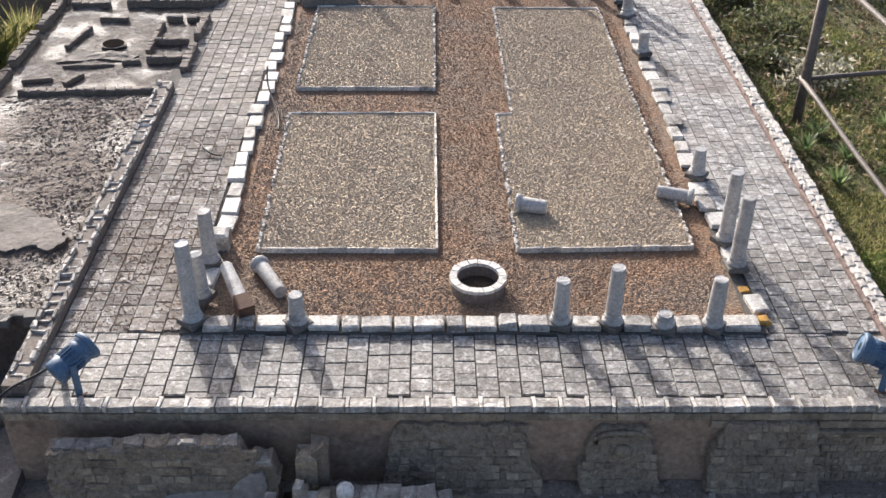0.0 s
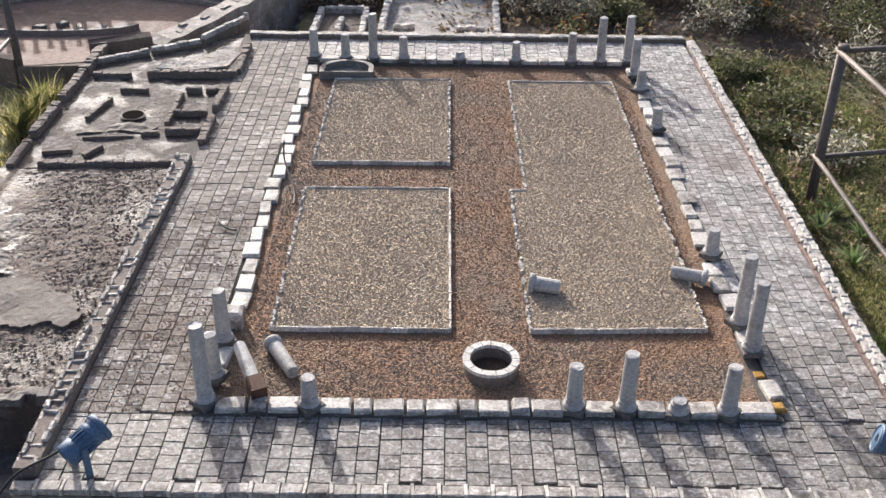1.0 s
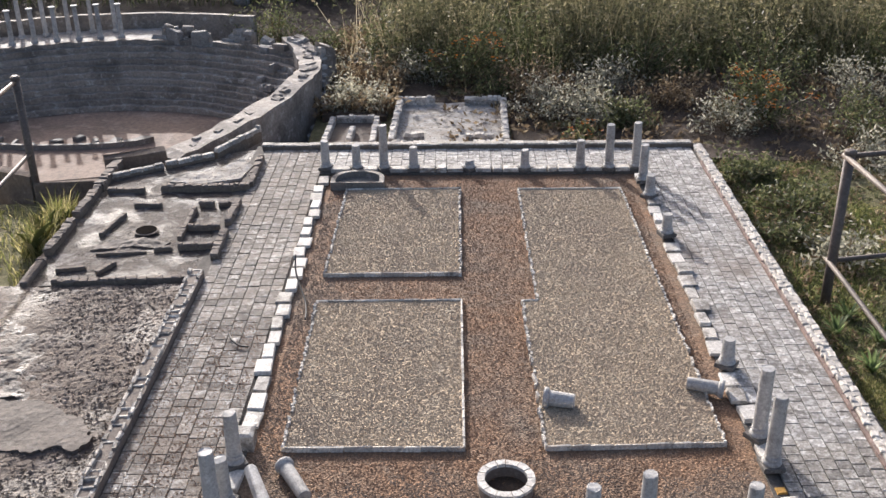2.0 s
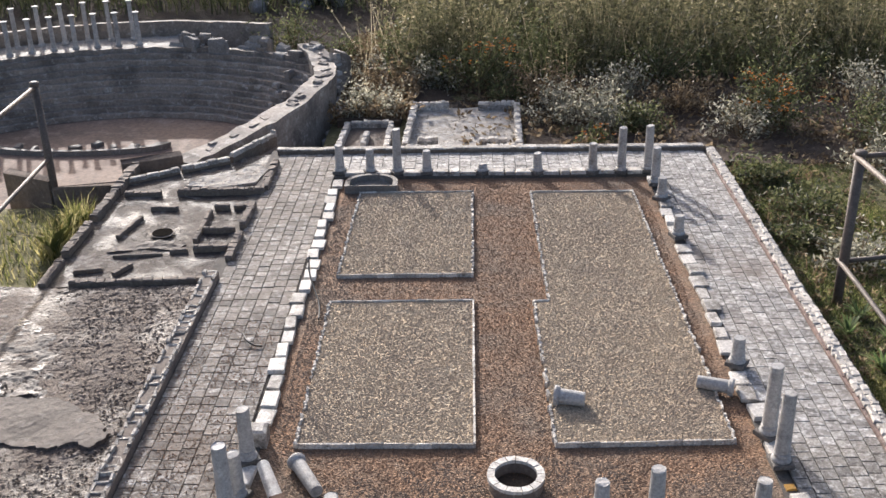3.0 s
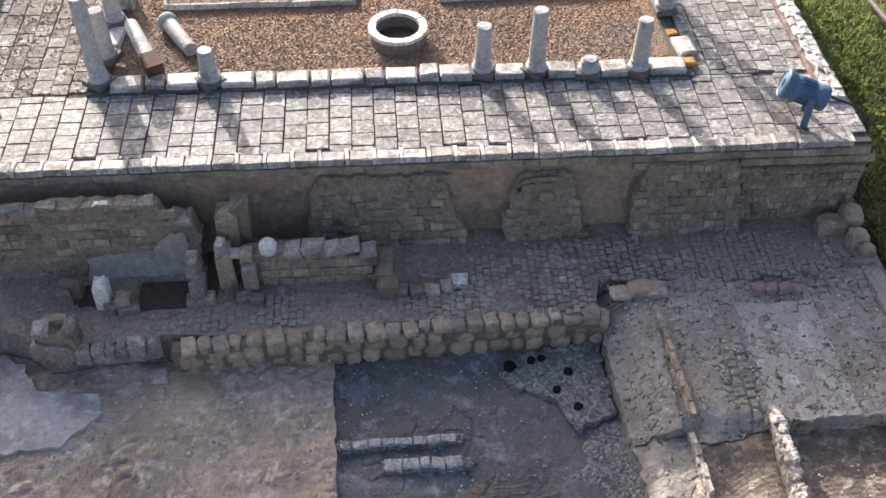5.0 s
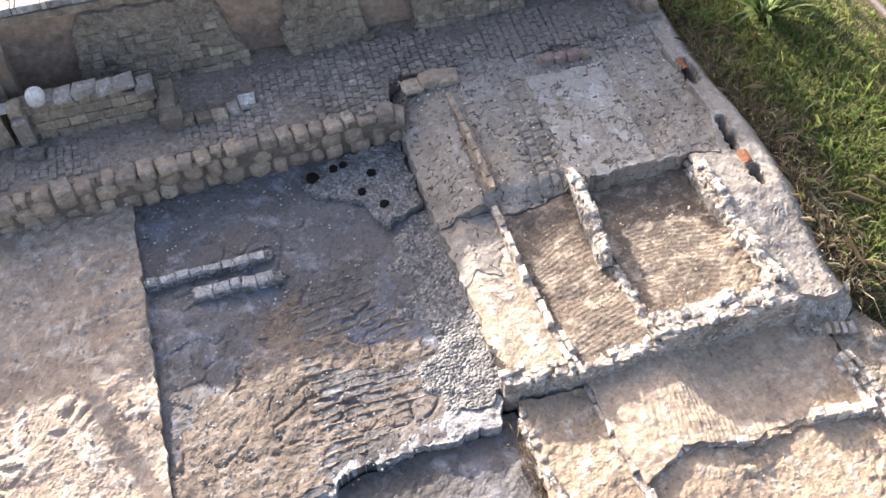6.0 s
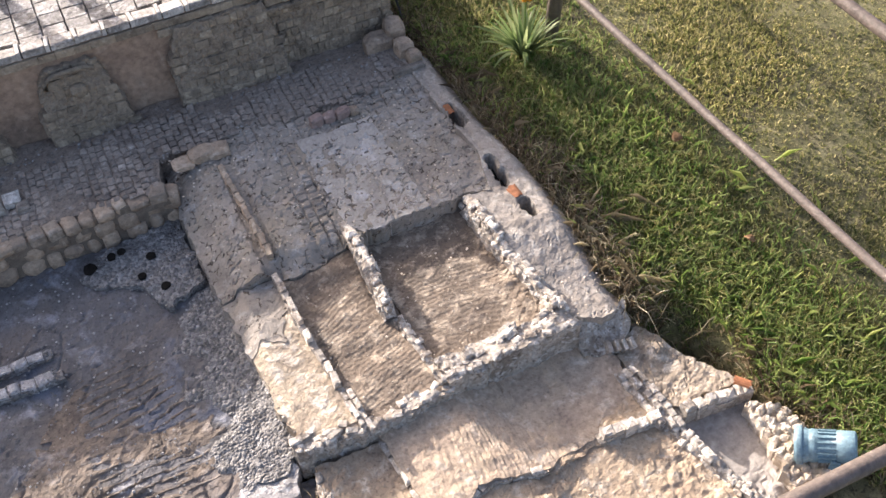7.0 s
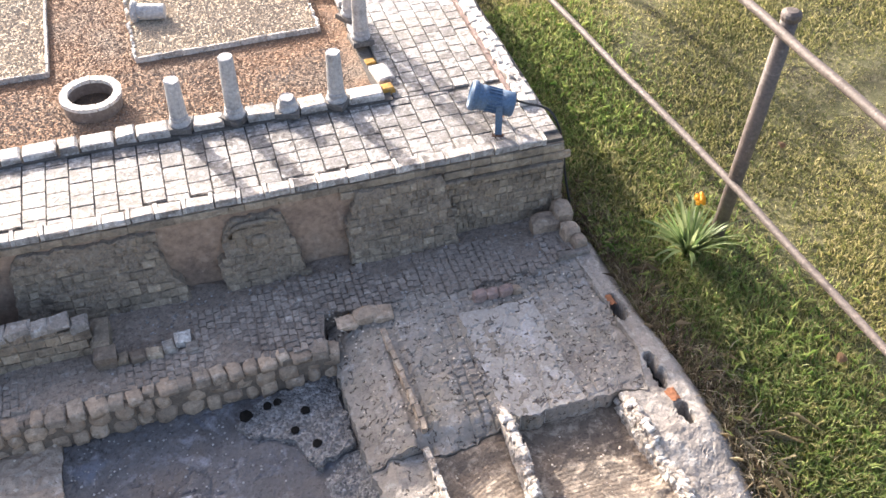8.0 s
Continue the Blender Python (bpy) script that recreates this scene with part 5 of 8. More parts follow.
def crust_wall(label, pts, width, z0, z1, stone=0.017, dense=1.0, name="rubble_wall", mat="crust"):
    """A crumbling low wall: a lumpy mortar ridge with small pale stones bedded in its top and sides."""
    t = thing(name, label, "wall", "rubble walls of the lower ruins")
    width *= 0.64
    fine = []
    for (ax, ay), (bx, by) in zip(pts, pts[1:]):
        n = max(2, int(math.hypot(bx - ax, by - ay) / 0.006))
        fine += [(ax + (bx - ax) * k / n, ay + (by - ay) * k / n) for k in range(n)]
    fine.append(pts[-1])
    prof = [(-1.25, 0.0), (-1.05, 0.35), (-0.95, 0.72), (-0.7, 0.95), (-0.25, 1.0), (0.25, 1.0), (0.7, 0.95), (0.95, 0.72), (1.05, 0.35), (1.25, 0.0)]
    verts, faces = [], []
    for i, (x, y) in enumerate(fine):
        p, q = fine[max(i - 1, 0)], fine[min(i + 1, len(fine) - 1)]
        l = math.hypot(q[0] - p[0], q[1] - p[1]) or 1.0
        nx, ny = -(q[1] - p[1]) / l, (q[0] - p[0]) / l
        ruin = 0.8 + 0.5 * noise.noise(Vector((x * 13, y * 13, z1 * 40)))
        end = min(1.0, 0.25 + 0.25 * min(i, len(fine) - 1 - i))
        for a, b in prof:
            v = Vector((x * 70, y * 70, b * 3 + a))
            off = a * width * 0.5 * (1 + 0.35 * noise.noise(v))
            h = 0.86 * b * (z1 - z0) * max(0.55, min(1.05, ruin)) * end * (1 + 0.22 * noise.noise(v * 1.7))
            verts.append((x + nx * off, y + ny * off, z0 - 0.012 + (h + 0.012 if b else 0.0)))
    m = len(prof)
    for i in range(len(fine) - 1):
        faces += [(i * m + k, i * m + k + 1, (i + 1) * m + k + 1, (i + 1) * m + k) for k in range(m - 1)]
    raw("mortar_core", verts, faces, mat, t)
    total = len(fine)
    for _ in range(int(total * 0.006 / stone * 3.6 * dense * max(1.0, width / 0.028))):
        i = R.randrange(total)
        x, y = fine[i]
        p, q = fine[max(i - 1, 0)], fine[min(i + 1, total - 1)]
        ang = math.atan2(q[1] - p[1], q[0] - p[0])
        side = R.choice((-0.7, -0.25, 0.0, 0.25, 0.7))
        ruin = max(0.55, min(1.05, 0.8 + 0.5 * noise.noise(Vector((x * 13, y * 13, z1 * 40)))))
        v = side * width * 0.5
        zz = z0 + (z1 - z0) * ruin * (R.uniform(0.25, 0.8) if abs(side) > 0.5 else 0.93)
        s = stone * R.uniform(0.55, 1.1)
        place("stone", R.choice(CHIPS), t, x - math.sin(ang) * v, y + math.cos(ang) * v, zz, ang + R.choice((0.0, 0.0, 1.57)) + R.uniform(-0.25, 0.25), s * 0.6 * R.uniform(0.8, 1.3), s * 0.42, s * R.uniform(0.3, 0.5), R.uniform(-0.3, 0.3))
    return t


# main retaining wall of field stones
CAPSTONES = []
for _ in range(8):
    bm = bmesh.new()
    stone_into(bm, 0, 0, -1, 2, 2, 2, 0, 0.09, 0.10)
    bmesh.ops.bevel(bm, geom=bm.edges[:], offset=0.16, segments=1, affect="EDGES")
    me = bpy.data.meshes.new("stone")
    bm.normal_update()
    bm.to_mesh(me)
    bm.free()
    me.materials.append(M["pale_boulder"])
    CAPSTONES.append(me)
LINE = [(-0.56, -0.352), (-0.40, -0.340), (-0.236, -0.328), (0.10, -0.314), (0.35, -0.308), (0.487, -0.303)]
stone_wall("retaining_wall", "retaining wall course of rounded tan field stones", LINE, 0.042, -0.372, -0.276, 0.050, FIELD, "darkbrick", 2, 0.95, 0.30, "wall", 0.62)
stone_wall("retaining_wall", "retaining wall course of flat tan cap stones", LINE, 0.048, -0.280, -0.253, 0.042, CAPSTONES[:4] + FIELD[5:] + FIELD[7:], "darkbrick", 1, 0.95, 0.25, "wall", 0.7)

# ---- floors of the lower ruins ----
M["crust_floor"] = material("pale_earth_crust", (0.45, 0.36, 0.28), (0.28, 0.22, 0.17), (0.62, 0.55, 0.47), 60, 5, 0.9, 0.9, 0.0, 0.46, 0.58, depth=0.008, fine_mix=0.5, speck=0.4, soil=((0.30, 0.235, 0.185), 4.0, 0.52))
M["pale_plaster"] = material("bluish_white_plaster", (0.45, 0.425, 0.41), (0.28, 0.245, 0.22), (0.58, 0.57, 0.57), 70, 7, 0.85, 0.7, 0.0, 0.44, 0.58, depth=0.006, speck=0.3, fine_mix=0.4)
M["white_crust"] = material("white_salt_crust", (0.46, 0.44, 0.43), (0.24, 0.23, 0.22), (0.66, 0.655, 0.65), 90, 16, 0.9, 1.0, 0.0, 0.46, 0.56, depth=0.008, speck=0.6)


def blue_top(x, y):
    return -0.370 + 0.004 * fbm(x, y, 8, 8, 4) + 0.0014 * fbm(x, y, 70, 9, 3) - 0.005 * ticks(x, y, 14, 12, -0.15)


def furrow_top(x, y):
    v = y - 0.10 * x + 0.008 * fbm(x, y, 8, 6, 3)
    furrow = sstep(0.15, 0.6, np.abs(((v / 0.022) % 1.0) - 0.5) * 2) * sstep(-0.45, 0.1, fbm(x * 0.6, y * 2.0, 14, 7, 3))
    return blue_top(x, y) + 0.0022 - 0.0065 * furrow * sstep(0.10, 0.20, x) + 0.002 * fbm(x, y, 40, 10, 3)


M["furrowed"] = material("brown_furrowed_mortar", (0.215, 0.172, 0.135), (0.13, 0.104, 0.083), (0.34, 0.30, 0.265), 80, 6, 0.9, 0.9, 0.0, 0.44, 0.60, depth=0.006, speck=0.6, fine_mix=0.6)
mortar("blue_floor", [(-0.178, -0.315), (0.10, -0.305), (0.50, -0.295), (0.500, -0.53), (0.522, -0.80), (0.536, -1.04), (0.520, -1.10), (0.50, -1.148), (0.45, -1.143), (0.30, -1.146), (0.19, -1.164), (0.06, -1.22), (-0.16, -1.36)], blue_top, -0.62, "bluefloor", "blue-grey stained mortar floor", "floor", 0.005)
mortar("furrowed_floor", [(-0.04, -0.90), (0.05, -0.82), (0.10, -0.72), (0.20, -0.66), (0.30, -0.70), (0.36, -0.78), (0.385, -0.88), (0.42, -0.95), (0.36, -1.06), (0.29, -1.085), (0.20, -1.13), (0.08, -1.19), (-0.06, -1.275), (-0.155, -1.33), (-0.16, -1.02)], furrow_top, -0.40, "furrowed", "brown mortar floor with parallel furrows", "floor", 0.0045, 0.022)


def brown_top(x, y):
    lump = fbm(x, y, 10, 15, 3)
    d1, gap = cells(x + 0.02 * lump, y + 0.02 * fbm(x, y, 11, 16, 2), 22, 17)
    return -0.352 + 0.010 * fbm(x, y, 4.5, 14, 3) + 0.006 * np.abs(lump) + 0.007 * sstep(0.05, 0.5, gap) * sstep(-0.2, 0.5, fbm(x, y, 8, 18, 2)) + 0.0016 * fbm(x, y, 75, 19, 3) - 0.0056 * sstep(-0.30, -0.18, x)


mortar("brown_floor", [(-1.5, -0.274), (-0.98, -0.278), (-0.92, -0.298), (-0.86, -0.350), (-0.73, -0.336), (-0.60, -0.323), (-0.53, -0.318), (-0.40, -0.33), (-0.18, -0.32), (-0.172, -0.64), (-0.166, -1.10), (-0.162, -1.9), (-1.5, -1.9)], brown_top, -0.62, "crust_floor", "rough tan earth and mortar floor with flaked crust", "floor", 0.0065)
mortar("south_blue_floor", [(-0.158, -1.365), (0.06, -1.228), (0.19, -1.17), (0.30, -1.152), (0.45, -1.149), (0.50, -1.154), (0.52, -1.108), (0.545, -1.11), (0.56, -1.9), (-0.158, -1.9)], lambda x, y: -0.398 + 0.006 * fbm(x, y, 9, 21, 3) + 0.002 * fbm(x, y, 60, 22, 3), -0.62, "bluefloor", "blue-grey stained mortar floor below the white ledge", "floor", 0.007)
mortar("white_ledge", [(-0.02, -1.245), (0.10, -1.180), (0.22, -1.135), (0.33, -1.115), (0.42, -1.085), (0.53, -1.05), (0.528, -1.09), (0.50, -1.150), (0.45, -1.146), (0.30, -1.149), (0.19, -1.168), (0.06, -1.225)],
       lambda x, y: -0.368 + 0.004 * fbm(x, y, 22, 24, 4) + 0.002 * np.abs(fbm(x, y, 50, 25, 2)), -0.62, "white_crust", "thick white crusted ledge across the blue floor", "floor", 0.005, 0.010)
mortar("mortar_patch", [(0.225, -0.425), (0.245, -0.375), (0.31, -0.345), (0.40, -0.325), (0.49, -0.32), (0.492, -0.545), (0.44, -0.56), (0.405, -0.588), (0.372, -0.545), (0.352, -0.485), (0.30, -0.465)],
       lambda x, y: -0.357 + 0.005 * fbm(x, y, 26, 27, 4) + 0.003 * np.abs(fbm(x, y, 70, 28, 2)), -0.42, "grit", "pale grey mortar patch with small dark holes", "floor", 0.005, 0.008)


def grit_top(x, y):
    d1, gap = cells(x, y, 150, 30)
    edge = sstep(0.36, 0.45, x - 0.09 * sstep(-0.75, -0.45, y) + 0.05 * fbm(x, y, 12, 31, 3))
    return -0.384 + 0.017 * edge + 0.0042 * (1 - np.minimum(d1, 1.0)) + 0.003 * fbm(x, y, 30, 32, 3) + 0.012 * sstep(0.49, 0.53, x)


mortar("grit_band", [(0.37, -0.60), (0.44, -0.57), (0.50, -0.55), (0.522, -0.80), (0.540, -1.05), (0.50, -1.10), (0.40, -1.09), (0.34, -0.95), (0.36, -0.80)], grit_top, -0.42, "grit", "band of coarse pale grey grit along the rooms", "floor", 0.0030, 0.010)
# Solid black discs, level with the patch, paint the shade of small holes.
for x, y, r in ((0.257, -0.388, 0.016), (0.312, -0.372, 0.010), (0.338, -0.368, 0.010), (0.399, -0.412, 0.011), (0.364, -0.463, 0.009), (0.407, -0.517, 0.011)):
    bm = bmesh.new()
    lathe(bm, [(r, -0.385), (r * 1.05, -0.3515), (r * 0.8, -0.3505)], 14, x, y, 0.12)
    tagged(link("socket_hole", bm, "void"), "near-black disc for the shade of a socket hole in the mortar patch", "hole", "socket holes")


def block_row(label, pts, width, z, h, size, mat, name="wall_remnant", rows=1, gap=0.10, loose=0.08, core="grit"):
    """A low line of separate small blocks on a lumpy mortar footing."""
    t = thing(name, label, "wall", "rubble walls of the lower ruins")
    for (ax, ay), (bx, by) in zip(pts, pts[1:]):
        l, ang = math.hypot(bx - ax, by - ay), math.atan2(by - ay, bx - ax)
        nx, ny = -math.sin(ang), math.cos(ang)
        hw = width * 0.5
        mortar("mortar_core", [(ax + nx * hw, ay + ny * hw), (ax - nx * hw, ay - ny * hw), (bx - nx * hw, by - ny * hw), (bx + nx * hw, by + ny * hw)],
               lambda x, y: z + h * 0.62 + 0.003 * fbm(x, y, 60, 33, 3), z - 0.02, core, "", step=0.005, rag=0.003, parent=t)
        for q in range(rows):
            u = R.uniform(0, size * 0.4)
            off = (q - (rows - 1) / 2) * width / rows
            while u < l - size * 0.3:
                s = size * R.uniform(0.7, 1.3)
                if R.random() > gap:
                    v = off + R.uniform(-loose, loose) * width
                    bm = bmesh.new()
                    stone_into(bm, 0, 0, 0, s * 0.93, width / rows * R.uniform(0.8, 0.98), h * R.uniform(0.75, 1.15), 0, 0.16, 0.14)
                    ob = part("stone", bm, mat, t)
                    ob.matrix_basis = pose(ax + (bx - ax) * (u + s / 2) / l + nx * v, ay + (by - ay) * (u + s / 2) / l + ny * v, z, 0, 0, math.degrees(ang) + R.uniform(-9, 9))
                u += s
    return t


block_row("low white-stained row of blocks on the blue floor", [(-0.17, -0.594), (-0.05, -0.592), (0.125, -0.590)], 0.022, -0.370, 0.026, 0.034, "white_crust")
block_row("low white-stained row of blocks on the blue floor", [(-0.068, -0.655), (0.135, -0.652)], 0.030, -0.370, 0.028, 0.034, "white_crust")

# ---- east slab and rooms ----
def slab_top(x, y):
    band = sstep(0.738, 0.752, x) * (1 - sstep(0.818, 0.828, x))
    east = sstep(1.028, 1.04, x) * (1 - sstep(1.15, 1.17, x)) * (1 - sstep(1.09, 1.10, x) * (1 - sstep(1.115, 1.125, x)))
    far = sstep(-0.32, -0.25, y)
    bj, bo = courses(y, x - 0.02 * (y + 0.2), 0.026, 0.0265, 41)
    ej, eo = courses(y, x - 0.02 * (y + 0.2), 0.036, 0.030, 42)
    rough = sstep(-0.3, 0.25, fbm(x, y, 10, 43, 2))
    z = -0.257 - 0.060 * (1 - sstep(0.485, 0.61, x)) - 0.012 * sstep(-0.25, -0.62, y)
    z = z + 0.0045 * fbm(x, y, 16, 44, 4) - 0.005 * ticks(x, y, 42, 45, -0.02) * (1 - np.maximum(band, east) * 0.7)
    z = z + np.maximum(band, far * 0.8) * (0.006 * (bo - 0.5) - 0.009 * bj) * (0.5 + 0.5 * rough) + east * (0.003 * (eo - 0.5) - 0.005 * ej) * (0.3 + 0.7 * rough)
    z = z - 0.030 * sstep(-0.600, -0.668, y + 0.01 * fbm(x, y, 14, 46, 2)) * sstep(0.60, 0.65, x) * (1 - sstep(0.80, 0.84, x))
    return z - 0.007 * sstep(0.617, 0.627, x) * (1 - sstep(0.655, 0.668, x)) * sstep(-0.27, -0.30, y)


mortar("upper_slab", [(0.500, -0.205), (0.62, -0.185), (0.80, -0.175), (1.00, -0.162), (1.185, -0.158), (1.198, -0.34), (1.212, -0.55), (1.19, -0.655), (1.14, -0.640), (1.036, -0.642), (0.862, -0.646), (0.79, -0.652), (0.685, -0.678), (0.629, -0.650), (0.57, -0.648), (0.508, -0.658), (0.499, -0.53), (0.496, -0.33)],
       slab_top, -0.6, "slab", "cracked grey mortar slab with worn brick rows and a rounded front", "floor", 0.0042, 0.006)
mortar("pale_slab", [(0.828, -0.300), (0.90, -0.305), (1.02, -0.300), (1.030, -0.45), (1.036, -0.640), (0.862, -0.645), (0.838, -0.60), (0.826, -0.45)],
       lambda x, y: -0.2545 - 0.010 * sstep(-0.3, -0.62, y) + 0.0022 * fbm(x, y, 12, 47, 4) - 0.005 * ticks(x, y, 26, 48, -0.08) - 0.004 * sstep(0.0035, 0.0, np.abs(x - 0.955 - 0.05 * (y + 0.5))) * sstep(-0.42, -0.47, y), -0.5, "slab_pale", "smooth pale mortar slab with fine cracks", "floor", 0.0042, 0.005)


def capsule(x, y, ax, ay, bx, by, r):
    l2 = (bx - ax) ** 2 + (by - ay) ** 2
    u = np.clip(((x - ax) * (bx - ax) + (y - ay) * (by - ay)) / l2, 0, 1)
    return np.hypot(x - ax - (bx - ax) * u, y - ay - (by - ay) * u) - r


FLUES = (((1.218, -0.372), (1.226, -0.425), 0.014), ((1.231, -0.560), (1.234, -0.650), 0.011), ((1.245, -0.722), (1.248, -0.757), 0.014))


def rim_top(x, y):
    w = 0.006 * fbm(x, y, 40, 52, 3)
    z = -0.250 - 0.020 * sstep(-0.45, -0.72, y) - 0.045 * sstep(-0.75, -1.02, y) + 0.002 * fbm(x, y, 14, 51, 4) + 0.0008 * fbm(x, y, 70, 53, 3)
    outer = 1.262 + 0.055 * sstep(-0.3, -0.72, y)
    z = z - 0.045 * sstep(outer - 0.035, outer + 0.03, x)
    z = z - 0.004 * sstep(0.006, 0.0, np.abs(capsule(x, y, 1.205, -0.20, 1.236, -0.72, 0.0) + w * 0.5))
    for (ax, ay), (bx, by), r in FLUES:
        z = z - 0.055 * sstep(0.003, -0.005, capsule(x, y, ax, ay, bx, by, r) + w)
    return z + 0.0006 * fbm(x, y, 95, 55, 3) * sstep(-0.5, -0.75, y) - 0.003 * ticks(x, y, 34, 50, -0.15) * sstep(-0.66, -0.74, y) + 0.001 * np.abs(fbm(x, y, 40, 54, 3)) * sstep(-0.70, -0.80, y) * (1 - sstep(outer - 0.06, outer - 0.02, x))


mortar("lawn_rim", [(1.165, -0.09), (1.20, -0.012), (1.222, -0.02), (1.262, -0.15), (1.288, -0.48), (1.332, -0.72), (1.322, -0.90), (1.335, -1.045), (1.26, -1.075), (1.19, -1.03), (1.155, -0.90), (1.132, -0.652), (1.188, -0.652), (1.213, -0.55), (1.199, -0.34), (1.186, -0.155)],
       rim_top, -0.6, "rim_plaster", "smooth rounded mortar rim along the lawn with broken flue holes", "floor", 0.0042, 0.004)
# Black plugs deepen the shade in the carved flues; the first is rust.
for (ax, ay), (bx, by), r in FLUES:
    bm = bmesh.new()
    lathe(bm, [(r * 1.1, -0.02), (r * 1.1, 0.0), (r * 0.8, 0.002)], 12)
    bmesh.ops.scale(bm, vec=(1, 1 + math.hypot(bx - ax, by - ay) / (2 * r), 1), verts=bm.verts)
    ob = link("flue_opening", bm, "rust" if ay > -0.4 else "void")
    ob.matrix_basis = pose((ax + bx) / 2, (ay + by) / 2, -0.302 - 0.016 * (ay < -0.7))
    tagged(ob, "dark broken flue opening in the mortar rim", "opening", "flue openings")


def curved_tile(name, label, x, y, z, rx, ry, rz, l=0.034, w=0.030):
    """A broken piece of curved roof tile with real thickness."""
    bm = bmesh.new()
    rows = []
    for k in range(7):
        a = math.pi * (0.12 + 0.76 * k / 6)
        rows.append([bm.verts.new((w * 0.5 * rr * math.cos(a), s * l * 0.5 * (1 + 0.12 * math.sin(k * 2.1)), w * 0.42 * rr * math.sin(a))) for rr in (1.0, 0.8) for s in (-1, 1)])
    for p, q in zip(rows, rows[1:]):
        for i, j in ((0, 1), (1, 3), (3, 2), (2, 0)):
            bm.faces.new((p[i], p[j], q[j], q[i]))
    bm.faces.new((rows[0][0], rows[0][2], rows[0][3], rows[0][1]))
    bm.faces.new((rows[-1][0], rows[-1][1], rows[-1][3], rows[-1][2]))
    bmesh.ops.recalc_face_normals(bm, faces=bm.faces)
    ob = link(name, bm, "terracotta")
    ob.matrix_basis = pose(x, y, z, rx, ry, rz)
    tagged(ob, label, "roof tile", "broken terracotta pieces")


curved_tile("roof_tile", "broken orange terracotta tile in the flue of the rim", 1.240, -0.685, -0.276, 8, 0, 8)
curved_tile("roof_tile", "broken rust-red tile stub at the first flue", 1.216, -0.366, -0.262, 12, 0, 10, 0.03, 0.024)
curved_tile("roof_tile", "broken orange terracotta fragment on the wall corner", 1.462, -1.322, -0.374, 0, 6, 40, 0.036, 0.026)

def comb(x, y):
    """Combed ripples, curving round the room."""
    w = 0.010 * fbm(x, y, 9, 56, 2)
    return 0.00040 * np.sin(520 * (y + 0.9 * (x - 1.02) ** 2 + 0.1 * x + w)) * sstep(-0.25, 0.15, fbm(x, y, 6, 57, 2)) + 0.0006 * fbm(x, y, 90, 58, 3)


M["earth_brown"] = material("brown_mortar_floor", (0.20, 0.155, 0.115), (0.115, 0.092, 0.072), (0.45, 0.37, 0.28), 90, 7, 0.88, 0.9, 0.0, 0.45, 0.555, speck=0.5, depth=0.005, fine_mix=0.5)
M["sandy_pale"] = material("pale_yellow_mortar", (0.42, 0.345, 0.255), (0.26, 0.21, 0.16), (0.64, 0.57, 0.475), 90, 8, 0.92, 0.9, 0.0, 0.45, 0.56, depth=0.006, speck=0.4, fine_mix=0.5, soil=((0.34, 0.27, 0.20), 7.0, 0.54))
M["crust_piece"] = material("pale_wall_piece", (0.56, 0.50, 0.43), (0.30, 0.25, 0.205), (0.74, 0.715, 0.67), 110, 18, 0.88, 0.8, 0.34, 0.46, 0.56, depth=0.005, speck=0.5)
block_row("thin row of pinkish stones along the slab joint", [(0.628, -0.292), (0.636, -0.45), (0.646, -0.615)], 0.014, -0.266, 0.016, 0.040, "pale_boulder", "partition_wall", 1, 0.0, 0.05, "boulder")


def strip_top(x, y):
    return -0.306 + 0.0025 * fbm(x, y, 14, 61, 4) + 0.0010 * fbm(x, y, 80, 62, 3) - 0.020 * (1 - sstep(0.515, 0.56, x))


mortar("strip_head", [(0.508, -0.660), (0.57, -0.650), (0.632, -0.652), (0.642, -0.745), (0.612, -0.775), (0.600, -0.83), (0.560, -0.80), (0.519, -0.82)], lambda x, y: strip_top(x, y) + 0.0025, -0.6, "slab", "grey-brown mortar floor at the foot of the slab", "floor", 0.0045, 0.008)
mortar("west_strip", [(0.517, -0.74), (0.60, -0.70), (0.636, -0.70), (0.655, -0.85), (0.682, -1.085), (0.545, -1.085), (0.533, -1.00)], strip_top, -0.6, "sandy_pale", "yellowish pale mortar floor strip", "floor", 0.0045, 0.006)
mortar("middle_room_floor", [(0.640, -0.66), (0.685, -0.682), (0.79, -0.656), (0.845, -0.64), (0.866, -1.085), (0.685, -1.10), (0.657, -0.85)], lambda x, y: -0.314 + 0.005 * fbm(x, y, 11, 63, 3) + comb(x, y) + 0.012 * sstep(-0.73, -0.68, y), -0.6, "earth_brown", "brown mortar floor with combed ripples", "floor", 0.0036)
mortar("east_room_floor", [(0.848, -0.645), (1.036, -0.640), (1.140, -0.638), (1.152, -0.85), (1.180, -1.03), (0.868, -1.03)], lambda x, y: -0.318 + 0.005 * fbm(x, y, 9, 65, 3) + comb(x, y) + 0.014 * sstep(1.05, 1.16, x) * sstep(-0.75, -0.95, y) + 0.008 * sstep(1.07, 1.14, x) * np.abs(fbm(x, y, 40, 66, 3)), -0.6, "earth_brown", "brown mortar floor with combed ripples", "floor", 0.0036)
block_row("thin partition of pale stones between the rooms", [(0.640, -0.645), (0.645, -0.80), (0.663, -0.985)], 0.015, -0.314, 0.032, 0.030, "crust_piece", "partition_wall", 1, 0.12, 0.1, "rim_plaster")
block_row("thin partition of white blocks at the terrace", [(0.668, -1.00), (0.682, -1.105)], 0.024, -0.314, 0.022, 0.024, "crust_piece", "partition_wall", 2, 0.05, 0.08, "crust")
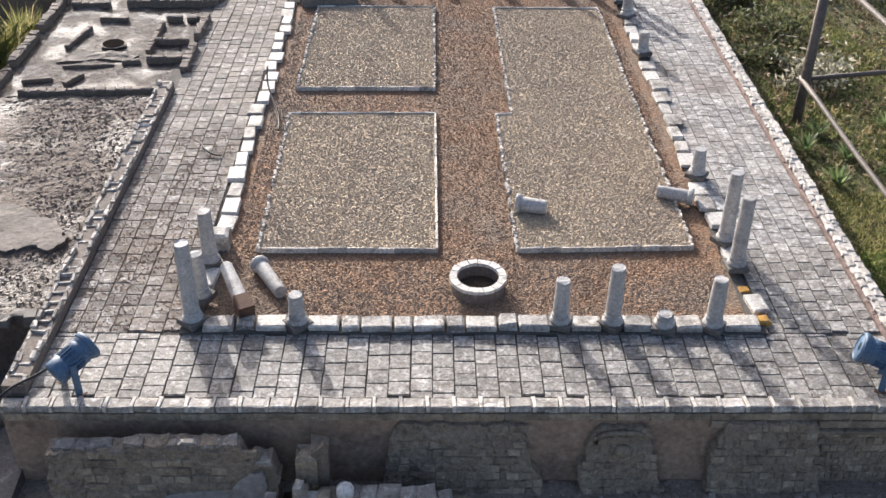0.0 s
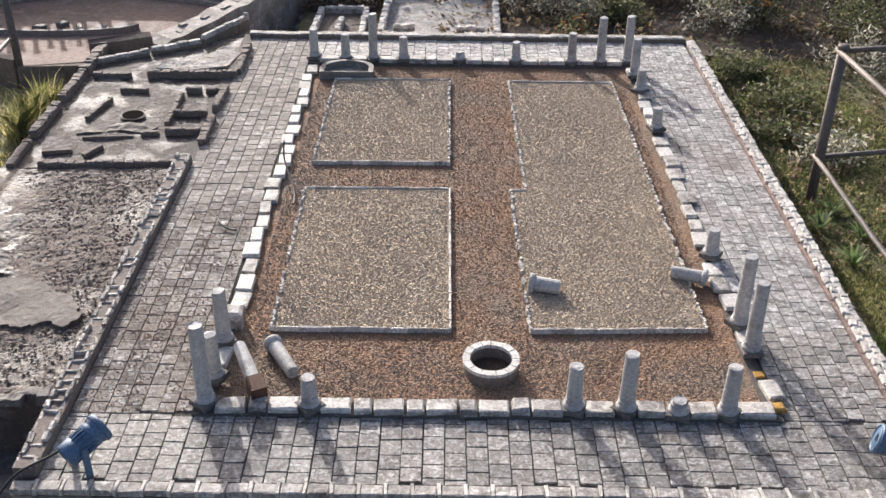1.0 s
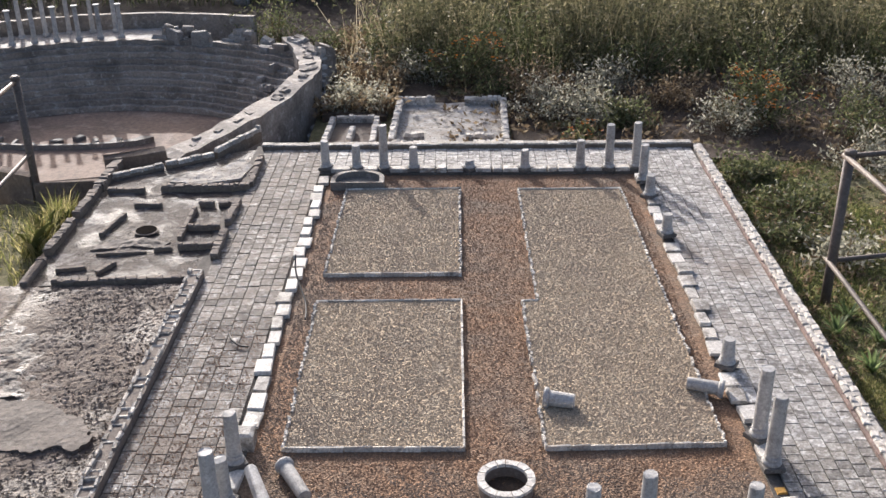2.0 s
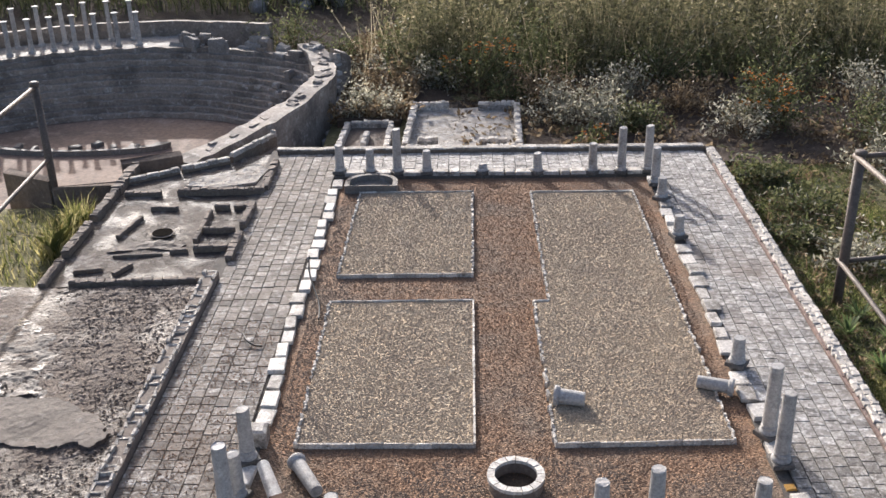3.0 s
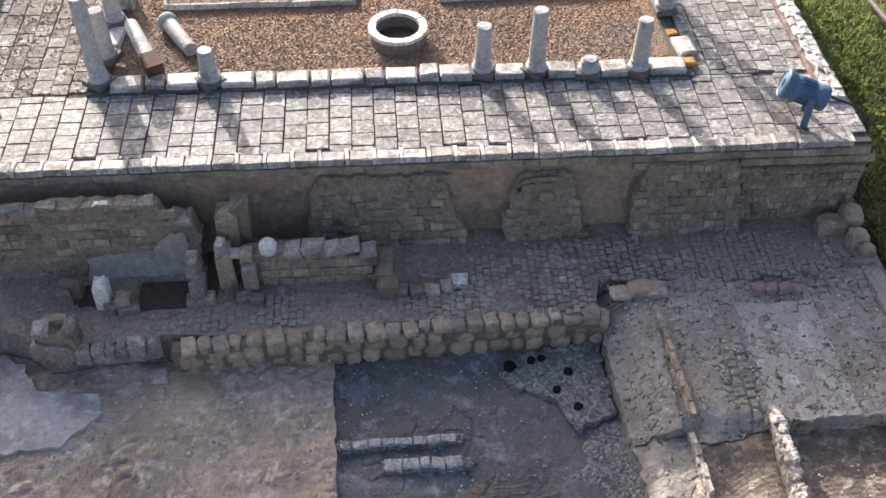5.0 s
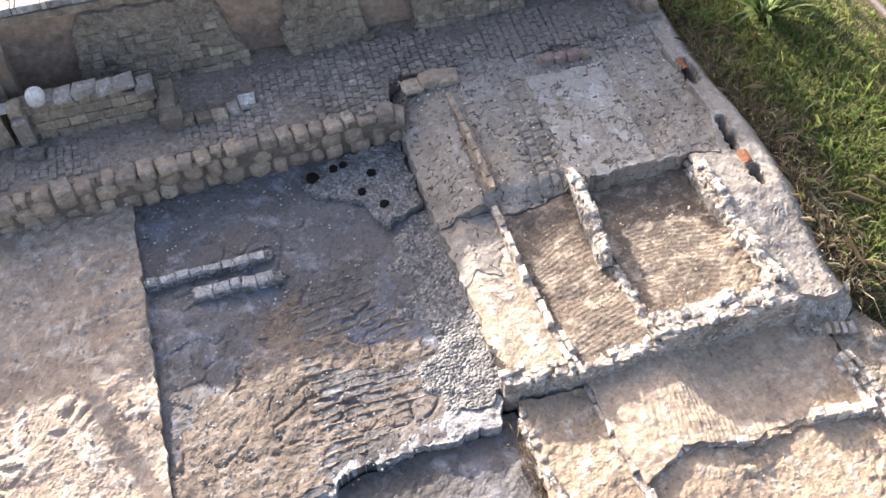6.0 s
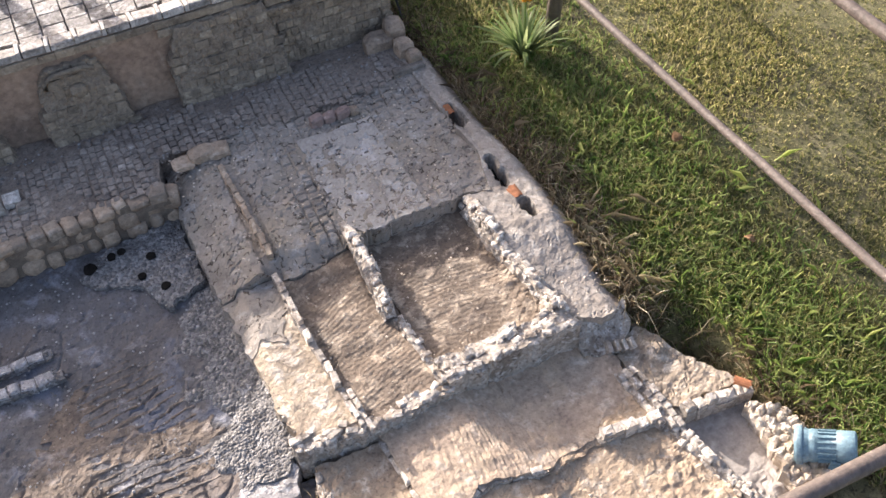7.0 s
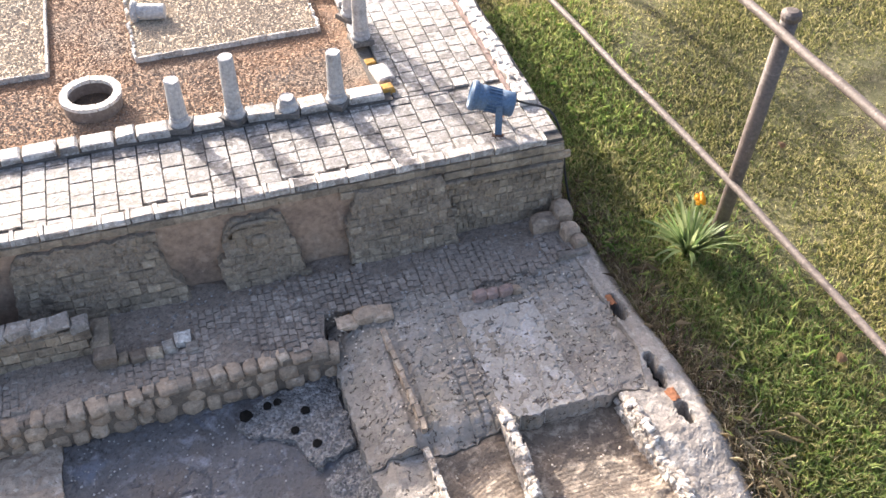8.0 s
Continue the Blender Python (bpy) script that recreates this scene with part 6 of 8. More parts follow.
crust_wall("thick broken wall of white rubble stones", [(0.836, -0.595), (0.838, -0.74), (0.832, -0.872)], 0.046, -0.316, -0.247, 0.017, 1.5, "rubble_wall")
crust_wall("low brown tail of a broken rubble wall", [(0.846, -0.875), (0.858, -0.98), (0.868, -1.07)], 0.026, -0.318, -0.296, 0.014, 0.9, "rubble_wall", "rim_plaster")
crust_wall("broken wall of white rubble stones beside the rim", [(1.130, -0.650), (1.142, -0.80), (1.158, -0.92), (1.172, -1.03)], 0.060, -0.320, -0.262, 0.018, 1.5, "rubble_wall")

# terrace with its two levels
def terrace(name, label, x0, x1, y_front, y_back, z0, z1, seed, cap):
    t = thing(name, label, "wall", "rubble walls of the lower ruins")

    def front(x, z):
        joint, own = courses(x, z, 0.030, 0.020, seed)
        return y_front(x) + (0.006 * joint - 0.004 * (own - 0.5)) * sstep(-0.4, 0.2, fbm(x, z, 12, seed + 1, 2)) - 0.005 * fbm(x, z, 35, seed + 2, 3)
    face_sheet("worn_face", t, along((0, x0), (1, x0)), along((0, x1), (1, x1)), z0, z1 - 0.004, front, y_front((x0 + x1) / 2) + 0.02, "crust", "eroded pale brick face", 0.004)
    mortar("crusted_top", [(x0, y_back(x0)), (x0, y_front(x0) - 0.003), ((x0 + x1) / 2, y_front((x0 + x1) / 2) - 0.003), (x1, y_front(x1) - 0.003), (x1, y_back(x1)), ((x0 + x1) / 2, y_back((x0 + x1) / 2))],
           lambda x, y: z1 - 0.002 + 0.006 * fbm(x, y, 30, seed + 3, 4), z0 + 0.01, "crust", "white crusted top", step=0.0042, rag=0.006, parent=t)
    for _ in range(cap):
        x = R.uniform(x0, x1)
        v = R.random() ** 2
        y = y_front(x) * (1 - v) + y_back(x) * v + 0.004
        s = R.uniform(0.009, 0.022)
        bm = bmesh.new()
        stone_into(bm, 0, 0, 0, s * 1.3, s * 0.8, s * R.uniform(0.35, 0.6), 0, 0.25, 0.2)
        ob = part("cap_stone", bm, "crust_piece", t)
        ob.matrix_basis = pose(x, y, z1 - 0.004 + 0.006 * float(fbm(np.array([x]), np.array([y]), 30, seed + 3, 4)[0]), R.uniform(-9, 9), R.uniform(-9, 9), R.uniform(-30, 30))


terrace("terrace_wall", "high terrace wall with a broad white crusted top", 0.872, 1.188, lambda x: -1.082 + 0.03 * (x - 0.872), lambda x: -1.022 + 0.02 * (x - 0.87), -0.41, -0.291, 81, 60)
terrace("terrace_wall", "low terrace edge with a thin pale crust", 0.684, 0.874, lambda x: -1.110 + 0.10 * (x - 0.684), lambda x: -1.070 + 0.05 * (x - 0.684), -0.41, -0.310, 85, 16)
terrace("terrace_wall", "low terrace edge with small white cap stones", 0.532, 0.686, lambda x: -1.094 - 0.10 * (x - 0.532), lambda x: -1.062 - 0.10 * (x - 0.532), -0.42, -0.306, 89, 34)


def ramp_top(x, y):
    d = sstep(-1.015, -1.125, y)
    return -0.313 - 0.064 * d + 0.005 * fbm(x, y, 24, 92, 4) + 0.002 * fbm(x, y, 80, 93, 3) - 0.004 * ticks(x, y, 30, 91, -0.05)


mortar("mortar_ramp", [(1.186, -1.03), (1.26, -1.068), (1.330, -1.040), (1.326, -1.085), (1.285, -1.118), (1.225, -1.124), (1.19, -1.110)], ramp_top, -0.6, "crust", "sloping grey mortar ramp at the end of the terrace", "floor", 0.0045, 0.005)
for k in range(4):
    bm = bmesh.new()
    stone_into(bm, 0, 0, 0, 0.011, 0.026, 0.026, 0, 0.25, 0.2)
    ob = link("brick_stub", bm, "crust_piece")
    ob.matrix_basis = pose(1.250 + 0.016 * k, -1.115 - 0.004 * k, -0.376, 24, 0, -12 + 5 * k)
    tagged(ob, "narrow upright brick stub standing on the mortar ramp", "brick", "upright brick stubs")


def lower_top(x, y):
    plate = sstep(0.0, 0.03, x - 0.93 + 0.55 * (y + 1.16) + 0.03 * fbm(x, y, 8, 94, 2))
    z = -0.377 + 0.035 * (1 - sstep(0.84, 1.03, x)) - 0.004 * plate + (1 - plate) * (0.003 * np.abs(fbm(x, y, 20, 95, 3)) + 1.3 * comb(x * 0.9 + y * 0.35, y * 0.25 - x * 0.9)) + 0.003 * fbm(x, y, 10, 96, 3)
    return z - 0.005 * ticks(x, y, 15, 97, -0.05) * plate


M["sandy"] = material("yellowish_sandy_mortar", (0.45, 0.345, 0.24), (0.29, 0.22, 0.16), (0.64, 0.56, 0.455), 90, 8, 0.92, 0.9, 0.0, 0.44, 0.57, depth=0.006, speck=0.5, fine_mix=0.6, soil=((0.33, 0.25, 0.18), 5.5, 0.47))
M["earth_pink"] = material("pinkish_mortar_plate", (0.455, 0.355, 0.262), (0.30, 0.235, 0.185), (0.60, 0.51, 0.41), 70, 6, 0.88, 0.8, 0.0, 0.44, 0.58, depth=0.006, speck=0.4, soil=((0.60, 0.46, 0.31), 7.0, 0.56))
mortar("lower_room_floor", [(0.700, -1.10), (0.88, -1.08), (1.19, -1.07), (1.262, -1.135), (1.248, -1.20), (1.262, -1.300), (1.12, -1.296), (1.05, -1.30), (0.975, -1.318), (0.835, -1.300), (0.735, -1.36), (0.712, -1.22)], lower_top, -0.62, "earth_pink", "tan mortar floor below the terrace wall, combed on one side and smooth on the other", "floor", 0.0042)


def south_top(x, y):
    d1, gap = cells(x + 0.01 * fbm(x, y, 20, 101, 2), y, 26, 99)
    return -0.391 + 0.032 * (1 - sstep(0.84, 1.03, x)) * sstep(-1.60, -1.32, y) + 0.004 * fbm(x, y, 9, 100, 4) + 0.004 * sstep(0.1, 0.4, gap) * sstep(-0.1, 0.4, fbm(x, y, 9, 102, 2)) + 0.0016 * fbm(x, y, 70, 103, 3)


mortar("lower_south_floor", [(0.55, -1.115), (0.695, -1.118), (0.722, -1.36), (0.835, -1.305), (0.975, -1.325), (1.05, -1.308), (1.12, -1.305), (1.262, -1.306), (1.305, -1.45), (1.45, -1.95), (0.55, -1.95)], south_top, -0.62, "sandy", "rough tan mortar floor with pale crust and stones", "floor", 0.0055)
mortar("corner_floor", [(1.262, -1.125), (1.30, -1.10), (1.345, -1.085), (1.40, -1.20), (1.475, -1.318), (1.31, -1.305), (1.27, -1.24)], lambda x, y: -0.384 + 0.003 * fbm(x, y, 14, 105, 3) + 0.0022 * fbm(x, y, 75, 106, 3) - 0.004 * ticks(x, y, 40, 107, -0.05) + 0.02 * sstep(0.05, 0.0, np.hypot(x - 1.345, y + 1.16)), -0.62, "sandy_pale", "pale crusted mortar corner beside the lawn", "floor", 0.0042, 0.008)
mortar("sunken_box_floor", [(1.305, -1.325), (1.49, -1.345), (1.475, -1.52), (1.345, -1.62), (1.32, -1.50)], lambda x, y: -0.430 + 0.003 * fbm(x, y, 12, 108, 3) + 0.012 * sstep(-1.44, -1.55, y) * np.abs(fbm(x, y, 30, 109, 3)), -0.62, "grey_plaster", "sunken smooth grey floor of a small room", "floor", 0.005)
block_row("thin wall of white blocks in the lower room", [(0.703, -1.115), (0.716, -1.24), (0.737, -1.40)], 0.020, -0.374, 0.030, 0.034, "crust_piece", "rubble_wall", 1, 0.08, 0.1, "crust")
crust_wall("broken edge wall of pale stones", [(0.556, -1.135), (0.560, -1.26), (0.59, -1.42)], 0.034, -0.385, -0.350, 0.016, 1.0, "rubble_wall")
block_row("low kerb of white stones at the edge of the lower room", [(0.79, -1.318), (0.86, -1.300), (0.905, -1.305)], 0.018, -0.364, 0.018, 0.036, "crust_piece", "rubble_wall", 1, 0.05, 0.1, "crust")
block_row("low kerb of white stones at the edge of the lower room", [(0.905, -1.305), (0.985, -1.318)], 0.018, -0.382, 0.020, 0.036, "crust_piece", "rubble_wall", 1, 0.05, 0.1, "crust")
block_row("low wall of white blocks across the lower room", [(1.112, -1.298), (1.256, -1.312)], 0.026, -0.402, 0.040, 0.030, "crust_piece", "rubble_wall", 1, 0.0, 0.06, "crust")
mortar("sand_edge", [(0.985, -1.300), (1.05, -1.285), (1.115, -1.282), (1.25, -1.235), (1.255, -1.300), (1.115, -1.312), (1.05, -1.318), (0.985, -1.332)], lambda x, y: -0.380 + 0.005 * fbm(x, y, 30, 111, 4), -0.45, "sandy", "ragged sandy edge of the lower room", "floor", 0.0045, 0.008)
block_row("ruined wall of small pale bricks beside the sunken room", [(1.252, -1.175), (1.262, -1.24), (1.272, -1.335)], 0.052, -0.395, 0.026, 0.022, "crust_piece", "rubble_wall", 3, 0.08, 0.06, "crust")
crust_wall("crumbled wall of pale stones beside the sunken room", [(1.275, -1.33), (1.30, -1.43), (1.34, -1.58), (1.38, -1.72)], 0.060, -0.425, -0.372, 0.017, 1.1, "rubble_wall")
block_row("low wall of white stones at the lawn corner", [(1.305, -1.316), (1.39, -1.322), (1.470, -1.330)], 0.028, -0.425, 0.050, 0.026, "crust_piece", "rubble_wall", 1, 0.05, 0.08, "crust")
mortar("rubble_mass", [(1.452, -1.365), (1.505, -1.385), (1.528, -1.47), (1.52, -1.56), (1.46, -1.61), (1.40, -1.60), (1.43, -1.52), (1.43, -1.44)], lambda x, y: -0.390 + 0.007 * fbm(x, y, 16, 113, 3) + 0.010 * sstep(0.05, 0.4, cells(x + 0.006 * fbm(x, y, 50, 115, 2), y, 42, 114)[1]) + 0.002 * fbm(x, y, 90, 116, 3), -0.62, "earth", "rough mass of pale yellowish stones beside the spotlight", "rubble", 0.0042, 0.010)


def loose(name, label, x, y, z, sx, sy, h, mat, rz=0.0, jit=0.15):
    bm = bmesh.new()
    lump = mat in ("boulder", "redbrick", "earth")
    if lump:
        boulder_into(bm, 0, 0, h * 0.42, sx * 0.52, sy * 0.52, h * 0.62, R, 0.13, 0.72, 2)
    else:
        stone_into(bm, 0, 0, 0, sx, sy, h, 0, jit * 1.5, 0.2)
    ob = link(name, bm, mat)
    ob.matrix_basis = pose(x, y, z, 0, 0, rz)
    return tagged(ob, label, "stone", "loose stones of the ruins")


# front-left masonry
M["block"] = material("weathered_grey_block", (0.27, 0.235, 0.198), (0.16, 0.137, 0.116), (0.40, 0.37, 0.335), 90, 12, 0.88, 0.9, 0.2, 0.44, 0.6, speck=0.4, depth=0.005)
M["block_pale"] = material("weathered_pale_block", (0.34, 0.308, 0.27), (0.19, 0.167, 0.143), (0.50, 0.475, 0.44), 90, 12, 0.88, 0.9, 0.25, 0.45, 0.58, speck=0.4, depth=0.005)
CAPS = stone_meshes("cap_stone", 6, "block_pale", 0.026, 0.014, 0.012, 0.3, 0.2)


def west_wall_top(x):
    return -0.052 + 0.012 * sstep(-0.95, -0.80, x) - 0.045 * sstep(-0.590, -0.575, x) - 0.06 * sstep(-0.512, -0.50, x) + 0.006 * fbm(x, x * 0, 40, 121, 3)


def build_west_front():
    t = thing("ruined_wall", "ruined coursed masonry wall with pale cap stones and a plastered niche", "wall", "ruined low walls")

    def front(x, z):
        joint, own = courses(x, z, 0.042, 0.026, 123)
        worn = sstep(-0.4, 0.2, fbm(x, z, 9, 124, 2) + 0.1)
        niche = sstep(-0.80, -0.775, x + 0.01 * fbm(x, z, 30, 125, 2)) * sstep(0.012, -0.012, z + 0.195 - 0.075 * sstep(-0.64, -0.545, x))
        return -0.112 + 0.035 * sstep(-0.27, -0.05, z) * 0.5 + (1 - niche) * ((0.006 * joint - 0.006 * (own - 0.5)) * worn - 0.004 * fbm(x, z, 30, 126, 4)) + 0.010 * niche - 0.02 * sstep(-0.98, -1.05, x)
    face_sheet("worn_face", t, along((0, -1.085), (1, -1.06)), along((0, -0.500), (1, -0.500)), -0.30, west_wall_top, front, -0.052, "brickback", "eroded coursed tan masonry", 0.0042, 0.006)

    def plaster(x, z):
        return -0.112 + 0.035 * sstep(-0.27, -0.05, z) * 0.5 - 0.016 * sstep(-0.20, -0.29, z) + 0.002 * fbm(x, z, 20, 127, 3)
    face_sheet("plaster_niche", t, along((0, -0.795), (0.6, -0.785), (0.7, -0.62), (1, -0.57)), along((0, -0.525), (1, -0.535)), -0.298, -0.125, plaster, -0.07, "grey_plaster", "smooth grey plaster apron", 0.006, 0.006)
    for j in range(9):
        x = -1.06
        while x < -0.55:
            l = R.uniform(0.026, 0.055)
            z = -0.275 + j * 0.026
            if noise.noise(Vector((x * 12, j * 0.8, 9.0))) > -0.12 and not (x > -0.82 and z < -0.16 + 0.06 * (x > -0.66)):
                place("brick", R.choice(BRICKS), t, x + l / 2, -0.106 + 0.02 * (j / 9), z, R.uniform(-0.04, 0.04), (l - 0.003) / 0.026, 1.6 * R.uniform(0.85, 1.1), 0.75 * R.uniform(0.8, 1.3), radians(90))
            x += l
    x = -1.05
    while x < -0.51:
        l = R.uniform(0.03, 0.06)
        if R.random() < 0.8:
            place("cap_stone", R.choice(CAPS), t, x + l / 2, -0.075 + R.uniform(-0.014, 0.006), -0.060 + 0.012 * (-0.9 < x < -0.6) - 0.045 * (x > -0.60), R.uniform(-0.2, 0.2), l / 0.027, 2.2 * R.uniform(0.7, 1.2), 1.2 * R.uniform(0.5, 1.5))
        x += l
    t = thing("ruined_wall", "low wall of tan ashlar with uneven blocks", "wall", "ruined low walls")

    def front_b(x, z):
        joint, own = courses(x, z, 0.034, 0.030, 133)
        return -0.166 + (0.005 * joint - 0.005 * (own - 0.5)) - 0.004 * fbm(x, z, 34, 136, 4)
    face_sheet("worn_face", t, along((0, -0.40), (1, -0.395)), along((0, -0.066), (1, -0.070)), -0.275, lambda x: -0.152 - 0.018 * sstep(-0.145, -0.13, x) + 0.003 * fbm(x, x * 0, 40, 137, 3), front_b, -0.12, "brickback", "eroded tan ashlar", 0.004, 0.004)
    for j in range(3):
        x = -0.35
        while x < -0.085:
            l = R.uniform(0.026, 0.046)
            place("brick", R.choice(BRICKS), t, x + l / 2, -0.161, -0.245 + j * 0.030, R.uniform(-0.03, 0.03), (l - 0.002) / 0.026, 1.9, 0.8, radians(90))
            x += l
    x = -0.345
    while x < -0.085:
        l = R.uniform(0.034, 0.058)
        place("cap_stone", R.choice(CAPS), t, x + l / 2, -0.145, -0.158 - 0.018 * (x > -0.15), R.uniform(-0.05, 0.05), l / 0.027, 3.0, 1.5 * R.uniform(0.8, 1.3))
        x += l
    bm = bmesh.new()
    lathe(bm, [(0.019, 0.0), (0.023, 0.004), (0.0225, 0.022), (0.019, 0.031), (0.010, 0.034)], 16, wob=0.03)
    ob = link("capstone", bm, "white_slab", smooth=True)
    ob.matrix_basis = pose(-0.328, -0.150, -0.150, 6, 4, 0)
    tagged(ob, "round white capstone on the low wall", "stone")
    for x, y, z, sx, sy, h, mat in ((-0.506, -0.195, -0.26, 0.036, 0.045, 0.075, "block"), (-0.508, -0.185, -0.19, 0.030, 0.040, 0.070, "block_pale"), (-0.505, -0.215, -0.26, 0.060, 0.040, 0.026, "block"), (-0.478, -0.214, -0.26, 0.024, 0.03, 0.03, "brick"),
                                    (-0.438, -0.150, -0.26, 0.042, 0.05, 0.125, "brick"), (-0.440, -0.155, -0.138, 0.020, 0.032, 0.035, "block_pale"), (-0.415, -0.160, -0.15, 0.052, 0.03, 0.014, "block_pale"), (-0.425, -0.085, -0.26, 0.055, 0.05, 0.19, "brick"), (-0.392, -0.075, -0.26, 0.04, 0.05, 0.215, "darkbrick"),
                                    (-0.376, -0.178, -0.26, 0.034, 0.042, 0.095, "block"), (-0.380, -0.160, -0.17, 0.030, 0.035, 0.035, "brick"), (-0.395, -0.216, -0.26, 0.034, 0.03, 0.028, "block_pale"), (-0.362, -0.220, -0.26, 0.034, 0.026, 0.024, "block"),
                                    (-0.043, -0.150, -0.26, 0.042, 0.09, 0.060, "brick"), (-0.038, -0.212, -0.26, 0.050, 0.045, 0.052, "darkbrick"), (0.0, -0.218, -0.26, 0.026, 0.03, 0.028, "brick"), (0.035, -0.222, -0.26, 0.034, 0.03, 0.030, "darkbrick"),
                                    (0.075, -0.220, -0.26, 0.036, 0.03, 0.026, "brick"), (0.110, -0.212, -0.26, 0.026, 0.028, 0.030, "block_pale"), (0.145, -0.192, -0.26, 0.040, 0.036, 0.028, "marble"), (0.165, -0.222, -0.26, 0.030, 0.034, 0.020, "block"),
                                    (-0.733, -0.210, -0.27, 0.034, 0.042, 0.100, "white_slab"), (-0.718, -0.232, -0.27, 0.028, 0.026, 0.045, "block"), (-0.685, -0.222, -0.27, 0.036, 0.036, 0.060, "brick"), (-0.672, -0.236, -0.27, 0.05, 0.026, 0.036, "block"),
                                    (-0.83, -0.195, -0.27, 0.036, 0.036, 0.062, "brick"), (-0.815, -0.18, -0.27, 0.05, 0.03, 0.070, "darkbrick"),
                                    (-0.825, -0.322, -0.275, 0.095, 0.055, 0.070, "brick"), (-0.855, -0.330, -0.206, 0.036, 0.045, 0.024, "block_pale"), (-0.790, -0.325, -0.206, 0.030, 0.045, 0.020, "block"), (-0.825, -0.302, -0.206, 0.05, 0.022, 0.020, "brick"), (-0.835, -0.352, -0.275, 0.10, 0.026, 0.045, "block"),
                                    (0.600, -0.240, -0.262, 0.070, 0.046, 0.026, "boulder"), (0.640, -0.245, -0.262, 0.055, 0.050, 0.020, "boulder"), (0.548, -0.246, -0.264, 0.055, 0.045, 0.014, "boulder"),
                                    (0.895, -0.262, -0.262, 0.036, 0.028, 0.030, "redbrick"), (0.930, -0.262, -0.262, 0.036, 0.026, 0.026, "redbrick"), (0.966, -0.264, -0.262, 0.040, 0.026, 0.028, "redbrick"), (0.995, -0.266, -0.262, 0.024, 0.024, 0.022, "boulder"), (0.892, -0.352, -0.260, 0.016, 0.016, 0.008, "darkstone"),
                                    (1.155, -0.055, -0.27, 0.085, 0.06, 0.055, "boulder"), (1.205, -0.045, -0.27, 0.055, 0.07, 0.080, "boulder"), (1.205, -0.115, -0.27, 0.050, 0.05, 0.060, "boulder"), (1.215, -0.155, -0.27, 0.040, 0.04, 0.050, "boulder"), (1.185, -0.185, -0.27, 0.09, 0.022, 0.030, "block"),
                                    (-0.600, -0.375, -0.365, 0.040, 0.050, 0.032, "block_pale"), (-0.595, -0.42, -0.362, 0.034, 0.05, 0.022, "boulder")):
        loose("stone_block", "weathered stone block standing among the ruins", x, y, z, sx, sy, h, mat, R.uniform(-8, 8), 0.10)
    stone_wall("kerb_row", "slanting row of pale kerb stones", [(-0.86, -0.352), (-0.73, -0.339), (-0.60, -0.325)], 0.026, -0.30, -0.254, 0.036, rubble_meshes("block_pale", 5), "block", 1, 1.0, 0.2, "kerb")


build_west_front()
# Thin dark plates on the pavement stand in for the shade inside pits.
for pts in (((-0.655, -0.150), (-0.527, -0.150), (-0.521, -0.235), (-0.655, -0.238)), ((-0.80, -0.150), (-0.750, -0.150), (-0.752, -0.215), (-0.80, -0.215)), ((-0.498, -0.05), (-0.468, -0.05), (-0.461, -0.205), (-0.488, -0.205))):
    bm = bmesh.new()
    low, top = [bm.verts.new((x, y, -0.262)) for x, y in pts], [bm.verts.new((x, y, -0.2475)) for x, y in pts]
    bm.faces.new(top)
    for k in range(4):
        bm.faces.new((low[k], top[k], top[(k + 1) % 4], low[(k + 1) % 4]))
    bmesh.ops.recalc_face_normals(bm, faces=bm.faces)
    tagged(link("sunken_pit", bm, "soil"), "flat dark plate standing for the shade in a pit between the ruined walls", "pit", "pits of the lower ruins")
mortar("plaster_patch", [(-1.5, -0.282), (-1.02, -0.288), (-0.94, -0.32), (-0.88, -0.41), (-0.74, -0.42), (-0.72, -0.48), (-0.80, -0.56), (-0.96, -0.58), (-1.2, -0.62), (-1.5, -0.60)], lambda x, y: -0.334 + 0.004 * fbm(x, y, 7, 141, 3), -0.42, "pale_plaster", "pale bluish plaster on the tan floor", "floor", 0.006, 0.006)


def debris(name, n, poly, z, size, mat, label, seed):
    xs, ys = [p[0] for p in poly], [p[1] for p in poly]
    return pebbles(name, n, (min(xs), min(ys), max(xs), max(ys)), z, size, mat, label, lambda x, y: inside_poly(x, y, poly), seed)


M["chip"] = material("stone_chip", (0.50, 0.43, 0.35), (0.30, 0.25, 0.20), (0.68, 0.63, 0.56), 160, 6, 0.9, 0.0, 0.5, island=True)
M["litter"] = material("brown_crumb_litter", (0.20, 0.16, 0.128), (0.11, 0.086, 0.069), (0.30, 0.26, 0.22), 160, 6, 0.9, 0.0, 0.7, island=True, spec=0.3)
M["grey_chip"] = material("grey_stone_chip", (0.30, 0.29, 0.28), (0.17, 0.16, 0.155), (0.55, 0.54, 0.53), 160, 6, 0.9, 0.0, 0.5, island=True)
debris("floor_chips", 420, [(0.52, -0.67), (1.30, -0.67), (1.33, -1.06), (0.52, -1.10)], -0.308, 0.003, "chip", "pale stone chips scattered over the room floors", 21)
debris("floor_chips", 420, [(1.0, -1.33), (1.28, -1.33), (1.45, -1.9), (0.75, -1.9)], -0.397, 0.0045, "chip", "pale stone chips scattered over the lower floor", 22)
debris("floor_chips", 880, [(-0.16, -0.33), (0.36, -0.36), (0.36, -1.15), (-0.15, -1.3)], -0.366, 0.0035, "grey_chip", "grey grit scattered over the blue floor", 23)
debris("floor_chips", 1430, [(-1.4, -0.36), (-0.18, -0.33), (-0.17, -1.8), (-1.4, -1.8)], -0.346, 0.0055, "chip", "stone chips scattered over the tan floor", 24)
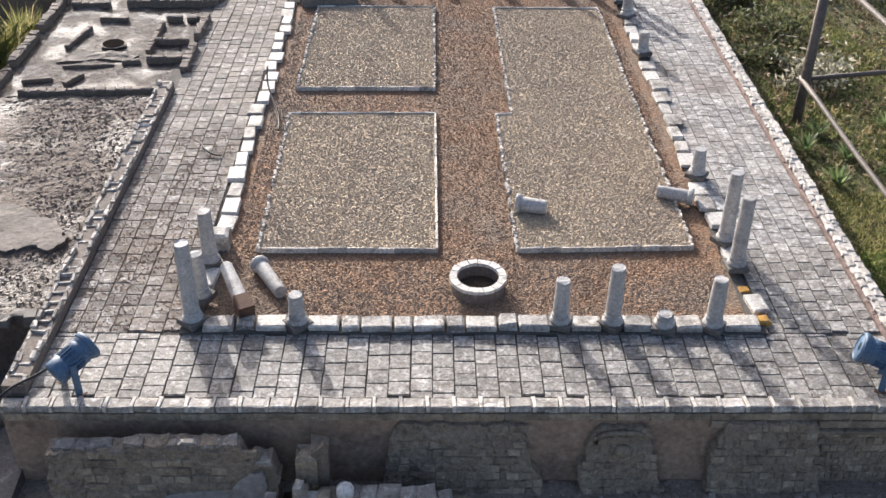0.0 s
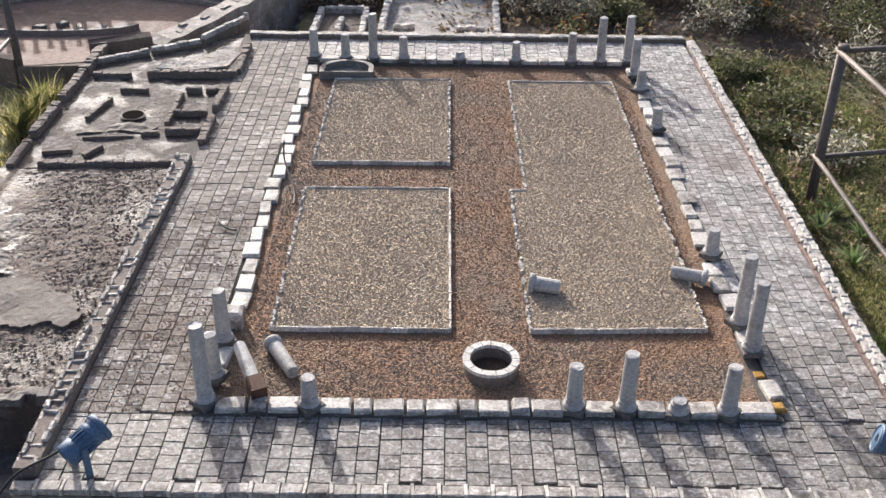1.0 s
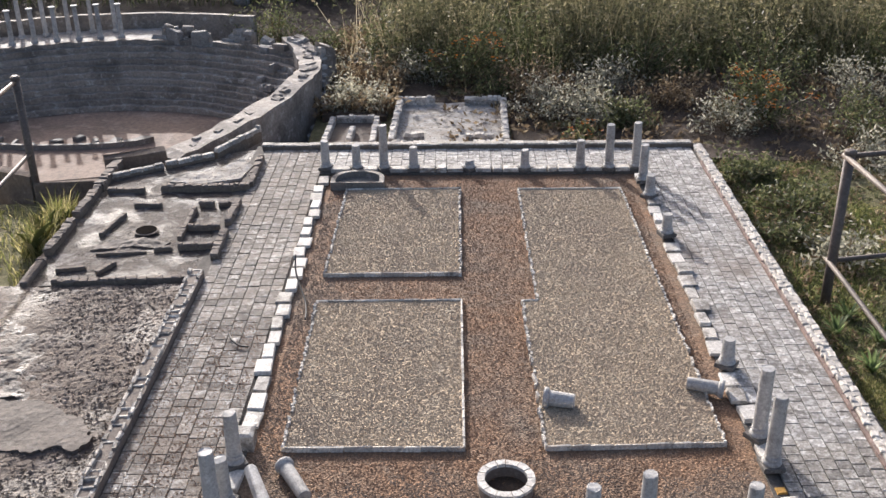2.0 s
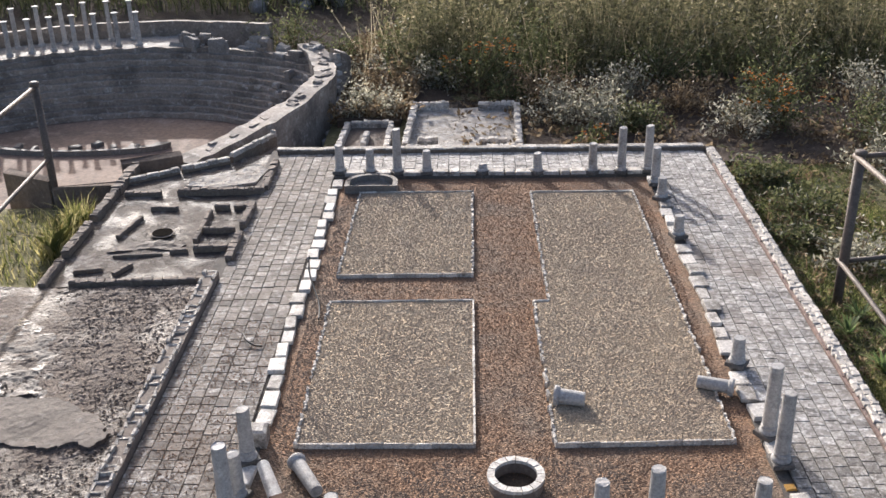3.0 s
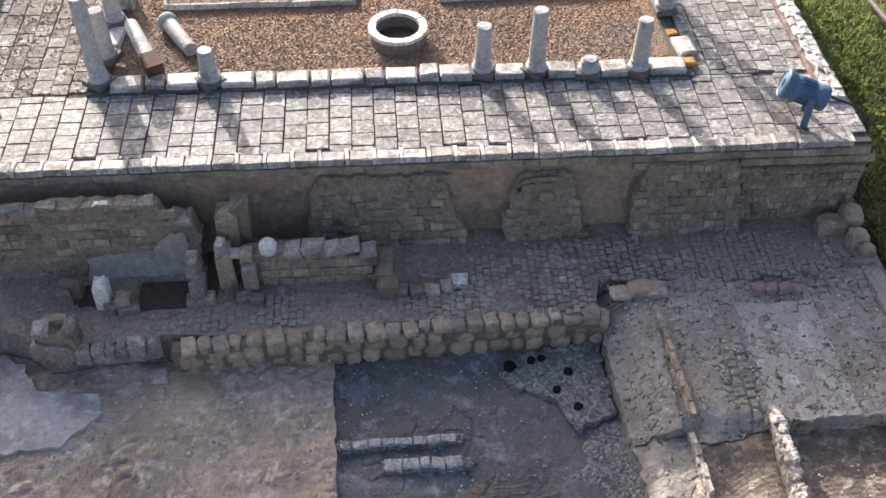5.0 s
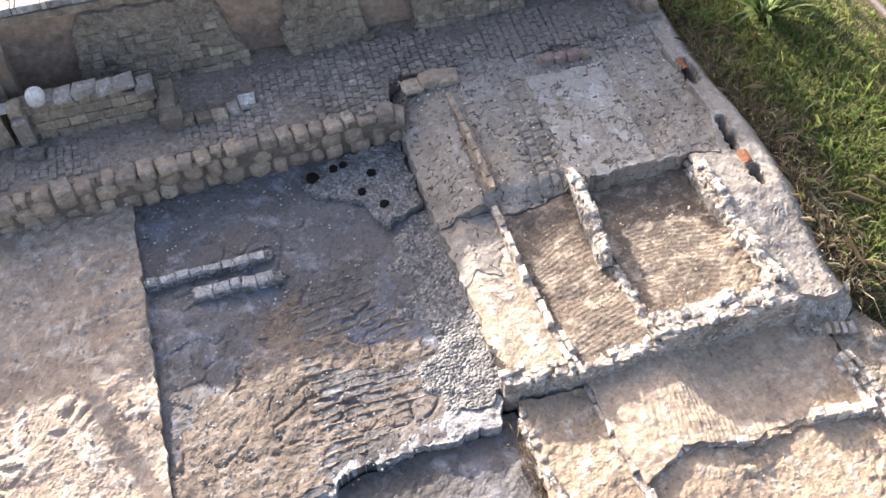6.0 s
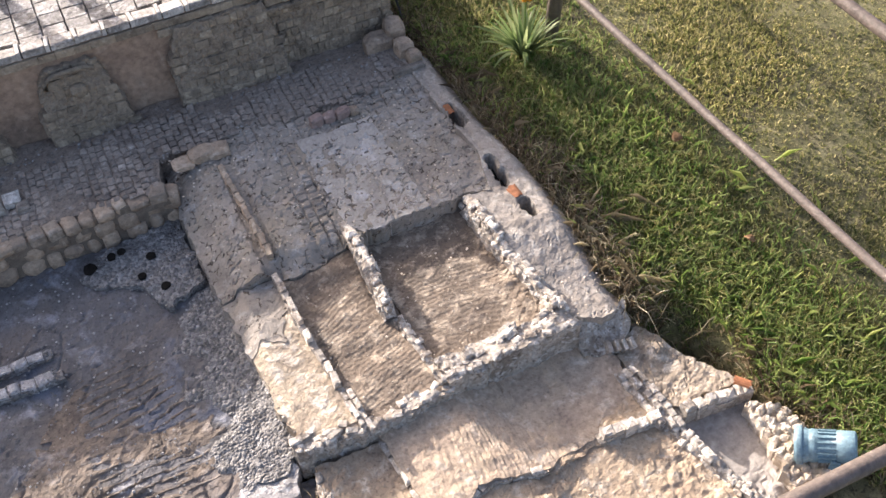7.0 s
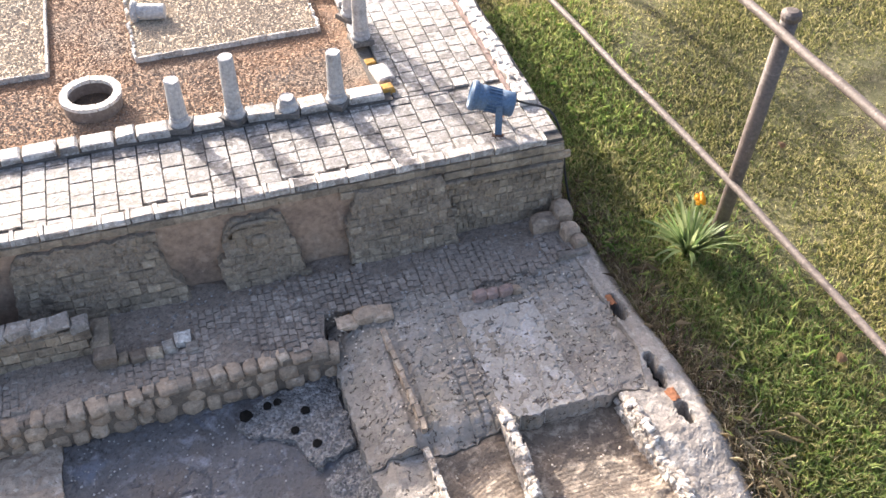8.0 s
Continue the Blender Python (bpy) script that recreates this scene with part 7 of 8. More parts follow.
debris("floor_chips", 715, [(0.51, -0.20), (1.18, -0.18), (1.18, -0.62), (0.52, -0.63)], -0.258, 0.0035, "chip", "small chips scattered over the mortar slab", 25)
debris("floor_chips", 2400, [(-1.75, 0.46), (-1.21, 0.40), (-1.21, 1.78), (-1.75, 1.78)], 0.001, 0.0058, "litter", "grit and chips strewn over the wet floor", 26)
debris("walk_grit", 5000, [(-1.13, 0.30), (-0.82, 0.30), (-0.82, 1.5), (-1.13, 1.5)], 0.002, 0.003, "pebble_brown", "brown grit strewn over the west paving", 27)
debris("pavement_chips", 900, [(-0.95, -0.04), (1.18, -0.04), (1.18, -0.19), (-0.5, -0.28), (-0.95, -0.28)], -0.256, 0.004, "grey_chip", "grey chips lying on the lower pavement", 28)
# ---- railings ----
def railing(label, posts, rails, r=0.020):
    """Upright pipes, each from its foot to its head, and thinner rails through lists of points."""
    t = thing("pipe_railing", label, "railing", "pipe railings")
    for foot, head in posts:
        bm = bmesh.new()
        tube(bm, [foot, head], r, 18)
        post = part("post", bm, "pipe", t, "", True)
        bm = bmesh.new()
        lathe(bm, [(r * 1.1, -0.014), (r * 1.2, -0.003), (r * 1.12, 0.004), (r * 0.7, 0.009)], 14, head[0], head[1])
        bmesh.ops.translate(bm, vec=(0, 0, head[2]), verts=bm.verts)
        part("cap", bm, "pipe", post)
    for rr, line in rails:
        bm = bmesh.new()
        pts = []
        for a, b in zip(line, line[1:]):
            pts += [tuple(a[i] + (b[i] - a[i]) * k / 6 + (0.002 * math.sin(k * 1.7) if i == 2 else 0) for i in range(3)) for k in range(6)]
        tube(bm, pts + [line[-1]], rr * r, 18)
        part("rail", bm, "pipe", t, "", True)
    return t


railing("brown painted pipe railing standing in the lawn", [((1.40, 1.88, -0.30), (1.40, 1.88, 0.515)), ((1.592, -0.215, -0.40), (1.592, -0.300, 0.477))],
        [(0.54, [(1.385, 1.90, 0.495), (1.548, -0.175, 0.452), (1.577, -0.688, 0.452), (1.66, -1.84, 0.45)]), (0.50, [(1.385, 1.90, 0.045), (1.465, 0.741, -0.035), (1.572, -0.215, -0.038), (1.622, -0.864, -0.038), (1.66, -1.84, 0.02)])])
railing("brown painted pipe railing across the visitors' side", [((1.66, -1.84, -0.5), (1.66, -1.84, 0.515))], [(0.54, [(1.66, -1.84, 0.495), (-2.6, -1.84, 0.495)]), (0.50, [(1.66, -1.84, 0.10), (-2.6, -1.84, 0.10)])])
railing("brown painted pipe railing running away over the lawn", [((3.4, 2.25, -0.38), (3.4, 2.25, 0.515))], [(0.54, [(3.4, 2.25, 0.495), (1.42, 1.89, 0.495)]), (0.50, [(3.4, 2.25, 0.045), (1.42, 1.89, 0.045)])])
railing("brown painted pipe railing on the theatre side", [((-2.29, 3.05, -0.38), (-2.29, 3.05, 0.50)), ((-2.15, 0.2, -0.38), (-2.15, 0.2, 0.50))], [(0.54, [(-2.29, 3.05, 0.48), (-2.15, 0.2, 0.48), (-2.05, -1.84, 0.48)]), (0.50, [(-2.29, 3.05, 0.10), (-2.15, 0.2, 0.10), (-2.05, -1.84, 0.10)])])


# ---- spotlights ----
def spotlight(x, y, z, yaw, tilt, pale, label, arm=0.055):
    t = thing("spotlight", label, "spotlight", "blue garden spotlights", at=(x, y, z), rz=yaw)
    mat = "blue_pale" if pale else "blue"
    turn = Matrix.Translation((0, 0, arm + 0.035)) @ Matrix.Rotation(radians(90 - tilt), 4, "Y")

    def put(name, bm, m, label="", smooth=True):
        bmesh.ops.transform(bm, matrix=turn, verts=bm.verts)
        return part(name, bm, m, t, label, smooth)
    bm = bmesh.new()
    lathe(bm, [(0.022, -0.068), (0.031, -0.066), (0.0335, -0.062), (0.0335, -0.030), (0.030, -0.027), (0.030, 0.004), (0.034, 0.010), (0.035, 0.020), (0.033, 0.023), (0.034, 0.027), (0.036, 0.030), (0.036, 0.052), (0.0335, 0.053), (0.033, 0.040)], 28)
    put("housing", bm, mat)
    bm = bmesh.new()
    lathe(bm, [(0.039, 0.036), (0.0405, 0.039), (0.0405, 0.047), (0.039, 0.050)], 24)
    put("front_ring", bm, mat)
    bm = bmesh.new()
    lathe(bm, [(0.032, 0.041), (0.026, 0.047), (0.012, 0.050)], 24)
    put("glass", bm, "glass_dark", "dark domed glass")
    for k in range(18):
        a = 6.28319 * k / 18
        bm = bmesh.new()
        box_into(bm, 0.029, -0.0012, -0.028, 0.0345, 0.0012, 0.008)
        bmesh.ops.rotate(bm, verts=bm.verts, matrix=Matrix.Rotation(a, 3, "Z"))
        put("fin", bm, mat, "", False)
    for s in (-1, 1):
        bm = bmesh.new()
        box_into(bm, -0.036, s * 0.0365 - 0.002, 0.0, -0.018, s * 0.0365 + 0.002, arm + 0.040)
        part("bracket_arm", bm, mat, t)
        bm = bmesh.new()
        box_into(bm, -0.042, s * 0.0365 - 0.004, -0.002, -0.010, s * 0.0365 + 0.012 * s, 0.003)
        bmesh.ops.recalc_face_normals(bm, faces=bm.faces)
        part("foot", bm, "rust" if not pale else mat, t)
    return t


M["glass_dark"] = plain("dark_lamp_glass", (0.03, 0.035, 0.04), 0.08)
M["blue_pale"] = material("pale_blue_enamel", (0.17, 0.27, 0.32), (0.10, 0.17, 0.21), (0.27, 0.37, 0.42), 160, 24, 0.4, 0.15, 0.0)
spotlight(-1.020, 0.095, 0.0, 48, 18, False, "blue finned spotlight on a two-legged bracket")
spotlight(1.036, 0.106, 0.0, 160, 14, False, "blue finned spotlight on a bracket at the platform corner")
spotlight(1.508, -1.525, -0.42, 141, -16, True, "pale blue finned spotlight beside the lawn", 0.03)


def cable(pts, label):
    bm = bmesh.new()
    fine = []
    for i in range(len(pts) - 1):
        p0, p1, p2, p3 = [Vector(pts[max(0, min(len(pts) - 1, i + k))]) for k in (-1, 0, 1, 2)]
        for k in range(6):
            u = k / 6
            fine.append(0.5 * ((2 * p1) + (p2 - p0) * u + (2 * p0 - 5 * p1 + 4 * p2 - p3) * u * u + (3 * p1 - p0 - 3 * p2 + p3) * u ** 3))
    fine.append(Vector(pts[-1]))
    tube(bm, fine, 0.0035, 7)
    tagged(link("cable", bm, "black", smooth=True), label, "cable", "lamp cables")


cable([(-1.05, 0.085, 0.085), (-1.11, 0.06, 0.06), (-1.19, 0.02, 0.03), (-1.25, -0.04, -0.04), (-1.36, -0.06, -0.17)], "black rubber cable drooping from the spotlight over the platform edge")
cable([(1.09, 0.10, 0.085), (1.14, 0.115, 0.05), (1.205, 0.09, 0.028), (1.235, 0.06, -0.05), (1.245, 0.04, -0.16), (1.26, 0.0, -0.28)], "black rubber cable hanging from the spotlight down the platform side")
cable([(-0.949, 1.385, 0.012), (-0.925, 1.33, 0.016), (-0.89, 1.30, 0.012), (-0.862, 1.298, 0.010)], "bent dark twig of wire lying on the paving")
cable([(-0.765, 1.86, 0.10), (-0.755, 1.78, 0.055), (-0.70, 1.62, 0.012), (-0.685, 1.50, 0.004)], "dark pipe coming down beside the court kerb")


# ---- plants ----
def strap_plant(x, y, n, l, label, flowers=0):
    t = thing("strap_leaf_plant", label, "plant", at=(x, y, ground_height(x, y)))
    verts, faces = [], []
    for _ in range(n):
        a, ll = R.uniform(0, 6.283), l * R.uniform(0.6, 1.2)
        w = R.uniform(0.004, 0.0065)
        c, s = math.cos(a), math.sin(a)
        out = R.uniform(0.35, 0.9)
        i = len(verts)
        for k in range(6):
            u = k / 5
            r, z = ll * out * u, ll * (u * 1.15 - 0.75 * out * u * u)
            ww = w * (1 - u ** 2.2)
            verts += [(c * r - s * ww, s * r + c * ww, z), (c * r + s * ww, s * r - c * ww, z + 0.002)]
        for k in range(5):
            faces.append((i + 2 * k, i + 2 * k + 1, i + 2 * k + 3, i + 2 * k + 2))
    raw("leaves", verts, faces, "strap", t)
    for f in range(flowers):
        bm = bmesh.new()
        fx, fy = R.uniform(-0.02, 0.02), R.uniform(-0.02, 0.02)
        tube(bm, [(0, 0, 0), (fx * 0.6, fy * 0.6, 0.13), (fx, fy, 0.215)], 0.0025, 6)
        st = part("stem", bm, "strap", t)
        for k in range(7):
            bm = bmesh.new()
            boulder_into(bm, fx + 0.009 * math.cos(k * 0.9), fy + 0.009 * math.sin(k * 0.9), 0.212 + 0.009 * (k % 2), 0.0065, 0.0065, 0.009)
            part("petal", bm, "petal", st, "yellow petal")


M["strap"] = leaf_mat("strap_leaf", (0.10, 0.17, 0.06), (0.22, 0.30, 0.13), (0.38, 0.44, 0.24))
strap_plant(1.490, -0.262, 90, 0.165, "clump of long strap leaves with yellow flowers in the lawn", 2)
for k, (x, y) in enumerate(((1.40, 1.35), (1.50, 1.55), (1.62, 1.42), (1.45, 1.75), (1.75, 1.8), (1.36, 1.62))):
    strap_plant(x, y, 34, 0.09, "low clump of strap leaves beside the platform")


def shrub(x, y, h, w, mat, n, label, leaf=0.014, flower=None, stems=14, base=None):
    z0 = (ground_height(x, y) if base is None else base)
    t = thing("shrub", label, "shrub", at=(x, y, z0))
    bm = bmesh.new()
    tips = []
    for _ in range(stems):
        a, r = R.uniform(0, 6.283), w * math.sqrt(R.random())
        tip = Vector((math.cos(a) * r, math.sin(a) * r, h * R.uniform(0.55, 1.0) * (1 - 0.35 * (r / w) ** 2)))
        tips.append(tip)
        tube(bm, [(0, 0, -0.02), (tip.x * 0.3 + R.uniform(-0.02, 0.02), tip.y * 0.3, tip.z * 0.45), tuple(tip)], 0.0035, 5)
    part("branchwork", bm, "dry", t)
    verts, faces = [], []
    for _ in range(n):
        tip = R.choice(tips)
        u = R.uniform(0.35, 1.08)
        p = Vector((tip.x * (0.25 + 0.75 * u), tip.y * (0.25 + 0.75 * u), tip.z * u)) + Vector([R.gauss(0, 0.13 * w + 0.008) for _ in range(3)])
        d = Vector([R.gauss(0, 1) for _ in range(3)]).normalized()
        e = d.cross(Vector([R.gauss(0, 1) for _ in range(3)])).normalized() * leaf * 0.4
        d = d * leaf * R.uniform(0.7, 1.4)
        i = len(verts)
        verts += [tuple(p - d), tuple(p + e), tuple(p + d), tuple(p - e)]
        faces.append((i, i + 1, i + 2, i + 3))
    raw("foliage", verts, faces, mat, t)
    if flower:
        verts, faces = [], []
        for _ in range(int(n * 0.05)):
            tip = R.choice(tips)
            c = tip + Vector((R.gauss(0, 0.03), R.gauss(0, 0.03), R.uniform(-0.02, 0.03)))
            for q in range(5):
                a = R.uniform(0, 6.28)
                i = len(verts)
                d = Vector((math.cos(a), math.sin(a), 0.5)) * 0.016
                e = Vector((-math.sin(a), math.cos(a), 0)) * 0.006
                verts += [tuple(c), tuple(c + d * 0.6 + e), tuple(c + d), tuple(c + d * 0.6 - e)]
                faces.append((i, i + 1, i + 2, i + 3))
        raw("blossom", verts, faces, flower, t)
    return t


shrub(0.72, 4.25, 0.26, 0.24, "silver", 1500, "silver-leaved shrub behind the platform")
shrub(0.95, 4.05, 0.20, 0.20, "leaf", 1200, "dark green shrub behind the platform")
shrub(0.62, 3.75, 0.15, 0.10, "leaf", 500, "small orange-flowered plant behind the platform", flower="petal_orange")
shrub(1.80, 4.15, 0.38, 0.32, "leaf", 2200, "rounded shrub with orange flowers", flower="petal_orange")
shrub(1.50, 4.0, 0.24, 0.22, "silver", 1200, "silver-leaved shrub with dry stems")
shrub(0.42, 4.30, 0.25, 0.22, "silver", 1100, "silver-leaved shrub by the small ruin")
shrub(-0.05, 4.95, 0.42, 0.30, "leaf", 1500, "shrub with dry orange blossom", flower="petal_orange")
shrub(0.40, 4.65, 0.30, 0.25, "dry", 900, "dry brown shrub in the weeds")
shrub(-0.75, 4.45, 0.25, 0.22, "silver", 900, "grey-leaved shrub beside the theatre wall")
shrub(2.3, 3.9, 0.25, 0.3, "leaf", 1300, "dark green shrub in the weeds")
shrub(2.1, 3.4, 0.16, 0.26, "silver", 900, "low grey-leaved shrub in the weeds")
shrub(1.45, 3.3, 0.10, 0.22, "leaf", 1100, "low leafy weeds beside the platform")
shrub(1.55, 2.8, 0.10, 0.22, "leaf", 900, "low leafy weeds beside the platform")
shrub(1.60, 2.25, 0.12, 0.20, "silver", 700, "low grey-leaved weeds beside the railing")
shrub(1.42, 2.45, 0.09, 0.16, "leaf", 700, "low leafy weeds beside the platform")


def tall_hedge(name, label, n, x0, x1, y0, y1, h, mat, seed, per=9, base=-0.2, leaf=1.0, thin=0.0):
    rr = random.Random(seed)
    verts, faces = [], []
    for _ in range(n):
        x, y = rr.uniform(x0, x1), rr.uniform(y0, y1)
        if thin and noise.noise(Vector((x * 2.1, y * 2.1, seed + 3.0))) < -0.05 and rr.random() < thin:
            continue
        hh = h * rr.uniform(0.65, 1.1) * (0.8 + 0.6 * noise.noise(Vector((x * 1.8, y * 1.8, seed))))
        lx, ly = rr.gauss(0, 0.22) * h, rr.gauss(0, 0.22) * h
        i = len(verts)
        w = 0.004
        verts += [(x - w, y, base), (x + w, y, base), (x + lx, y + ly, base + hh)]
        faces.append((i, i + 1, i + 2))
        for k in range(per):
            u = rr.uniform(0.12, 1.0)
            p = Vector((x + lx * u, y + ly * u, base + hh * u))
            d = Vector((rr.gauss(0, 1), rr.gauss(0, 1), rr.uniform(-0.2, 1.2))).normalized() * rr.uniform(0.025, 0.06) * leaf
            e = d.cross(Vector((rr.gauss(0, 1), rr.gauss(0, 1), 0.3))).normalized() * 0.010 * leaf
            i = len(verts)
            verts += [tuple(p), tuple(p + d * 0.5 + e), tuple(p + d), tuple(p + d * 0.5 - e)]
            faces.append((i, i + 1, i + 2, i + 3))
    return tagged(raw(name, verts, faces, mat), label, "hedge", kind="stuff")


tall_hedge("tall_hedge", "tall dense hedge of upright green and yellowing stems", 5600, -0.6, 5.0, 5.2, 7.4, 0.85, "hedge", 11, 15, -0.2, 0.85, 0.85)
tall_hedge("dry_hedge_stalks", "pale dry stalks standing in the hedge", 420, -0.9, 5.0, 5.05, 7.0, 0.62, "dry_pale", 18, 9, -0.2, 0.6, 0.7)
tall_hedge("dark_hedge_growth", "dark grey-green growth low in the hedge", 2600, -0.7, 5.0, 5.0, 7.0, 0.5, "leaf", 28, 10, -0.2, 0.7, 0.4)
slab_patch("soil_bed", [(0.22, 3.50), (3.4, 3.5), (3.6, 5.35), (-0.5, 5.35), (-0.5, 4.60), (0.22, 4.60)], lambda x, y: -0.135 + 0.03 * noise.noise(Vector((x * 3, y * 3, 0))), -0.4, "soil", "dark brown planted soil behind the platform", "soil", 0.06, 0.02, 9.0)
slab_patch("soil_bed", [(-0.95, 4.25), (-0.55, 4.25), (-0.55, 9.0), (-6.0, 9.0), (-6.0, 4.6)] + [(-2.44 + r * math.cos(radians(a)), 3.58 + r * math.sin(radians(a))) for a, r in ((150, 2.42), (130, 2.42), (110, 2.42), (90, 2.42), (72, 2.42), (60, 2.08), (50, 2.06))] + [(-1.0, 4.9)],
           lambda x, y: -0.12 + 0.04 * noise.noise(Vector((x * 3, y * 3, 0))), -0.4, "soil", "dark brown soil behind the theatre", "soil", 0.12, 0.02, 9.0)
for k, (x, y, h, w, m) in enumerate(((-0.82, 4.62, 0.16, 0.16, "silver"), (-0.62, 4.95, 0.24, 0.22, "dry"), (-0.85, 5.25, 0.22, 0.2, "silver"), (-0.35, 5.1, 0.26, 0.22, "silver"), (-1.1, 5.6, 0.3, 0.25, "leaf"),
                                     (-0.55, 5.55, 0.36, 0.3, "leaf"), (-1.5, 6.0, 0.4, 0.35, "leaf"), (0.85, 4.75, 0.3, 0.26, "silver"), (1.25, 4.55, 0.28, 0.24, "dry"), (1.15, 5.0, 0.4, 0.3, "leaf"),
                                     (1.95, 4.9, 0.42, 0.34, "leaf"), (2.6, 4.6, 0.36, 0.34, "silver"), (3.0, 4.9, 0.45, 0.36, "leaf"), (0.15, 4.75, 0.2, 0.18, "leaf"))):
    shrub(x, y, h, w, m, int(4200 * w), {"silver": "grey-leaved shrub among the weeds", "dry": "dry brown shrub among the weeds", "leaf": "dark green shrub among the weeds"}[m], base=-0.16)
tall_hedge("thicket_undergrowth", "dry undergrowth behind the theatre", 900, -1.0, -0.5, 4.3, 6.5, 0.16, "dry", 17, 6, -0.15)
tall_hedge("platform_weeds", "leafy green weeds between the platform and the railing", 850, 1.26, 2.7, 1.5, 3.5, 0.07, "leaf", 15, 6, -0.16, 0.45)
tall_hedge("dry_weeds", "dry brown stalks between the platform and the railing", 800, 1.22, 2.2, 1.3, 3.5, 0.06, "dry", 16, 6, -0.16, 0.5)
tall_hedge("far_thicket", "dark thicket beyond the theatre", 3200, -7.5, -0.4, 7.4, 10.0, 1.5, "leaf", 12)
tall_hedge("back_weeds", "dry weeds and undergrowth behind the platform", 1500, -0.2, 3.2, 3.55, 5.2, 0.14, "dry", 13, 6, -0.2)


def dry_tuft():
    rr = random.Random(23)
    verts, faces = [], []
    for _ in range(420):
        x, y = rr.gauss(0.54, 0.014), rr.uniform(-1.55, -1.16)
        a, l, b = rr.uniform(0, 6.28), rr.uniform(0.02, 0.06), rr.uniform(0, 3.14)
        dx, dy = 0.0007 * math.cos(b), 0.0007 * math.sin(b)
        tx, ty = math.cos(a) * l * 0.7, math.sin(a) * l * 0.7
        i = len(verts)
        verts += [(x - dx, y - dy, -0.40), (x + dx, y + dy, -0.40), (x + tx * 0.4 + dx, y + ty * 0.4 + dy, -0.40 + l * 0.6), (x + tx, y + ty, -0.40 + l * 0.75), (x + tx * 0.4 - dx, y + ty * 0.4 - dy, -0.40 + l * 0.6)]
        faces.append((i, i + 1, i + 2, i + 3, i + 4))
    tagged(raw("dry_tuft", verts, faces, "dry"), "thin dry brown weeds in the gap between the floors", "weeds", kind="stuff")


dry_tuft()


def west_lawn(r):
    return r.uniform(-3.6, -1.93), r.uniform(1.0, 2.9), 1.0


blades("west_grass", 5000, west_lawn, 0.05, 0.003, "grass", "bright green grass outside the west wall", "grass", 0.9, 9)

def reeds(r):
    return r.uniform(-2.12, -1.93), r.uniform(2.35, 2.8), r.uniform(0.5, 1.2)


blades("west_reeds", 800, reeds, 0.17, 0.0035, "grass", "bright green tall grass outside the room wall", "grass", 0.8, 19)

def far_rocks():
    for k in range(26):
        x, y = -2.1 + 0.8 * R.random(), 7.5 + 0.8 * R.random()
        r = R.uniform(0.045, 0.10)
        bm = bmesh.new()
        boulder_into(bm, 0, 0, r * 0.45, r, r * R.uniform(0.7, 1.0), r * R.uniform(0.6, 0.85), R, 0.12, 0.8, 2)
        ob = link("rock", bm, "theatre_mid", smooth=True)
        ob.matrix_basis = pose(x, y, -0.12 + 0.05 * (k % 3), 0, 0, R.uniform(0, 180))
        tagged(ob, "rounded pale grey rock piled beyond the theatre", "rock", "rock pile beyond the theatre")


# ---- small ruin behind the platform ----
for a, b, h in (((-1.86, 2.95), (-1.63, 3.09), 0.055), ((-1.62, 3.10), (-1.40, 3.24), 0.06), ((-1.39, 3.25), (-1.22, 3.60), 0.075)):
    low_wall("low slanting wall with a pale plastered top beside the theatre", a, b, 0.028, h, -0.03, "darkbrick", (0.05, 0.1), 0.15, cap="coping")
slab_patch("back_ruin_floor", [(-0.50, 3.62), (0.20, 3.62), (0.21, 4.52), (-0.50, 4.54)], -0.12, -0.4, "slab_pale", "pale grey floor of a small ruined building", "floor", 0.04, 0.012, 9.0)
slab_patch("back_small_floor", [(-0.90, 3.62), (-0.58, 3.62), (-0.58, 4.20), (-0.90, 4.20)], -0.13, -0.4, "wet", "dark floor of a small ruined room", "floor", 0.04, 0.01, 9.0)
for a, b in (((-0.48, 3.66), (-0.29, 3.66)), ((-0.02, 3.66), (0.19, 3.66)), ((-0.49, 3.70), (-0.47, 4.50)), ((0.17, 3.70), (0.185, 4.48)), ((-0.45, 4.50), (-0.25, 4.50)), ((-0.06, 4.49), (0.17, 4.48)),
             ((-0.06, 3.78), (0.10, 3.78)), ((-0.42, 3.80), (-0.30, 3.80))):
    low_wall("low wall of pale dry stone behind the platform", a, b, 0.035, 0.05, -0.12, "coping", (0.02, 0.05), 0.35, cap="kerb_piece")
for a, b in (((-0.88, 3.66), (-0.60, 3.66)), ((-0.88, 3.70), (-0.87, 4.17)), ((-0.60, 3.70), (-0.60, 4.17)), ((-0.85, 4.18), (-0.62, 4.18)), ((-0.74, 3.75), (-0.735, 4.0))):
    low_wall("low wall of pale dry stone behind the platform", a, b, 0.03, 0.045, -0.13, "coping", (0.02, 0.05), 0.35, cap="kerb_piece")


# ---- model theatre ----
def arc_block(bm, cx, cy, r0, r1, z0, z1, a0, a1, m, wob=0.0):
    """A curved block between two radii."""
    prev = None
    for k in range(m + 1):
        a = a0 + (a1 - a0) * k / m
        w = R.uniform(-wob, wob)
        q = [bm.verts.new((cx + r * math.cos(a), cy + r * math.sin(a), z)) for r, z in ((r0 + w, z0), (r0 + w, z1 + w), (r1, z1 + w), (r1, z0))]
        if prev:
            for i in range(4):
                bm.faces.new((prev[i], q[i], q[(i + 1) % 4], prev[(i + 1) % 4]))
        else:
            bm.faces.new(q)
        prev = q
    bm.faces.new(prev[::-1])
    bmesh.ops.recalc_face_normals(bm, faces=bm.faces)


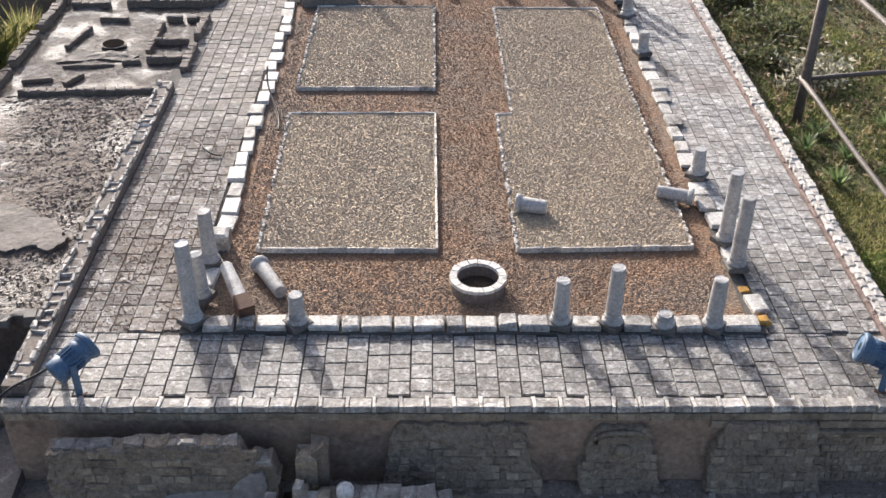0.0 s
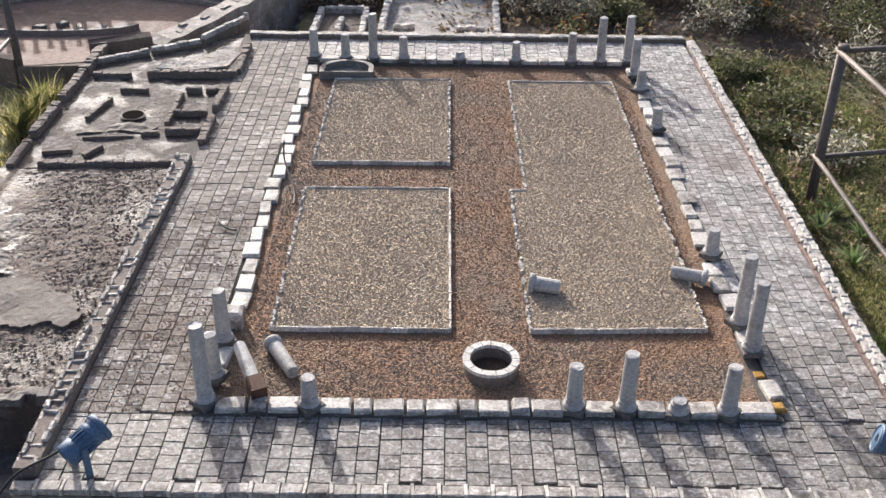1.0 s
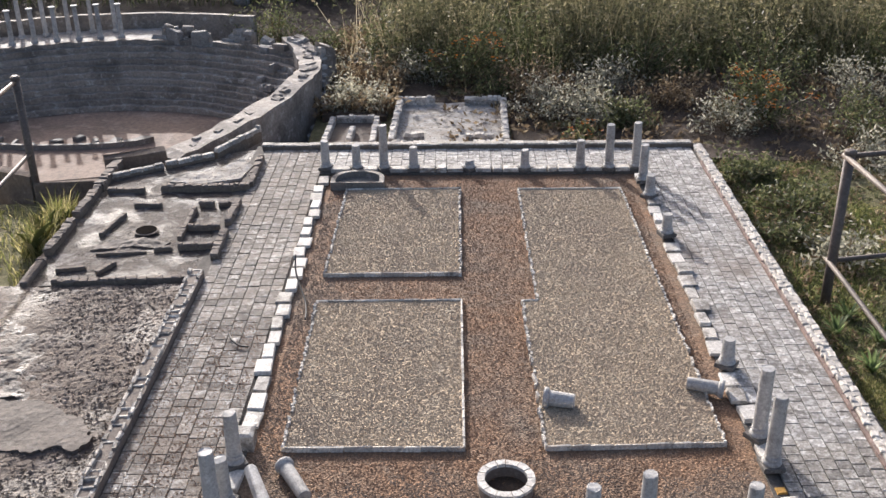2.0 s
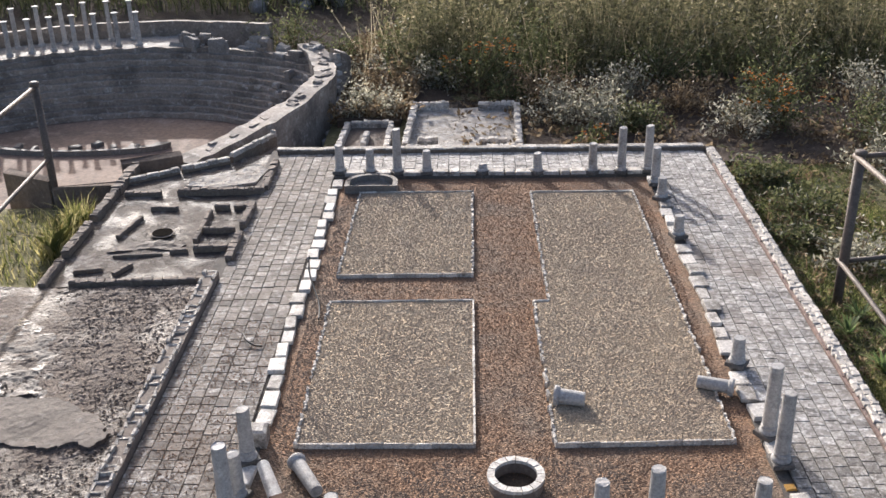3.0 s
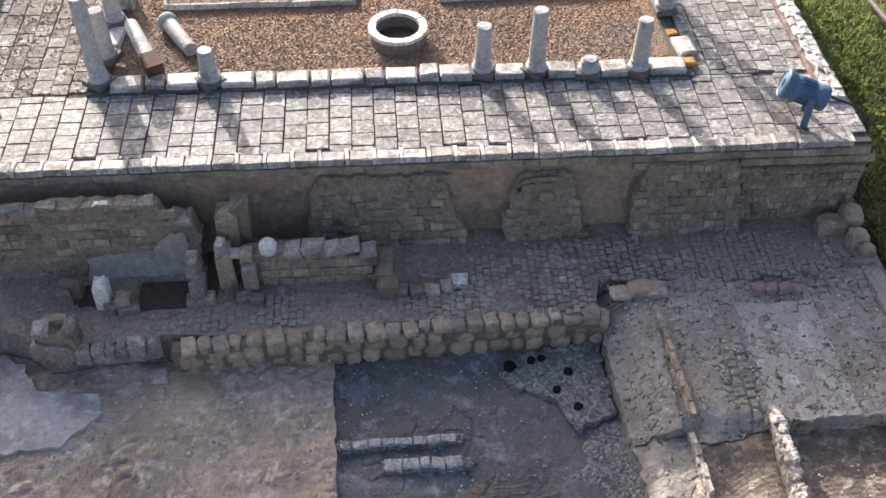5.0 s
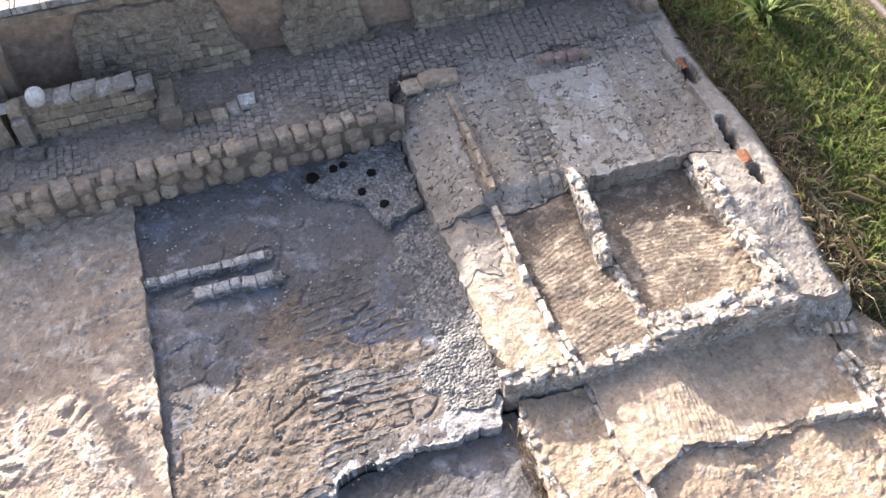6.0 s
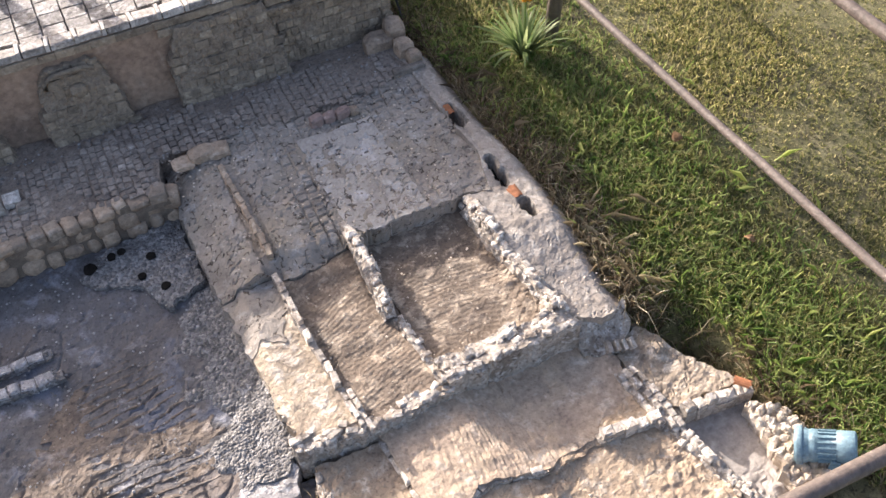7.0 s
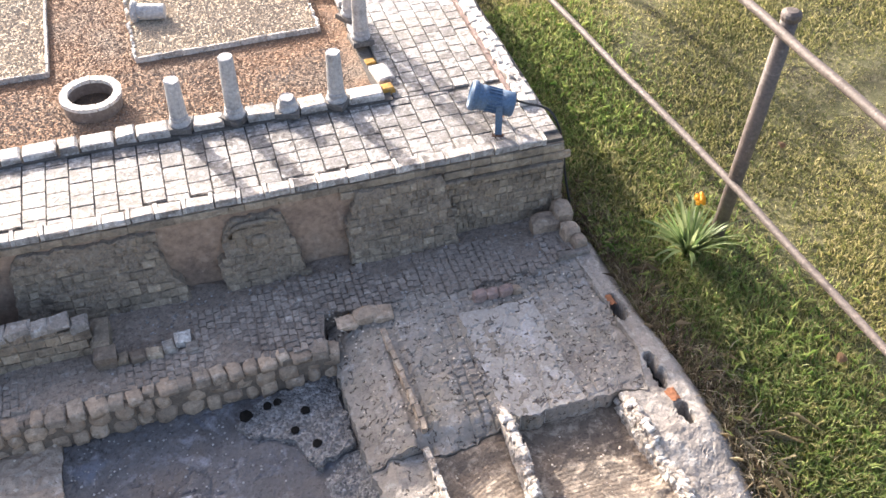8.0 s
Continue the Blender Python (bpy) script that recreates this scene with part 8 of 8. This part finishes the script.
def build_theatre():
    cx, cy = -2.44, 3.58
    t = thing("model_theatre", "grey stone model of a half-round theatre with stepped seats", "theatre model")
    bm = bmesh.new()
    plan = [(-4.2, 3.1), (-2.3, 3.02), (-1.66, 3.27), (-1.48, 3.53), (-1.30, 3.81), (-1.14, 4.12), (-1.03, 4.42)]
    plan += [(cx + 1.62 * math.cos(radians(a)), cy + 1.62 * math.sin(radians(a))) for a in range(34, 181, 6)]
    ring = [bm.verts.new((x, y, -0.335)) for x, y in plan]
    n = len(ring)
    bm.faces.new(ring)
    ring2 = [bm.verts.new((v.co.x, v.co.y, -0.6)) for v in ring]
    for k in range(n):
        bm.faces.new((ring2[k], ring2[(k + 1) % n], ring[(k + 1) % n], ring[k]))
    part("orchestra_floor", bm, "pinkfloor", t, "flat pink-tan orchestra floor")
    for row in range(11):
        r0 = 1.50 + row * 0.045
        bm = bmesh.new()
        arc_block(bm, cx, cy, r0, r0 + 0.05, -0.45, -0.30 + row * 0.036, radians(24 + row * 1.9), radians(150), 70, 0.006)
        part("seat_step", bm, "theatre", t)
        # Paler colour stands in for light falling on the ends of the rows.
        for q in range(3):
            a = radians(25 + row * 1.9 + q * 2.6)
            bm = bmesh.new()
            stone_into(bm, cx + (r0 + 0.02) * math.cos(a), cy + (r0 + 0.02) * math.sin(a), -0.31 + row * 0.036, 0.055, 0.042, 0.03, a + 1.57, 0.14, 0.12)
            part("seat_end", bm, "theatre_pale", t)
    # outer wall, swinging round to the south-east
    bm = bmesh.new()
    prev = None
    pts = [(-1.66, 3.27, 0.0), (-1.47, 3.50, 0.03), (-1.31, 3.81, 0.045), (-1.18, 4.12, 0.065), (-1.09, 4.42, 0.085), (-1.06, 4.62, 0.09), (-1.09, 4.85, 0.09), (-1.17, 5.12, 0.10), (-1.28, 5.37, 0.11)]
    fine = []
    for a, b in zip(pts, pts[1:]):
        fine += [tuple(a[k] + (b[k] - a[k]) * u / 4 for k in range(3)) for u in range(4)]
    fine.append(pts[-1])
    for i, (x, y, z) in enumerate(fine):
        p, q_ = fine[max(i - 2, 0)], fine[min(i + 2, len(fine) - 1)]
        nx, ny = q_[1] - p[1], p[0] - q_[0]
        l = math.hypot(nx, ny)
        w = 0.075 + R.uniform(-0.008, 0.008)
        nx, ny = nx / l * w, ny / l * w
        z += R.uniform(-0.008, 0.008)
        q = [bm.verts.new(p) for p in ((x + nx, y + ny, -0.5), (x + nx, y + ny, z), (x - nx, y - ny, z + R.uniform(-0.008, 0.008)), (x - nx, y - ny, -0.5))]
        if prev:
            for k in range(3):
                bm.faces.new((prev[k], q[k], q[k + 1], prev[k + 1]))
        else:
            bm.faces.new(q)
        prev = q
    bmesh.ops.recalc_face_normals(bm, faces=bm.faces)
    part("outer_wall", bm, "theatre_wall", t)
    for i in range(2, len(fine) - 1):
        x, y, z = fine[i]
        bm = bmesh.new()
        stone_into(bm, x + R.uniform(-0.03, 0.03), y + R.uniform(-0.03, 0.03), z - 0.02, R.uniform(0.04, 0.10), R.uniform(0.03, 0.06), R.uniform(0.018, 0.036), R.uniform(0.7, 1.6), 0.35)
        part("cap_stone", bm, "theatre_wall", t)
    # gallery with its two rows of columns
    bm = bmesh.new()
    arc_block(bm, cx, cy, 1.99, 2.32, -0.4, 0.055, radians(84), radians(152), 40, 0.004)
    part("gallery", bm, "theatre_mid", t)
    bm = bmesh.new()
    arc_block(bm, cx, cy, 2.36, 2.40, -0.4, 0.16, radians(70), radians(152), 40, 0.004)
    part("gallery_back_wall", bm, "theatre", t)
    for k in range(14):
        for r, h, o in ((2.05, 0.25, 0.0), (2.24, 0.30, 2.2)):
            a = radians(94 + k * 4.3 + o)
            bm = bmesh.new()
            x, y = cx + r * math.cos(a), cy + r * math.sin(a)
            lathe(bm, [(0.026, 0.055), (0.026, 0.072), (0.019, 0.078), (0.016, 0.055 + h - 0.016), (0.024, 0.055 + h - 0.01), (0.025, 0.055 + h)], 10, x, y)
            part("gallery_column", bm, "theatre_pale", t)
    # ruined upper edge of the seating
    for k in range(34):
        a = radians(R.uniform(44, 86))
        r = R.uniform(1.96, 2.10)
        bm = bmesh.new()
        stone_into(bm, cx + r * math.cos(a), cy + r * math.sin(a), -0.2, R.uniform(0.05, 0.16), R.uniform(0.03, 0.07), 0.28 + R.uniform(-0.03, 0.06), a + 1.57 + R.uniform(-0.2, 0.2), 0.12)
        part("broken_block", bm, R.choice(("theatre", "theatre_mid")), t)
    for k in range(26):
        a = radians(R.uniform(28, 60))
        r = R.uniform(1.55, 1.9)
        bm = bmesh.new()
        stone_into(bm, cx + r * math.cos(a), cy + r * math.sin(a), -0.31 + (r - 1.5) * 0.8, R.uniform(0.03, 0.07), R.uniform(0.03, 0.05), R.uniform(0.03, 0.06), R.uniform(0, 3), 0.2)
        part("broken_block", bm, "theatre_mid", t)
    # stage walls
    for a, b, h in (((-2.30, 3.05), (-1.90, 3.10), 0.16), ((-1.95, 3.14), (-1.66, 3.27), 0.26), ((-2.6, 3.2), (-2.3, 3.05), 0.2), ((-1.80, 2.92), (-1.14, 3.33), 0.20)):
        bm = bmesh.new()
        stone_into(bm, (a[0] + b[0]) / 2, (a[1] + b[1]) / 2, -0.30, math.hypot(b[0] - a[0], b[1] - a[1]), 0.05, h + 0.08, math.atan2(b[1] - a[1], b[0] - a[0]), 0.08, 0.06)
        part("stage_wall", bm, "stage_brown", t)
    for k in range(7):
        bm = bmesh.new()
        stone_into(bm, -3.1 + k * 0.13, 4.4 + R.uniform(-0.08, 0.08), -0.336, R.uniform(0.05, 0.1), R.uniform(0.03, 0.06), 0.03, R.uniform(0, 3), 0.2)
        part("fallen_block", bm, "darkstone", t)
    bm = bmesh.new()
    prev = None
    for k in range(25):
        a = radians(180 + 180 * k / 24)
        q = [bm.verts.new((-2.70 + r * math.cos(a) * 2.2, 4.45 + r * math.sin(a) * 0.6, zz)) for r, zz in ((0.24, -0.338), (0.24, -0.30), (0.28, -0.30), (0.28, -0.338))]
        if prev:
            for i in range(3):
                bm.faces.new((prev[i], q[i], q[i + 1], prev[i + 1]))
        prev = q
    bmesh.ops.recalc_face_normals(bm, faces=bm.faces)
    part("stage_kerb", bm, "darkstone", t)


M["pinkfloor"] = material("pink_tan_screed", (0.27, 0.19, 0.145), (0.16, 0.115, 0.09), (0.34, 0.26, 0.21), 40, 1.6, 0.8, 0.4, 0.0, 0.46, 0.6, spec=0.3)
M["theatre"] = material("grey_model_stone", (0.29, 0.25, 0.215), (0.17, 0.147, 0.127), (0.47, 0.44, 0.405), 50, 5, 0.75, 0.7, 0.18, 0.46, 0.6)
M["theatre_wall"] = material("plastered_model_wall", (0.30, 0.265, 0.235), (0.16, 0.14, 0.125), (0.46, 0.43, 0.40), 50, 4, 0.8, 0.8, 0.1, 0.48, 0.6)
M["stage_brown"] = material("brown_model_wall", (0.20, 0.15, 0.115), (0.12, 0.092, 0.075), (0.31, 0.255, 0.21), 50, 5, 0.85, 0.7, 0.1)
M["theatre_pale"] = material("pale_model_stone", (0.45, 0.43, 0.41), (0.28, 0.27, 0.25), (0.6, 0.58, 0.56), 50, 8, 0.7, 0.3, 0.1)
M["theatre_mid"] = material("weathered_model_stone", (0.30, 0.28, 0.26), (0.15, 0.14, 0.13), (0.48, 0.465, 0.45), 50, 7, 0.75, 0.6, 0.2)
build_theatre()
far_rocks()


# ---- fallen leaves on the lawn ----
def fallen_leaf(x, y, size, rz):
    """A curled dry leaf with a raised midrib and drooping edges."""
    bm = bmesh.new()
    rows = []
    for k in range(7):
        u = k / 6
        w = size * 0.42 * math.sin(math.pi * (0.08 + 0.86 * u)) ** 0.8
        rows.append([bm.verts.new((size * (u - 0.5), s * w, 0.006 + 0.010 * math.sin(u * 3.1) - 0.35 * w * abs(s) * (1 if s < 0 else 0.4))) for s in (-1, -0.5, 0, 0.5, 1)])
    for a, b in zip(rows, rows[1:]):
        for i in range(4):
            bm.faces.new((a[i], a[i + 1], b[i + 1], b[i]))
    bmesh.ops.solidify(bm, geom=bm.faces[:], thickness=0.001)
    ob = link("fallen_leaf", bm, "terracotta_leaf", smooth=True)
    ob.matrix_basis = pose(x, y, ground_height(x, y) + 0.022, 8, 4, rz)
    tagged(ob, "curled dry brown leaf lying on the lawn", "leaf", "fallen leaves")


M["terracotta_leaf"] = material("dry_brown_leaf", (0.34, 0.20, 0.10), (0.22, 0.12, 0.06), (0.46, 0.32, 0.18), 120, 20, 0.8, 0.3, 0.15)
for x, y, s, rz in ((1.69, -0.70, 0.034, 25), (1.68, -1.03, 0.028, 110), (1.95, 0.05, 0.03, 70)):
    fallen_leaf(x, y, s, rz)
